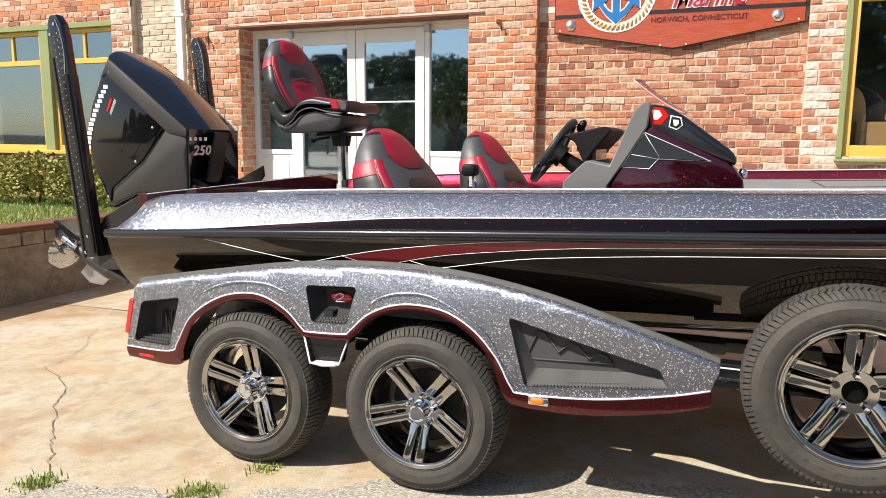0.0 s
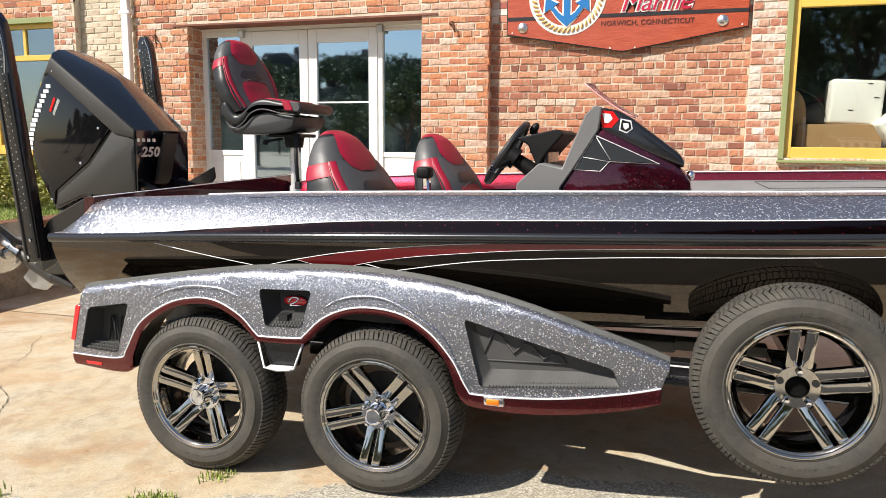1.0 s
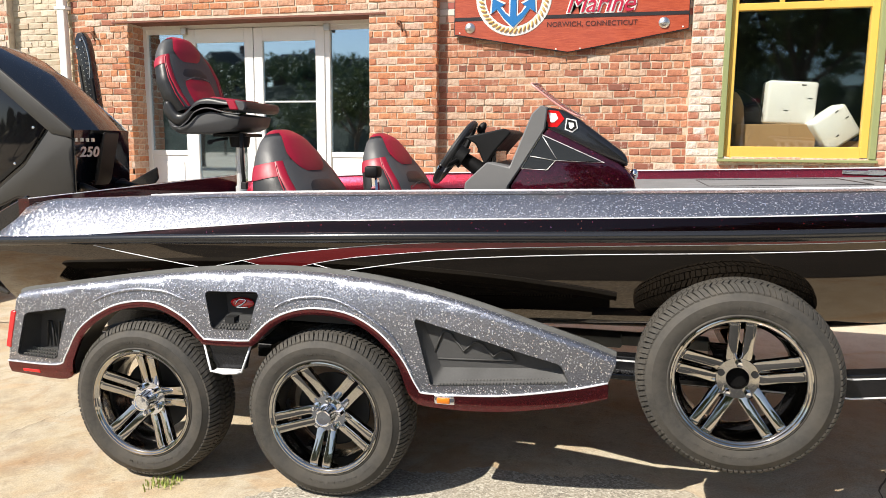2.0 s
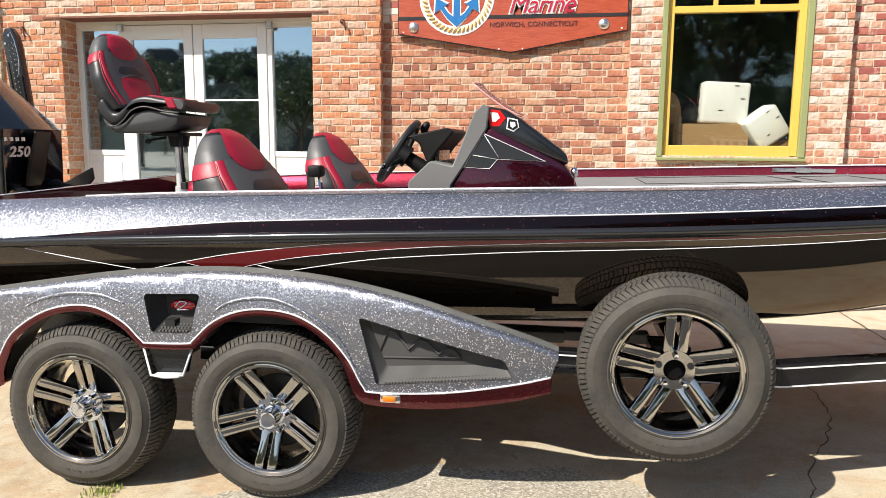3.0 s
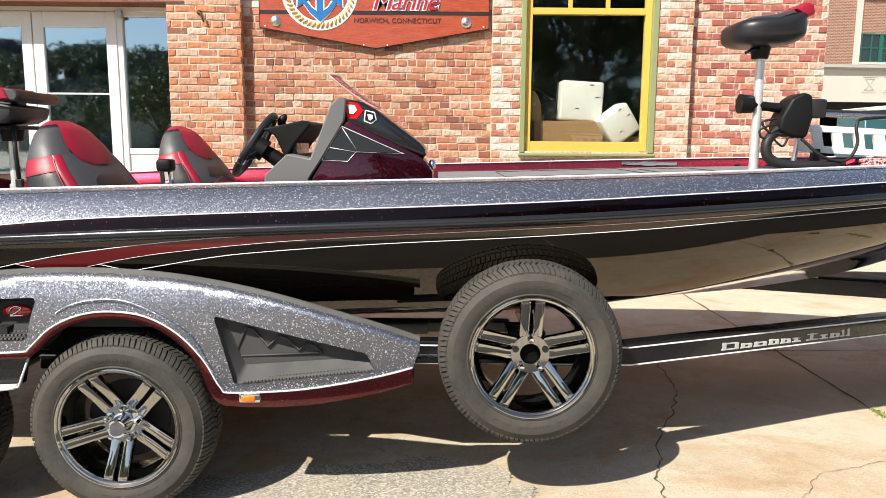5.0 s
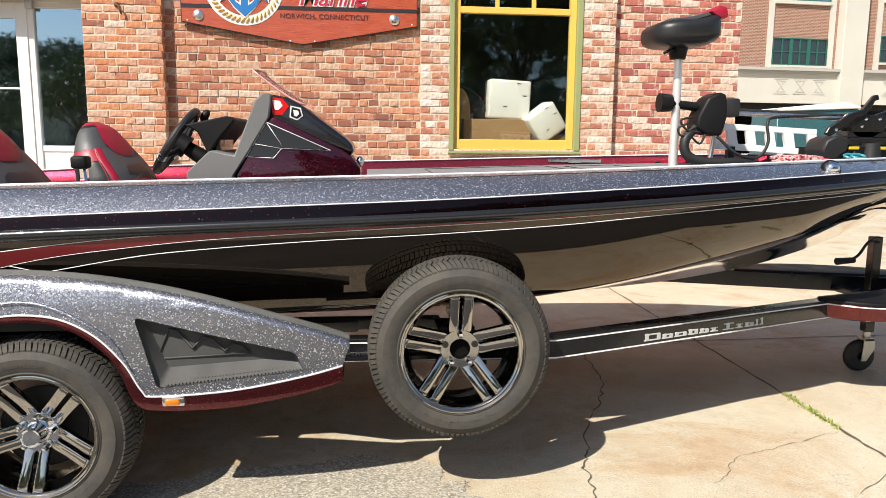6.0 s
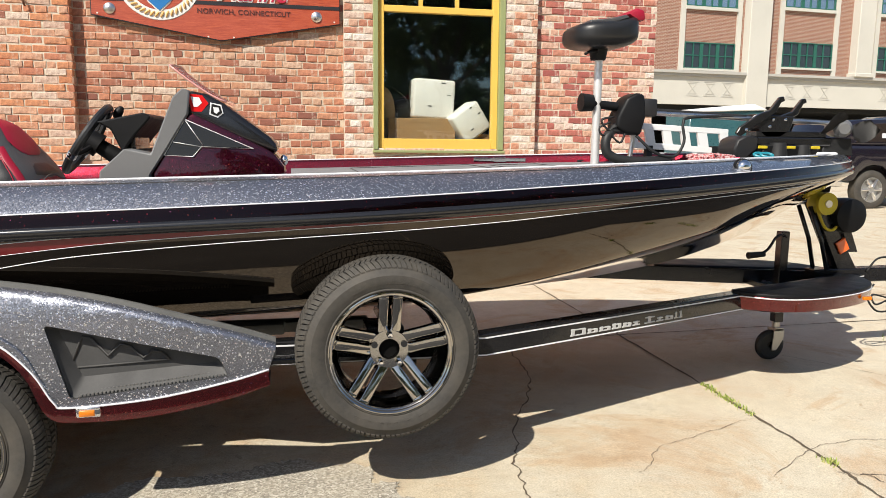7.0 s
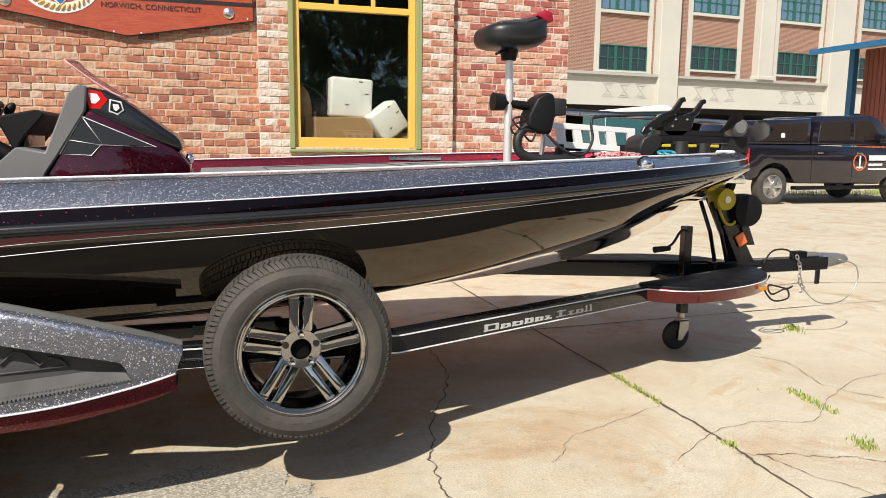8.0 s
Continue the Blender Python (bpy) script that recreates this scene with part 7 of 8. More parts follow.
for w, h, stems in ((0.098, 0.033, 2), (0.07, 0.022, 2), (0.078, 0.022, 2), (0.066, 0.026, 2), (0.064, 0.022, 2), (0.056, 0.022, 1), (0.02, 0.0, 0), (0.078, 0.033, 1), (0.056, 0.022, 1), (0.066, 0.022, 2), (0.03, 0.032, 1), (0.032, 0.034, 1)):
    if h:
        own = B()
        thick = min(0.02, w * 0.36)
        for i in range(stems):
            a = 0.006 + (w - 0.012 - thick) * (i if stems == 2 else 0.35)
            box(own, a, a + thick, -0.003, 0.004, 0.003, h - 0.004 * i, 0.001)
        box(own, 0.0, w - 0.006, -0.0026, 0.004, 0, 0.006, 0.001)
        box(own, 0.004, w - 0.01, -0.0026, 0.004, h - 0.008, h - 0.002, 0.001)
        p = Vector((0.9, 2.72, 0.515)) + d * at
        bm = join(B(), own, Matrix.Translation(p) @ Matrix.Rotation(math.atan2(d.y, d.x), 4, "Z"))
        part("name_bar", bm, M["rail_letter"], trailer, "pale painted bar")
    at += w + 0.002

for x in (-2.3, -1.45, -0.5, 0.6):
    w = 0.92 if x < 0.9 else 0.68
    bm = B()
    box(bm, x - 0.035, x + 0.035, CL - w, CL + w, 0.44, 0.50, 0.004)
    part("crossmember", bm, M["black_paint"], trailer)
for x, z in ((-1.03, 0.338), (-1.815, 0.325)):
    bm = B()
    rod(bm, (x, 2.62, z), (x, 2 * CL - 2.62, z), 0.03)
    part("axle", bm, M["black_paint"], trailer)
for y, x1, z in ((CL - 0.55, 0.1, 0.555), (CL + 0.55, 0.1, 0.555), (CL - 0.3, 0.5, 0.5), (CL + 0.3, 0.5, 0.5)):
    bm = B()
    box(bm, -2.3, x1, y - 0.05, y + 0.05, z - 0.05, z, 0.012, 2)
    part("bunk", bm, M["carpet_trim"], trailer, "carpeted bunk board")
    for x in (-2.0, -0.6, 0.0):
        bm = B()
        box(bm, x - 0.03, x + 0.03, y - 0.02, y + 0.02, 0.45, z - 0.04)
        part("bunk_bracket", bm, M["black_paint"], trailer)

# ---- fenders ----
Q_LINE = [(-2.494, 0.443), (-2.238, 0.447), (-2.184, 0.495), (-2.103, 0.62), (-1.962, 0.713), (-1.829, 0.748), (-1.716, 0.742), (-1.606, 0.69), (-1.535, 0.622), (-1.505, 0.612), (-1.345, 0.618), (-1.318, 0.632),
          (-1.239, 0.705), (-1.14, 0.751), (-1.032, 0.766), (-0.904, 0.75), (-0.79, 0.689), (-0.699, 0.59), (-0.643, 0.488), (-0.599, 0.467), (-0.34, 0.481), (-0.09, 0.521), (0.05, 0.553)]
P_LINE = [(-2.492, 0.39), (-2.2, 0.383), (-2.155, 0.47), (-2.08, 0.602), (-1.95, 0.69), (-1.829, 0.722), (-1.725, 0.718), (-1.62, 0.668), (-1.545, 0.598), (-1.51, 0.588), (-1.34, 0.594), (-1.302, 0.61),
          (-1.225, 0.682), (-1.135, 0.727), (-1.035, 0.741), (-0.918, 0.727), (-0.812, 0.672), (-0.725, 0.578), (-0.668, 0.44), (-0.58, 0.411), (-0.34, 0.416), (-0.09, 0.456), (0.052, 0.494)]
T_LINE = [(-2.425, 0.70), (-2.40, 0.732), (-2.22, 0.764), (-1.9, 0.815), (-1.63, 0.852), (-1.35, 0.874), (-1.12, 0.878), (-0.88, 0.866), (-0.66, 0.836), (-0.45, 0.792), (-0.25, 0.735), (-0.05, 0.672), (0.075, 0.625)]
FY = 2.475


def flat(points, n=5):
    return [(p.x, p.z) for p in smooth_line([(x, 0, z) for x, z in points], n)]


def skin(bm, outline, holes, y):
    """A flat sheet with holes, filled with triangles."""
    edges = []
    for loop in [outline] + holes:
        vs = [bm.verts.new((x, y, z)) for x, z in loop]
        edges += [bm.edges.new((vs[i], vs[(i + 1) % len(vs)])) for i in range(len(vs))]
    bmesh.ops.triangle_fill(bm, use_beauty=True, use_dissolve=False, edges=edges)
    return bm


def rounded(poly, r, n=4):
    """A polygon with rounded corners."""
    out = []
    for i, p in enumerate(poly):
        p, a, b = Vector(p), Vector(poly[i - 1]), Vector(poly[(i + 1) % len(poly)])
        u, v = (a - p).normalized() * r, (b - p).normalized() * r
        for k in range(n + 1):
            t = k / n
            out.append(tuple((p + u) * (1 - t) ** 2 + p * 2 * t * (1 - t) + (p + v) * t * t))
    return out


POCKETS = [
    # outline, back outline, depth
    ([(-2.379, 0.664), (-2.438, 0.476), (-2.236, 0.471), (-2.166, 0.700)], [(-2.36, 0.645), (-2.38, 0.50), (-2.25, 0.50), (-2.20, 0.675)], 0.07),
    ([(-1.521, 0.805), (-1.492, 0.655), (-1.329, 0.660), (-1.289, 0.813)], [(-1.47, 0.785), (-1.46, 0.70), (-1.335, 0.70), (-1.31, 0.79)], 0.075),
    ([(-0.659, 0.753), (-0.592, 0.497), (-0.085, 0.543), (-0.118, 0.612)], [(-0.63, 0.73), (-0.56, 0.56), (-0.12, 0.585), (-0.135, 0.605)], 0.045),
]


def bulge(bm):
    """The outer face leans in towards its top and foot and turns in at the front."""
    for v in bm.verts:
        x, z = v.co.x, v.co.z
        v.co.y += 0.9 * max(0.0, z - 0.70) ** 2 + 0.6 * max(0.0, 0.56 - z) ** 2 + 0.13 * max(0.0, x + 0.5) ** 2 + 0.1 * max(0.0, -2.2 - x) ** 2
    return bm


def fender(far):
    bm = B()
    q, p, t = flat(Q_LINE), flat(P_LINE), flat(T_LINE)
    holes = [rounded(h, 0.018) for h, _, _ in POCKETS]
    skin(bm, q + t[::-1], holes, FY)
    # the outer face rounds over into the top
    tops = []
    for off, dz in ((0.0, 0.0), (0.012, 0.014), (0.03, 0.02)):
        tops.append([Vector((x, FY + off, z + dz)) for x, z in t])
    loft(bm, tops, closed=False)
    for loop, back, depth in POCKETS:
        a, b = rounded(loop, 0.018), rounded(back, 0.012)
        loft(bm, [[Vector((x, FY, z)) for x, z in a], [Vector((x, FY + 0.008, z)) for x, z in a]])
    bmesh.ops.remove_doubles(bm, verts=bm.verts, dist=1e-5)
    for i in range(15):
        bmesh.ops.bisect_plane(bm, geom=bm.verts[:] + bm.edges[:] + bm.faces[:], plane_co=(0, 0, 0.451 + 0.03 * i), plane_no=(0, 0, 1))
    for i in range(9):
        bmesh.ops.bisect_plane(bm, geom=bm.verts[:] + bm.edges[:] + bm.faces[:], plane_co=(-0.47 + 0.06 * i, 0, 0), plane_no=(1, 0, 0))
    bulge(bm)
    bmesh.ops.recalc_face_normals(bm, faces=bm.faces)
    if far:
        bmesh.ops.transform(bm, matrix=Matrix.Translation((0, 2 * CL, 0)) @ Matrix.Diagonal((1, -1, 1, 1)), verts=bm.verts)
        bmesh.ops.reverse_faces(bm, faces=bm.faces)
    body = part("fender", bm, M["flake_grey"], trailer, "charcoal metal-flake tandem fender", 45)

    def sub(name, own, m, label="", smooth=40):
        bulge(own)
        if far:
            bmesh.ops.transform(own, matrix=Matrix.Translation((0, 2 * CL, 0)) @ Matrix.Diagonal((1, -1, 1, 1)), verts=own.verts)
            bmesh.ops.reverse_faces(own, faces=own.faces)
        return part(name, own, m, body, label, smooth)

    own = B()
    loft(own, [[Vector((x, FY + 0.025, z + 0.016)) for x, z in t], [Vector((x, FY + 0.027, z + 0.034)) for x, z in t], [Vector((x, FY + 0.05, z + 0.032)) for x, z in t], [Vector((x, FY + 0.055, z - 0.05)) for x, z in t]], closed=False)
    bmesh.ops.recalc_face_normals(own, faces=own.faces)
    sub("carpet_trim", own, M["carpet_trim"], "grey carpet strip along the top")
    own = B()
    loft(own, [[Vector((x, FY - 0.004, z)) for x, z in q], [Vector((x, FY - 0.006, (z + pz) / 2)) for (x, z), (px, pz) in zip(q, p)], [Vector((px, FY - 0.001, pz)) for px, pz in p], [Vector((px, FY + 0.014, pz + 0.002)) for px, pz in p]], closed=False)
    bmesh.ops.recalc_face_normals(own, faces=own.faces)
    sub("lower_lip", own, M["flake_maroon"], "maroon lower lip")
    own = B()
    loft(own, [[Vector((px, FY + 0.012, pz + 0.004)) for px, pz in p], [Vector((px, FY + 0.14, pz + 0.012)) for px, pz in p]], closed=False)
    sub("arch_liner", own, M["rubber_black"], "black liner inside the arches")
    own = B()
    tube(own, [(x, FY - 0.004, z) for x, z in q], 0.0038, 6)
    sub("pinstripe", own, M["stripe_white"], "white pinstripe")
    # rear end plate and the inner wall
    own = B()
    prism(own, [(-2.492, 0.39), (-2.47, 0.39), (-2.40, 0.69), (-2.4, 0.73), (-2.425, 0.70)], "y", FY + 0.004, FY + 0.14)
    sub("rear_panel", own, M["flake_grey"])
    own = B()
    prism(own, [(-2.2, 0.69), (-2.2, 0.73), (-1.63, 0.81), (-1.12, 0.83), (-0.66, 0.79), (-0.3, 0.69)], "y", FY + 0.078, FY + 0.084)
    sub("inner_panel", own, M["rubber_black"])
    for x, w in ((-2.13, 0.02), (-1.43, 0.02), (-0.7, 0.02)):
        own = B()
        box(own, x - w, x + w, FY + 0.03, FY + 0.08, 0.62, 0.7)
        sub("stay", own, M["rubber_black"])
    for n, (loop, back, depth) in enumerate(POCKETS):
        own = B()
        a, b = rounded(loop, 0.018), rounded(back, 0.012)
        own_rings = [[Vector((x, FY - 0.003, z)) for x, z in a], [Vector((x, FY + 0.01, z)) for x, z in a], [Vector((x, FY + depth, z)) for x, z in b]]
        loft(own, own_rings)
        own.faces.new([own.verts.new(v) for v in own_rings[-1]])
        bmesh.ops.recalc_face_normals(own, faces=own.faces)
        pocket = sub("pocket", own, M["pocket_grey"] if n == 2 else M["pocket_black"], "black moulded recess")
        lo = loop[1], loop[2]
        own = B()
        x0, x1, z0 = lo[0][0] + 0.03, lo[1][0] - 0.02, max(lo[0][1], lo[1][1]) + 0.012
        count = max(5, int((x1 - x0) / 0.012))
        for i in range(count):
            x = x0 + (x1 - x0) * i / (count - 1)
            zz = lo[0][1] + (lo[1][1] - lo[0][1]) * (x - lo[0][0]) / (lo[1][0] - lo[0][0])
            for j in range(3):
                box(own, x - 0.0035, x + 0.0035, FY + 0.006 + j * 0.018, FY + 0.018 + j * 0.018, zz + 0.001 + j * 0.008, zz + 0.007 + j * 0.009)
        sub("step_tread", own, M["dusty_plastic"], "ribbed step surface", 0)
        if n == 2:
            own = B()
            zig = [(-0.598, 0.592), (-0.556, 0.70), (-0.528, 0.694), (-0.478, 0.628), (-0.438, 0.668), (-0.408, 0.66), (-0.366, 0.615), (-0.338, 0.64), (-0.306, 0.632), (-0.282, 0.604)]
            tube(own, [(x, FY + 0.044, z) for x, z in zig], 0.0045, 6)
            tube(own, [(x, FY + 0.044, z) for x, z in (zig[0], zig[-1])], 0.0035, 6)
            sub("rib", own, M["pocket_grey"])
        if n == 0:
            own = B()
            for x in (-2.33, -2.27):
                tube(own, [(x, FY + 0.06, 0.51), (x + 0.012, FY + 0.06, 0.62), (x + 0.03, FY + 0.06, 0.62), (x + 0.04, FY + 0.06, 0.51)], 0.005, 6)
            sub("rib", own, M["pocket_black"])
        if n == 1:
            own = B()
            blob(own, (-1.392, FY + 0.066, 0.752), (0.052, 0.008, 0.022), 18)
            sub("emblem", own, M["red_lens"], "red oval emblem")
            own = B()
            tube(own, smooth_line([(-1.42, FY + 0.056, 0.745), (-1.40, FY + 0.056, 0.768), (-1.372, FY + 0.056, 0.765), (-1.39, FY + 0.056, 0.747), (-1.415, FY + 0.056, 0.735), (-1.362, FY + 0.056, 0.738)], 4), 0.003, 6)
            sub("emblem_stroke", own, M["chrome"], "chrome stroke of the emblem")
    for arc in ([(-2.05, 0.725), (-1.96, 0.768), (-1.856, 0.793), (-1.76, 0.797), (-1.686, 0.79), (-1.6, 0.762)], [(-1.235, 0.745), (-1.18, 0.78), (-1.1, 0.803), (-0.982, 0.804), (-0.86, 0.757), (-0.739, 0.672), (-0.68, 0.568), (-0.655, 0.53)]):
        line = smooth_line([(x, FY - 0.001, z) for x, z in arc], 6)
        n = len(line)
        own = B()
        tube(own, line, 0.006, 6, radii=[0.0015 + 0.006 * math.sin(math.pi * i / (n - 1)) ** 0.6 for i in range(n)])
        sub("arch_ridge", own, M["flake_grey"], "raised arc over the wheel", 80)
    own = B()
    prism(own, [(-2.455, 0.668), (-2.497, 0.505), (-2.468, 0.503), (-2.425, 0.668)], "y", FY - 0.004, FY + 0.06, 0.004)
    sub("tail_light", own, M["red_lens"], "red tail light")
    own = B()
    box(own, -0.577, -0.499, FY - 0.016, FY - 0.004, 0.432, 0.468, 0.006, 2)
    lamp = sub("marker_base", own, M["chrome"], "chrome marker lamp bezel")
    own = B()
    box(own, -0.566, -0.515, FY - 0.026, FY - 0.012, 0.438, 0.461, 0.006, 2)
    sub("marker_lens", own, M["amber"], "amber marker lens")
    own = B()
    box(own, -2.42, -2.33, FY - 0.008, FY, 0.40, 0.415, 0.002)
    sub("reflector", own, M["red_lens"], "small red reflector")


fender(False)
fender(True)
# folding step between the wheels
bm = B()
tube(bm, [(-1.545, 2.50, 0.592), (-1.50, 2.47, 0.482), (-1.365, 2.47, 0.488), (-1.335, 2.50, 0.597)], 0.005, 6)
part("step_frame", bm, M["stripe_white"], trailer, "pale step frame")
bm = B()
prism(bm, [(-1.49, 0.478), (-1.44, 0.472), (-1.375, 0.48), (-1.375, 0.492), (-1.49, 0.488)], "y", 2.462, 2.5, 0.004)
part("step_plate", bm, M["stripe_white"], trailer, "small pale step plate")
bm = B()
prism(bm, [(-1.53, 0.592), (-1.495, 0.485), (-1.37, 0.49), (-1.345, 0.597)], "y", 2.505, 2.53)
part("step_back", bm, M["black_paint"], trailer, "black step bracket")
bm = B()
box(bm, -0.02, 0.42, 2.62, 2.68, 0.535, 0.555, 0.003)
part("spare_arm", bm, M["black_paint"], trailer)

# ---- tongue, winch post, jack, coupler ----
bm = B()
box(bm, 3.2, 4.1, CL - 0.045, CL + 0.045, 0.535, 0.62, 0.006)
part("tongue", bm, M["black_paint"], trailer, "black tongue tube")
bm = B()
prism(bm, [(4.06, 0.55), (4.14, 0.55), (4.26, 0.575), (4.28, 0.60), (4.24, 0.632), (4.1, 0.64), (4.06, 0.63)], "y", CL - 0.038, CL + 0.038, 0.008, 2)
box(bm, 3.93, 4.04, CL - 0.03, CL + 0.03, 0.62, 0.65, 0.008)
part("coupler", bm, M["galvanised"], trailer, "dull galvanised ball coupler")
bm = B()
for i in range(6):
    box(bm, 3.84 + i * 0.016, 3.85 + i * 0.016, CL - 0.03, CL + 0.03, 0.62, 0.66)
part("hitch_knob", bm, M["black_plastic"], trailer, "black ribbed hitch knob", 0)


def step_wing(far):
    edge = smooth_line([(2.40, 3.32, 0), (2.55, 3.19, 0), (2.74, 3.155, 0), (3.0, 3.21, 0), (3.22, 3.31, 0), (3.35, 3.43, 0), (3.42, 3.6, 0)], 5)
    back = [(3.42, 3.66), (2.42, 3.36)]
    poly = [(p.x, ymir(p.y, far)) for p in edge] + [(x, ymir(y, far)) for x, y in back]
    bm = B()
    prism(bm, poly, "z", 0.575, 0.598, 0.008, 2)
    ob = part("tongue_step", bm, M["black_plastic"], trailer, "black textured step at the tongue")
    bm = B()
    s = 1 if not far else -1
    loft(bm, [[Vector((p.x, ymir(p.y + 0.004, far), 0.58)) for p in edge], [Vector((p.x, ymir(p.y - 0.004, far), 0.57)) for p in edge], [Vector((p.x, ymir(p.y + 0.012, far), 0.505)) for p in edge], [Vector((p.x, ymir(p.y + 0.05, far), 0.495)) for p in edge]], closed=False, flip=far)
    bmesh.ops.recalc_face_normals(bm, faces=bm.faces)
    part("skirt", bm, M["flake_maroon"], ob, "maroon skirt")
    bm = B()
    tube(bm, [(p.x, ymir(p.y - 0.003, far), 0.573) for p in edge], 0.0035, 6)
    part("pinstripe", bm, M["stripe_white"], ob, "white pinstripe")
    bm = B()
    box(bm, 3.16, 3.21, ymir(3.265, far) - 0.006, ymir(3.265, far) + 0.012, 0.53, 0.55, 0.003)
    part("reflector", bm, M["amber"], ob, "amber reflector")


step_wing(False)
step_wing(True)
post = thing("winch_post", "black winch post with yellow bow roller", "winch post")
bm = B()
prism(bm, [(3.36, 0.615), (3.5, 0.615), (3.24, 1.02), (3.15, 1.02)], "y", CL - 0.04, CL + 0.04, 0.006)
part("upright", bm, M["black_paint"], post)
for s in (-1, 1):
    bm = B()
    tube(bm, [(3.27, CL + s * 0.06, 0.62), (3.22, CL + s * 0.055, 0.8), (3.13, CL + s * 0.05, 1.0)], 0.013, 8)
    part("brace", bm, M["black_paint"], post)
bm = B()
lathe(bm, [(0.02, -0.05), (0.065, -0.05), (0.068, -0.03), (0.03, 0.0), (0.068, 0.03), (0.065, 0.05), (0.02, 0.05)], 24, pose(3.2, CL - 0.06, 1.02))
part("bow_roller", bm, M["yellow_plastic"], post, "yellow rubber bow roller")
bm = B()
lathe(bm, [(0.001, -0.06), (0.022, -0.06), (0.022, 0.06), (0.001, 0.06)], 12, pose(3.2, CL - 0.06, 1.02))
part("roller_bolt", bm, M["steel"], post)
bm = B()
tube(bm, smooth_line([(3.17, CL - 0.05, 1.0), (3.23, CL - 0.06, 0.88), (3.29, CL - 0.058, 0.86), (3.33, CL - 0.055, 0.9)], 5), 0.009, 8)
part("strap", bm, M["yellow_plastic"], post, "yellow winch strap")
bm = B()
lathe(bm, [(0.001, -0.07), (0.06, -0.07), (0.1, -0.055), (0.105, 0.0), (0.1, 0.055), (0.06, 0.07), (0.001, 0.07)], 24, pose(3.39, CL - 0.03, 0.945))
part("winch_drum", bm, M["black_plastic"], post, "black plastic winch cover")
bm = B()
box(bm, 3.34, 3.41, CL - 0.055, CL - 0.042, 0.72, 0.8, 0.004)
bmesh.ops.rotate(bm, verts=bm.verts, cent=(3.375, CL, 0.76), matrix=Matrix.Rotation(radians(-30), 3, "Y"))
part("reflector", bm, M["orange_reflector"], post, "orange reflector")
bm = B()
prism(bm, [(3.5, 0.72), (3.44, 0.72), (3.38, 0.86), (3.42, 0.9)], "y", CL - 0.03, CL + 0.03)
part("winch_arm", bm, M["black_paint"], post)

jack = thing("trailer_jack", "black swivel jack with a small wheel", "jack")
bm = B()
box(bm, 2.975, 3.03, CL - 0.028, CL + 0.028, 0.3, 0.85, 0.004)
part("tube", bm, M["black_paint"], jack)
bm = B()
box(bm, 2.9, 3.24, CL - 0.24, CL + 0.24, 0.50, 0.53, 0.004)
part("mount_plate", bm, M["black_paint"], jack)
bm = B()
tube(bm, smooth_line([(3.0, CL - 0.03, 0.82), (2.95, CL - 0.055, 0.835), (2.91, CL - 0.06, 0.82), (2.87, CL - 0.06, 0.76), (2.83, CL - 0.06, 0.73)], 4), 0.008, 8)
crank = part("crank", bm, M["black_paint"], jack, "black crank handle")
bm = B()
rod(bm, (2.84, CL - 0.06, 0.725), (2.73, CL - 0.07, 0.72), 0.016, 0.02)
part("grip", bm, M["rubber_black"], crank, "rubber grip")
bm = B()
rod(bm, (3.0, CL, 0.36), (3.0, CL, 0.26), 0.022)
prism(bm, [(2.97, 0.26), (3.035, 0.26), (3.035, 0.2), (2.99, 0.13), (2.96, 0.13)], "y", CL - 0.035, CL - 0.028)
prism(bm, [(2.97, 0.26), (3.035, 0.26), (3.035, 0.2), (2.99, 0.13), (2.96, 0.13)], "y", CL + 0.028, CL + 0.035)
box(bm, 2.97, 3.03, CL - 0.035, CL + 0.035, 0.25, 0.265)
part("fork", bm, M["galvanised"], jack, "rusty galvanised fork")
bm = B()
lathe(bm, [(0.02, -0.018), (0.06, -0.016), (0.075, -0.02), (0.09, -0.012), (0.093, 0.0), (0.09, 0.012), (0.075, 0.02), (0.06, 0.016), (0.02, 0.018)], 30, pose(2.965, CL, 0.157))
part("jack_wheel", bm, M["rubber_black"], jack, "small black rubber wheel")


def chain(name, points, link, label):
    """Oval links along a hanging line."""
    ob = thing(name, label, "chain")
    line = smooth_line(points, 6)
    step, carry, n = link * 0.72, 0.0, 0
    for a, b in zip(line, line[1:]):
        seg = (b - a).length
        while carry < seg:
            p = a + (b - a) * (carry / seg)
            ring = [(0.5 * link * math.cos(t) * (1.0), 0, 0.28 * link * math.sin(t)) for t in [i * math.pi / 5 for i in range(10)]]
            bm = B()
            tube(bm, ring, link * 0.11, 5, closed=True)
            m = Matrix.Translation(p) @ (b - a).to_track_quat("X", "Z").to_matrix().to_4x4() @ Matrix.Rotation(radians(90 * (n % 2)), 4, "X")
            bmesh.ops.transform(bm, matrix=m, verts=bm.verts)
            part("link", bm, M["galvanised"], ob, smooth=60)
            carry += step
            n += 1
        carry -= seg


chain("safety_chain", [(3.82, CL - 0.06, 0.63), (3.84, CL - 0.07, 0.56), (3.83, CL - 0.08, 0.47), (3.87, CL - 0.08, 0.43), (3.83, CL - 0.09, 0.40)], 0.035, "galvanised safety chain hanging from the tongue")
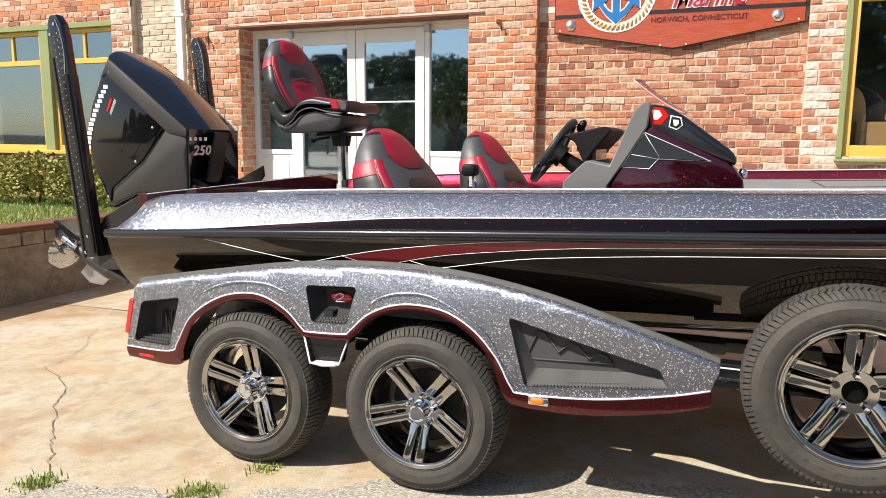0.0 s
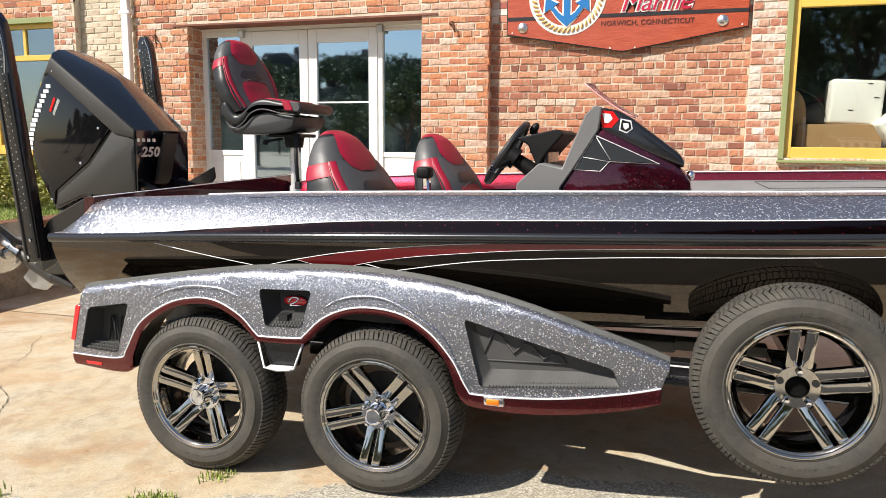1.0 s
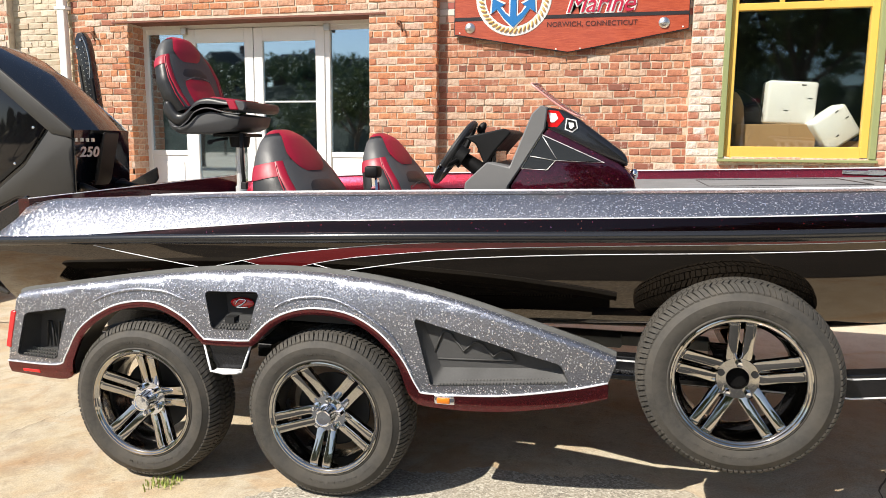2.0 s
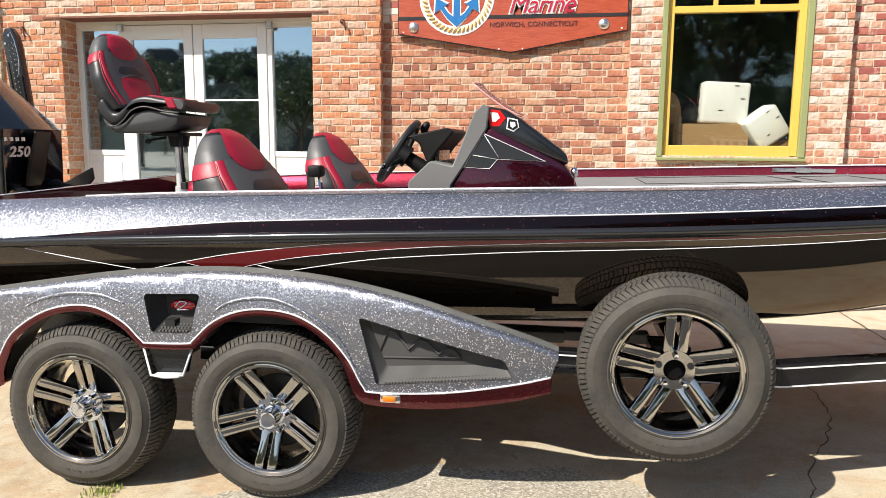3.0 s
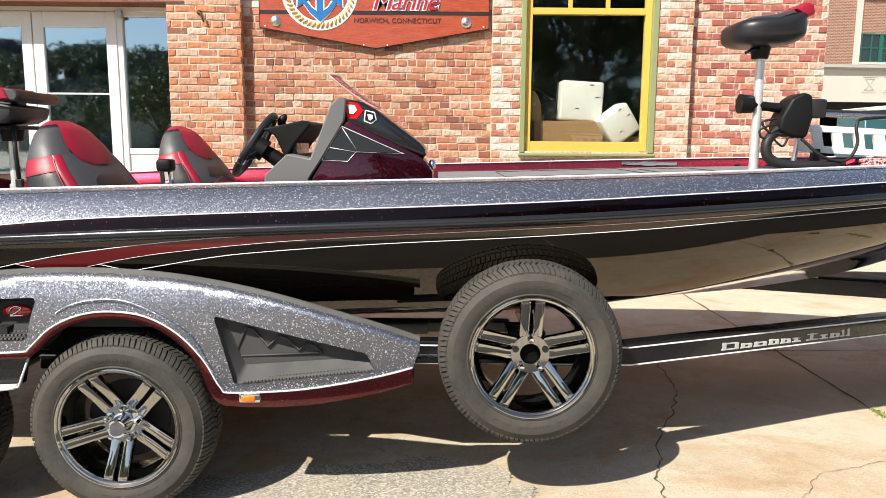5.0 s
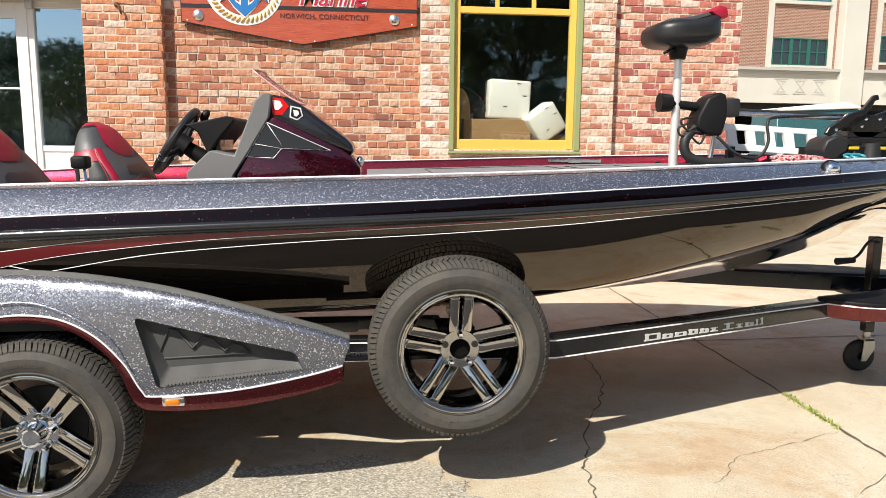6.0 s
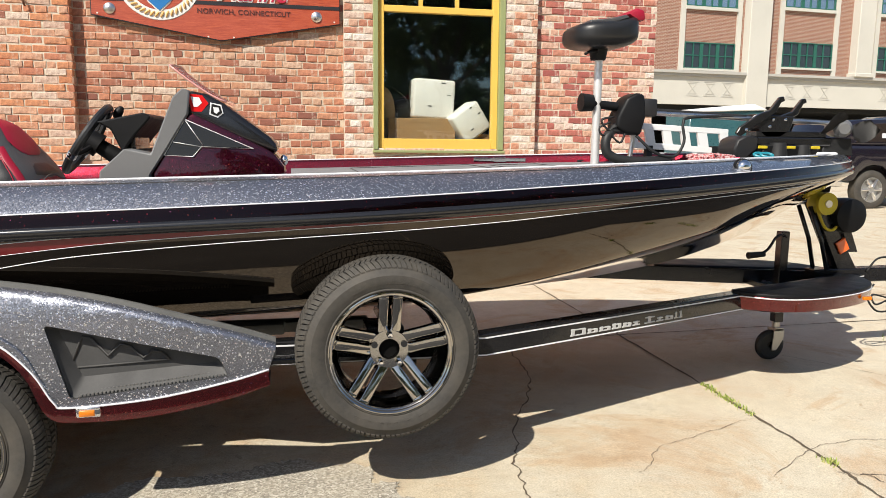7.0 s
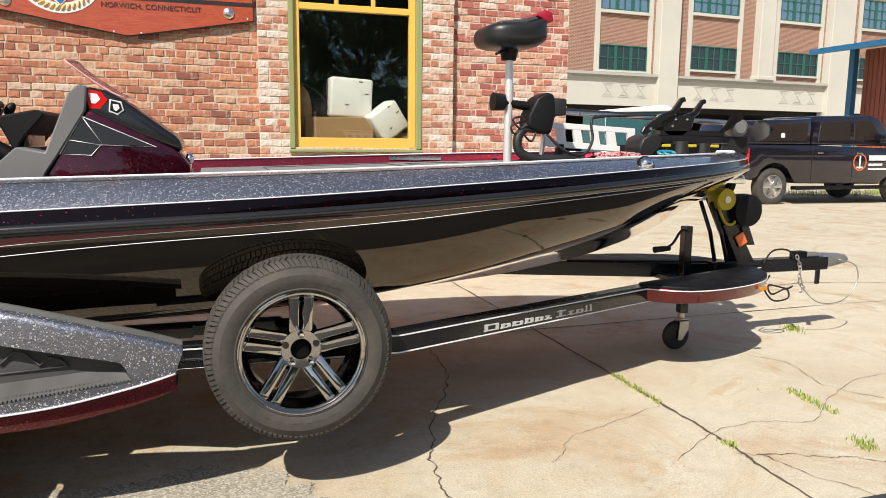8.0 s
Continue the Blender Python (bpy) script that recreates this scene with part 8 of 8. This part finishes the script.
for pts, r, m, label in (
        ([(3.56, CL - 0.05, 0.6), (3.62, CL - 0.06, 0.68), (3.74, CL - 0.06, 0.68), (3.8, CL - 0.05, 0.62)], 0.006, "rubber_black", "black brake hose looped over the tongue"),
        ([(3.62, CL - 0.05, 0.52), (3.56, CL - 0.07, 0.45), (3.63, CL - 0.08, 0.36), (3.74, CL - 0.09, 0.37), (3.73, CL - 0.08, 0.43), (3.62, CL - 0.08, 0.4), (3.6, CL - 0.07, 0.46), (3.74, CL - 0.07, 0.43), (3.8, CL - 0.06, 0.44)], 0.006, "rubber_black", "coiled black wiring lead hanging under the tongue"),
        ([(4.18, CL - 0.05, 0.6), (4.3, CL - 0.07, 0.56), (4.32, CL - 0.08, 0.45), (4.2, CL - 0.09, 0.33), (4.02, CL - 0.08, 0.32), (3.9, CL - 0.07, 0.4), (3.86, CL - 0.06, 0.5)], 0.004, "galvanised", "thin steel breakaway cable in a wide loop")):
    bm = B()
    tube(bm, smooth_line(pts, 8), r, 6)
    solid("trailer_cable", bm, M[m], label, "cable")
bm = B()
box(bm, 4.0, 4.035, CL - 0.05, CL - 0.03, 0.44, 0.545, 0.006)
part("hitch_bracket", bm, M["black_paint"], trailer)

# ---- parking garage across the yard ----
M["precast"] = plain("precast", (0.53, 0.51, 0.45), 0.85, vary=0.1, scale=3)
M["cornice"] = plain("cornice", (0.4, 0.385, 0.35), 0.85, vary=0.1, scale=3)
M["cast"] = plain("cast", (0.46, 0.44, 0.39), 0.85, vary=0.1, scale=3)
M["green_frame"] = plain("green_frame", (0.02, 0.11, 0.08), 0.45, vary=0.1)
# the shade inside the parking levels is painted as a near-black colour
M["garage_shade"] = plain("garage_shade", (0.012, 0.012, 0.012), 0.9, vary=0.2)
k = Mat("garage_brick", (0.36, 0.14, 0.08), 0.9)
tex = k.n.new("ShaderNodeTexBrick")
tex.inputs["Scale"].default_value = 1.0
tex.inputs["Brick Width"].default_value, tex.inputs["Row Height"].default_value, tex.inputs["Mortar Size"].default_value = 0.24, 0.08, 0.012
tex.inputs["Color1"].default_value, tex.inputs["Color2"].default_value, tex.inputs["Mortar"].default_value = (0.3, 0.13, 0.085, 1), (0.22, 0.085, 0.055, 1), (0.42, 0.34, 0.27, 1)
mp = k.n.new("ShaderNodeMapping")
mp.inputs["Rotation"].default_value = (radians(-90), 0, 0)
k.l.new(k.at, mp.inputs["Vector"])
k.l.new(mp.outputs["Vector"], tex.inputs["Vector"])
k.colour(k.mix(k.ramp(k.noise(0.6, 4), [(0.3, 0.0), (0.7, 0.35)]), tex.outputs["Color"], (0.34, 0.19, 0.13)))
M["garage_brick"] = k.m
k = Mat("dark_glass", (0.02, 0.03, 0.035), 0.04, spec=0.9)
M["dark_glass"] = k.m
M["sky_glass"] = plain("sky_glass", (0.42, 0.5, 0.56), 0.05, 0.9, vary=0.1, scale=2)

garage = thing("parking_garage", "brick and pale concrete parking garage across the yard", "building", at=(21.2, 40.0, 0.0))
TH = radians(4.2)
garage.rotation_euler = (0, 0, TH)


def gx(x):
    k = (x - 0.18) / 40.07
    return (x - 21.2) / (math.cos(TH) - k * math.sin(TH))


def gz(x, z):
    return 1.35 + (z - 1.35) * (40.07 + gx(x) * math.sin(TH)) / 40.07


def gbox(name, x0, x1, y0, y1, z0, z1, m, label="", bevel=0.0, parent=None):
    bm = B()
    box(bm, x0, x1, y0, y1, z0, z1, bevel)
    return part(name, bm, M[m], parent or garage, label, 0 if not bevel else 35)


END = gx(56)
gbox("wall", -9, END, 0.3, 0.6, 5.6, 15.5, "garage_brick", "red brick upper storeys")
gbox("roof", -9, END, 0.3, 14, 15.5, 16.0, "cornice")
gbox("deck", -9, END, 0.6, 14, 3.4, 3.7, "garage_shade")
gbox("back_wall", -9, END, 13.8, 14, 0, 15.5, "garage_shade")
gbox("garage_floor", -9, END, 0.4, 14, 0.0, 0.06, "garage_shade")
gbox("spandrel", -9, END, 0.0, 0.35, 3.68, 5.32, "precast", "pale concrete spandrel")
gbox("cornice", -9, END, -0.16, 0.35, 5.32, 5.48, "cornice", "moulded cornice")
gbox("cornice", -9, END, -0.28, 0.35, 5.48, 5.64, "cornice")
for a, b, z0 in ((26.85, 28.27, 0.0), (40.1, 42.0, 0.0), (50.5, 52.5, 0.0), (34.3, 35.4, 5.64)):
    gbox("pilaster", gx(a), gx(b), -0.3, 0.5, z0, 15.5, "precast", "pale concrete pilaster", 0.03)
    if z0:
        gbox("pilaster_base", gx(a) - 0.12, gx(b) + 0.12, -0.4, 0.4, 5.64, 5.9, "precast", bevel=0.04)


def panes_grid(x0, x1, z0, z1, cols, rows, m):
    ob = gbox("window", x0 - 0.06, x1 + 0.06, 0.22, 0.34, z0 - 0.06, z0, "green_frame", "green-framed garage window")
    for a, b, c, d in ((x0 - 0.06, x0, z0, z1), (x1, x1 + 0.06, z0, z1), (x0 - 0.06, x1 + 0.06, z1, z1 + 0.06)):
        gbox("frame", a, b, 0.22, 0.34, c, d, "green_frame", parent=ob)
    for i in range(cols):
        for j in range(rows):
            gbox("pane", x0 + (x1 - x0) * i / cols, x0 + (x1 - x0) * (i + 1) / cols, 0.29, 0.295, z0 + (z1 - z0) * j / rows, z0 + (z1 - z0) * (j + 1) / rows, m, parent=ob)
    for i in range(1, cols):
        w = 0.11 if i % 2 == 0 else 0.035
        x = x0 + (x1 - x0) * i / cols
        gbox("mullion", x - w, x + w, 0.24, 0.32, z0, z1, "green_frame", parent=ob)
    for j in range(1, rows):
        z = z0 + (z1 - z0) * j / rows
        gbox("mullion", x0, x1, 0.245, 0.315, z - 0.03, z + 0.03, "green_frame", parent=ob)


for a, b, lift in ((23.06, 26.24, 0.0), (29.58, 32.92, 0.3), (36.3, 39.5, 0.3), (43.2, 46.5, 0.3), (47.2, 50.0, 0.3)):
    x0, x1 = gx(a), gx(b)
    panes_grid(x0, x1, 5.88 + lift, 7.28 + lift, 6, 2, "dark_glass")
    panes_grid(x0, x1, 9.45 + lift, 11.6, 6, 3, "sky_glass")
    panes_grid(x0, x1, 13.0, 14.8, 6, 2, "dark_glass")
    for s in (x0 - 0.42, x1 + 0.1):
        gbox("strip", s, s + 0.32, 0.2, 0.4, 5.64, 15.5, "precast", "pale concrete strip")
    gbox("sill", x0 - 0.1, x1 + 0.1, 0.14, 0.4, 5.7 + lift, 5.82 + lift, "precast")
    gbox("sill", x0 - 0.1, x1 + 0.1, 0.14, 0.4, 9.2 + lift, 9.38 + lift, "precast")
    for i in range(3):
        c = x0 + (x1 - x0) * (0.14 + 0.36 * i)
        for w, z0, z1 in ((0.42, 5.0, 5.06), (0.42, 4.18, 4.24), (0.3, 4.9, 4.94), (0.3, 4.3, 4.34)):
            own = B()
            box(own, c - w, c + w, -0.02, 0.02, z0, z1)
            part("ornament", own, M["cast"], garage, "cast ornament")
        for s in (-1, 1):
            own = B()
            prism(own, [(c - s * 0.26, 4.36), (c - s * 0.2, 4.36), (c + s * 0.26, 4.88), (c + s * 0.2, 4.88)], "y", -0.02 + 0.002 * s, 0.02)
            part("ornament", own, M["cast"], garage, "cast ornament")

# ---- white van before the garage ----
van = thing("box_van", "white-roofed box van parked before the garage", "van")
M["van_teal"] = plain("van_teal", (0.03, 0.1, 0.115), 0.3, coat=0.5)
bm = B()
prism(bm, [(16.3, 2.75), (19.3, 3.05), (20.0, 2.8), (16.4, 2.65)], "y", 27.8, 30.0, 0.03)
part("roof", bm, M["white_paint"], van, "white roof")
bm = B()
prism(bm, [(16.4, 0.5), (20.1, 0.5), (20.1, 1.5), (19.9, 2.8), (16.4, 2.7)], "y", 27.9, 29.9, 0.05)
part("body", bm, M["van_teal"], van, "teal body")
for x in (17.2, 19.3):
    bm = B()
    lathe(bm, [(0.05, 0), (0.38, 0), (0.4, 0.05), (0.4, 0.22), (0.05, 0.22)], 20, pose(x, 27.85, 0.4))
    part("wheel", bm, M["rubber_black"], van)

# ---- pickup truck ----
M["truck_paint"] = plain("truck_paint", (0.012, 0.009, 0.016), 0.15, 0.2, 1.0, vary=0.15, scale=2)
truck = thing("pickup_truck", "dark pickup truck with a bed cap, parked", "truck")
TY = 13.2
arch = lambda c: [(c + 0.52 * math.cos(a), 0.44 + 0.52 * math.sin(a)) for a in [math.pi * (1 - i / 8) for i in range(9)]]
bm = B()
prism(bm, [(11.42, 1.0), (11.44, 0.72), (11.55, 0.6)] + [p for p in arch(12.2) if p[1] > 0.55] + [(12.8, 0.5), (15.2, 0.47)] + [p for p in arch(15.95) if p[1] > 0.55] + [(16.55, 0.55), (17.0, 0.6), (17.05, 1.0), (16.9, 1.2), (15.6, 1.3), (13.3, 1.36), (11.44, 1.36)], "y", TY, TY + 1.95, 0.03, 2)
part("body", bm, M["truck_paint"], truck, "dark navy body")
bm = B()
prism(bm, [(11.45, 1.37), (11.6, 1.83), (11.72, 1.89), (13.18, 1.96), (13.2, 1.37)], "y", TY + 0.06, TY + 1.89, 0.04, 2)
part("bed_cap", bm, M["truck_paint"], truck, "dark bed cap")
bm = B()
prism(bm, [(13.24, 1.36), (13.3, 1.93), (13.45, 2.02), (14.9, 2.06), (15.2, 1.98), (15.75, 1.36)], "y", TY + 0.08, TY + 1.87, 0.05, 2)
part("cab", bm, M["truck_paint"], truck, "dark cab")
M["truck_glass"] = Mat("truck_glass", (0.03, 0.022, 0.02), 0.04, spec=0.9).m
for poly, nm in (([(11.72, 1.42), (11.8, 1.8), (13.08, 1.87), (13.1, 1.45)], "cap_window"), ([(13.42, 1.44), (13.46, 1.88), (14.32, 1.94), (14.36, 1.47)], "rear_window"), ([(14.46, 1.47), (14.44, 1.94), (14.92, 1.95), (15.35, 1.48)], "front_window")):
    bm = B()
    prism(bm, poly, "y", TY + (0.05 if nm == "cap_window" else 0.07), TY + 0.1, 0.01)
    part(nm, bm, M["truck_glass"], truck, "dark tinted window")
for x in (13.22, 14.4, 15.5):
    bm = B()
    box(bm, x - 0.008, x + 0.008, TY - 0.003, TY + 0.01, 0.55, 1.36)
    part("door_seam", bm, M["rubber_black"], truck)
for x in (13.35, 14.5):
    bm = B()
    box(bm, x, x + 0.16, TY - 0.03, TY + 0.01, 1.16, 1.21, 0.01)
    part("door_handle", bm, M["chrome"], truck, "chrome door handle")
bm = B()
box(bm, 12.75, 15.4, TY - 0.1, TY + 0.1, 0.36, 0.44, 0.02)
part("running_board", bm, M["black_plastic"], truck, "black running board")
bm = B()
box(bm, 11.22, 11.5, TY + 0.05, TY + 1.9, 0.5, 0.72, 0.04, 2)
part("bumper", bm, M["chrome"], truck, "chrome rear bumper")
bm = B()
box(bm, 11.40, 11.5, TY - 0.012, TY + 0.15, 0.92, 1.28, 0.02)
part("tail_light", bm, M["red_lens"], truck, "red tail light")
bm = B()
box(bm, 15.0, 15.25, TY - 0.18, TY + 0.02, 1.42, 1.64, 0.04, 2)
part("mirror", bm, M["truck_paint"], truck, "door mirror")
for x, y, turn in ((12.2, TY + 0.02, 0), (15.95, TY + 0.02, 0), (12.2, TY + 1.93, 180), (15.95, TY + 1.93, 180)):
    bm = B()
    lathe(bm, [(0.25, 0.02), (0.28, 0.0), (0.36, 0.0), (0.41, 0.03), (0.42, 0.1), (0.41, 0.22), (0.25, 0.25)], 36, pose(x, y, 0.43, 0, 0, turn))
    tyre = part("wheel", bm, M["tyre"], truck, "black tyre")
    bm = B()
    lathe(bm, [(0.001, 0.015), (0.07, 0.012), (0.08, 0.05), (0.23, 0.08), (0.25, 0.01), (0.27, 0.01)], 24, pose(x, y, 0.43, 0, 0, turn))
    part("rim", bm, M["galvanised"], tyre, "dull alloy rim")
    for i in range(6):
        bm = B()
        a = i * math.pi / 3
        tube(bm, [(0.06 * math.cos(a), 0.02, 0.06 * math.sin(a)), (0.25 * math.cos(a), 0.03, 0.25 * math.sin(a))], 0.03, 6)
        bmesh.ops.transform(bm, matrix=pose(x, y, 0.43, 0, 0, turn), verts=bm.verts)
        part("spoke", bm, M["steel"], tyre, "alloy spoke")
bm = B()
lathe(bm, [(0.17, -0.004), (0.2, -0.004), (0.2, 0.002), (0.17, 0.002)], 28, pose(14.62, TY, 0.98), closed=True)
part("door_emblem", bm, M["orange_reflector"], truck, "orange ring on the door")
bm = B()
box(bm, 14.6, 14.64, TY - 0.006, TY, 0.83, 1.13)
box(bm, 14.53, 14.71, TY - 0.007, TY, 0.84, 0.88)
part("door_emblem", bm, M["stripe_white"], truck, "white mark on the door")
for z, x1, h in ((1.02, 15.6, 0.12), (0.9, 15.3, 0.05), (0.8, 15.5, 0.04)):
    bm = B()
    box(bm, 14.88, x1, TY - 0.005, TY + 0.004, z, z + h)
    part("door_bar", bm, M["stripe_white"], truck, "pale bar on the door")
bm = B()
box(bm, 12.35, 12.45, TY + 0.04, TY + 0.07, 1.52, 1.62)
part("sticker", bm, M["stripe_white"], truck, "small white sticker")

# ---- blue canopy beside the truck ----
M["blue_metal"] = plain("blue_metal", (0.02, 0.13, 0.26), 0.4, 0.0, 0.3, vary=0.1, scale=3)
M["red_siding"] = plain("red_siding", (0.3, 0.09, 0.05), 0.6, vary=0.12, scale=4)
shed = thing("canopy_shed", "shed with a blue metal roof and red-brown siding", "shed")
bm = B()
prism(bm, [(21.3, 4.62), (21.3, 4.78), (27.0, 5.6), (27.0, 5.44)], "y", 12.5, 22.0, 0.02)
part("roof", bm, M["blue_metal"], shed, "blue metal roof")
bm = B()
for i in range(20):
    y = 12.6 + i * 0.49
    prism(bm, [(21.28, 4.78), (27.0, 5.6), (27.0, 5.64), (21.28, 4.82)], "y", y, y + 0.04)
part("roof_rib", bm, M["blue_metal"], shed)
for y in (21.4, 17.0, 13.0):
    bm = B()
    box(bm, 22.7, 22.95, y - 0.12, y + 0.12, 0, 4.85, 0.02)
    part("post", bm, M["blue_metal"], shed, "blue steel post")
bm = B()
for i in range(44):
    y = 12.6 + i * 0.2
    prism(bm, [(23.3, y), (23.27, y + 0.05), (23.27, y + 0.12), (23.3, y + 0.17), (23.34, y + 0.17), (23.34, y)], "z", 0, 4.85)
part("siding", bm, M["red_siding"], shed, "red-brown ribbed siding")

# ---- folded ladder on the far side of the bow ----
lad = thing("folded_ladder", "white perforated folding ladder lying on the bow", "ladder")
LY = CL + 0.42
tilt = lambda x: 1.475 - (x - 2.17) * 0.042
bm = B()
prism(bm, [(2.16, 1.448), (2.86, 1.418), (2.86, 1.452), (2.14, 1.488)], "y", LY - 0.012, LY + 0.012, 0.003)
part("rail", bm, M["white_paint"], lad, "white upper rail")
bm = B()
prism(bm, [(2.24, 1.328), (2.86, 1.293), (2.86, 1.33), (2.22, 1.37)], "y", LY - 0.012, LY + 0.012, 0.003)
part("rail", bm, M["white_paint"], lad, "white lower rail")
for x, w in ((2.18, 0.045), (2.28, 0.06), (2.40, 0.058), (2.525, 0.058), (2.64, 0.066), (2.795, 0.06)):
    bm = B()
    prism(bm, [(x + 0.03, 1.33 - (x - 2.2) * 0.04), (x + w + 0.03, 1.33 - (x - 2.2) * 0.04), (x + w, 1.47 - (x - 2.17) * 0.042), (x, 1.47 - (x - 2.17) * 0.042)], "y", LY - 0.011, LY + 0.011, 0.002)
    part("rung", bm, M["white_paint"], lad, "white flat rung")
for x in (2.3, 2.75):
    bm = B()
    box(bm, x, x + 0.04, LY - 0.02, LY + 0.02, top_z(x) - 0.052, 1.345)
    part("foot", bm, M["rubber_black"], lad)

# ---- trees and a house across the street, seen in the glass ----
def tree(x, y, h, seed, spread=0.36):
    rnd = random.Random(seed)
    ob = thing("street_tree", "broad green leafy tree across the street", "tree", "trees across the street")
    bm = B()
    limbs = []
    rod(bm, (x, y, -0.2), (x, y, h * 0.4), h * 0.025, h * 0.017, 8)
    for i in range(7):
        a = i * 0.9 + rnd.uniform(-0.3, 0.3)
        z0 = h * rnd.uniform(0.25, 0.42)
        tip = Vector((x + math.cos(a) * h * spread * rnd.uniform(0.4, 0.8), y + math.sin(a) * h * spread * rnd.uniform(0.4, 0.8), h * rnd.uniform(0.5, 0.85)))
        rod(bm, (x, y, z0), tip, h * 0.012, h * 0.004, 6)
        limbs.append(tip)
    part("trunk", bm, M["bark"], ob)
    limbs += [Vector((x, y, h * 0.75)), Vector((x, y, h * 0.9))]
    clumps = [(c + Vector((rnd.uniform(-1, 1), rnd.uniform(-1, 1), rnd.uniform(-0.6, 0.9))) * h * 0.1, h * rnd.uniform(0.07, 0.14)) for c in limbs for _ in range(5)]

    def spot(r):
        c, s = r.choice(clumps)
        v = Vector((r.gauss(0, 1), r.gauss(0, 1), r.gauss(0, 0.8)))
        return c + v.normalized() * s * r.random() ** 0.4
    me = leaf_cloud(4200, spot, h * 0.034, seed)
    me.materials.append(M["tree_leaf"])
    crown = new("crown", me)
    crown.parent = ob


for n, (x, y, h) in enumerate([(-46, -40, 6.5), (-38, -50, 5.0), (-22, -20, 5.6), (-29, -47, 4.6), (-10.6, -13, 4.4), (-9, -38, 5.5), (-2, -42, 6.5), (4, -33, 13), (9, -27, 14), (14, -31, 15), (20, -27, 14.5), (26, -30, 15.5), (33, -27, 14), (40, -31, 16), (48, -29, 15), (58, -33, 16)]):
    tree(x, y, h, 50 + n)
def street_house(x, y, z, w, h, label):
    """A plain house with a hipped roof, chimney and windows, its front towards the yard."""
    ob = thing("street_house", label, "house", "houses across the street")
    bm = B()
    box(bm, x - w / 2, x + w / 2, y - 8, y, z, z + h)
    part("wall", bm, M["house_wall"], ob, "dull brick wall")
    bm = B()
    prism(bm, [(x - w / 2 - 0.5, z + h), (x + w / 2 + 0.5, z + h), (x + w * 0.25, z + h * 1.32), (x - w * 0.25, z + h * 1.32)], "y", y - 8.5, y + 0.5)
    part("roof", bm, M["slate"], ob, "dark slate roof")
    bm = B()
    box(bm, x + w * 0.12, x + w * 0.12 + 0.9, y - 4.5, y - 3.5, z + h, z + h * 1.55)
    part("chimney", bm, M["house_wall"], ob)
    for i in range(4):
        for j in range(2):
            bm = B()
            a = x - w / 2 + w * (i + 0.5) / 4
            box(bm, a - 0.5, a + 0.5, y - 0.05, y + 0.06, z + h * (0.22 + 0.42 * j), z + h * (0.22 + 0.42 * j) + 1.5)
            part("window", bm, M["dark_glass"], ob)


M["house_wall"] = plain("house_wall", (0.12, 0.075, 0.055), 0.9, vary=0.25, scale=2)
M["slate"] = plain("slate", (0.05, 0.052, 0.055), 0.8, vary=0.2, scale=3)
for x, y, z, w, h in ((-60, -88, 7.0, 7.0, 6.0), (-49, -90, 7.5, 7.5, 5.4), (-36, -86, 7.0, 9.0, 4.8)):
    street_house(x, y, z, w, h, "dull brick house with a slate roof across the street")


def hill_z(x, y):
    """The wooded rise across the street."""
    up = min(1.0, max(0.0, (-62 - y) / 26))
    return (0.25 + 0.75 * min(1.0, max(0.0, (x + 84) / 18))) * (9.0 + 2.2 * noise.noise(Vector((x * 0.035, 3.1, 0))) + 1.2 * noise.noise(Vector((x * 0.14, y * 0.16, 2)))) * math.sin(up * math.pi / 2) - 0.2


k = Mat("hillside", (0.05, 0.07, 0.02), 0.95)
k.colour(k.ramp(k.noise(0.25, 6, 0.75), [(0.3, (0.05, 0.06, 0.035)), (0.6, (0.09, 0.1, 0.06)), (0.8, (0.14, 0.15, 0.09))]))
k.bump(k.noise(0.6, 6, 0.8), 1.0, 1.5)
M["hillside"] = k.m
bm = B()
loft(bm, [[Vector((-170 + i * 6, -62 - j * 5, hill_z(-170 + i * 6, -62 - j * 5))) for i in range(56)] for j in range(12)], closed=False)
bmesh.ops.recalc_face_normals(bm, faces=bm.faces)
solid("wooded_hill", bm, M["hillside"], "low wooded hill behind the street", "hill", kind="structure", smooth=80)


def wood_spot(r):
    """Clumps of leaves that make up crowns all over the rise."""
    c = r.randrange(620)
    q = random.Random(c)
    x, y, w = q.uniform(-78, 90), -62 - 30 * q.random() ** 0.8, q.uniform(0.9, 1.9)
    u, v = r.uniform(0, 6.28), r.uniform(-0.5, 1)
    g = math.sqrt(1 - v * v) * r.uniform(0.6, 1.05) * (1 + 0.2 * math.sin(u * 5 + c))
    return x + w * g * math.cos(u), y + w * g * math.sin(u), hill_z(x, y) + 1.0 + w * (1 + v * r.uniform(0.7, 1.1))


me = leaf_cloud(42000, wood_spot, 0.5, 77)
me.materials.append(M["tree_leaf"])
tagged(new("far_woods", me), "dark green woods on the far rise", "woods", kind="stuff")
brickwork()
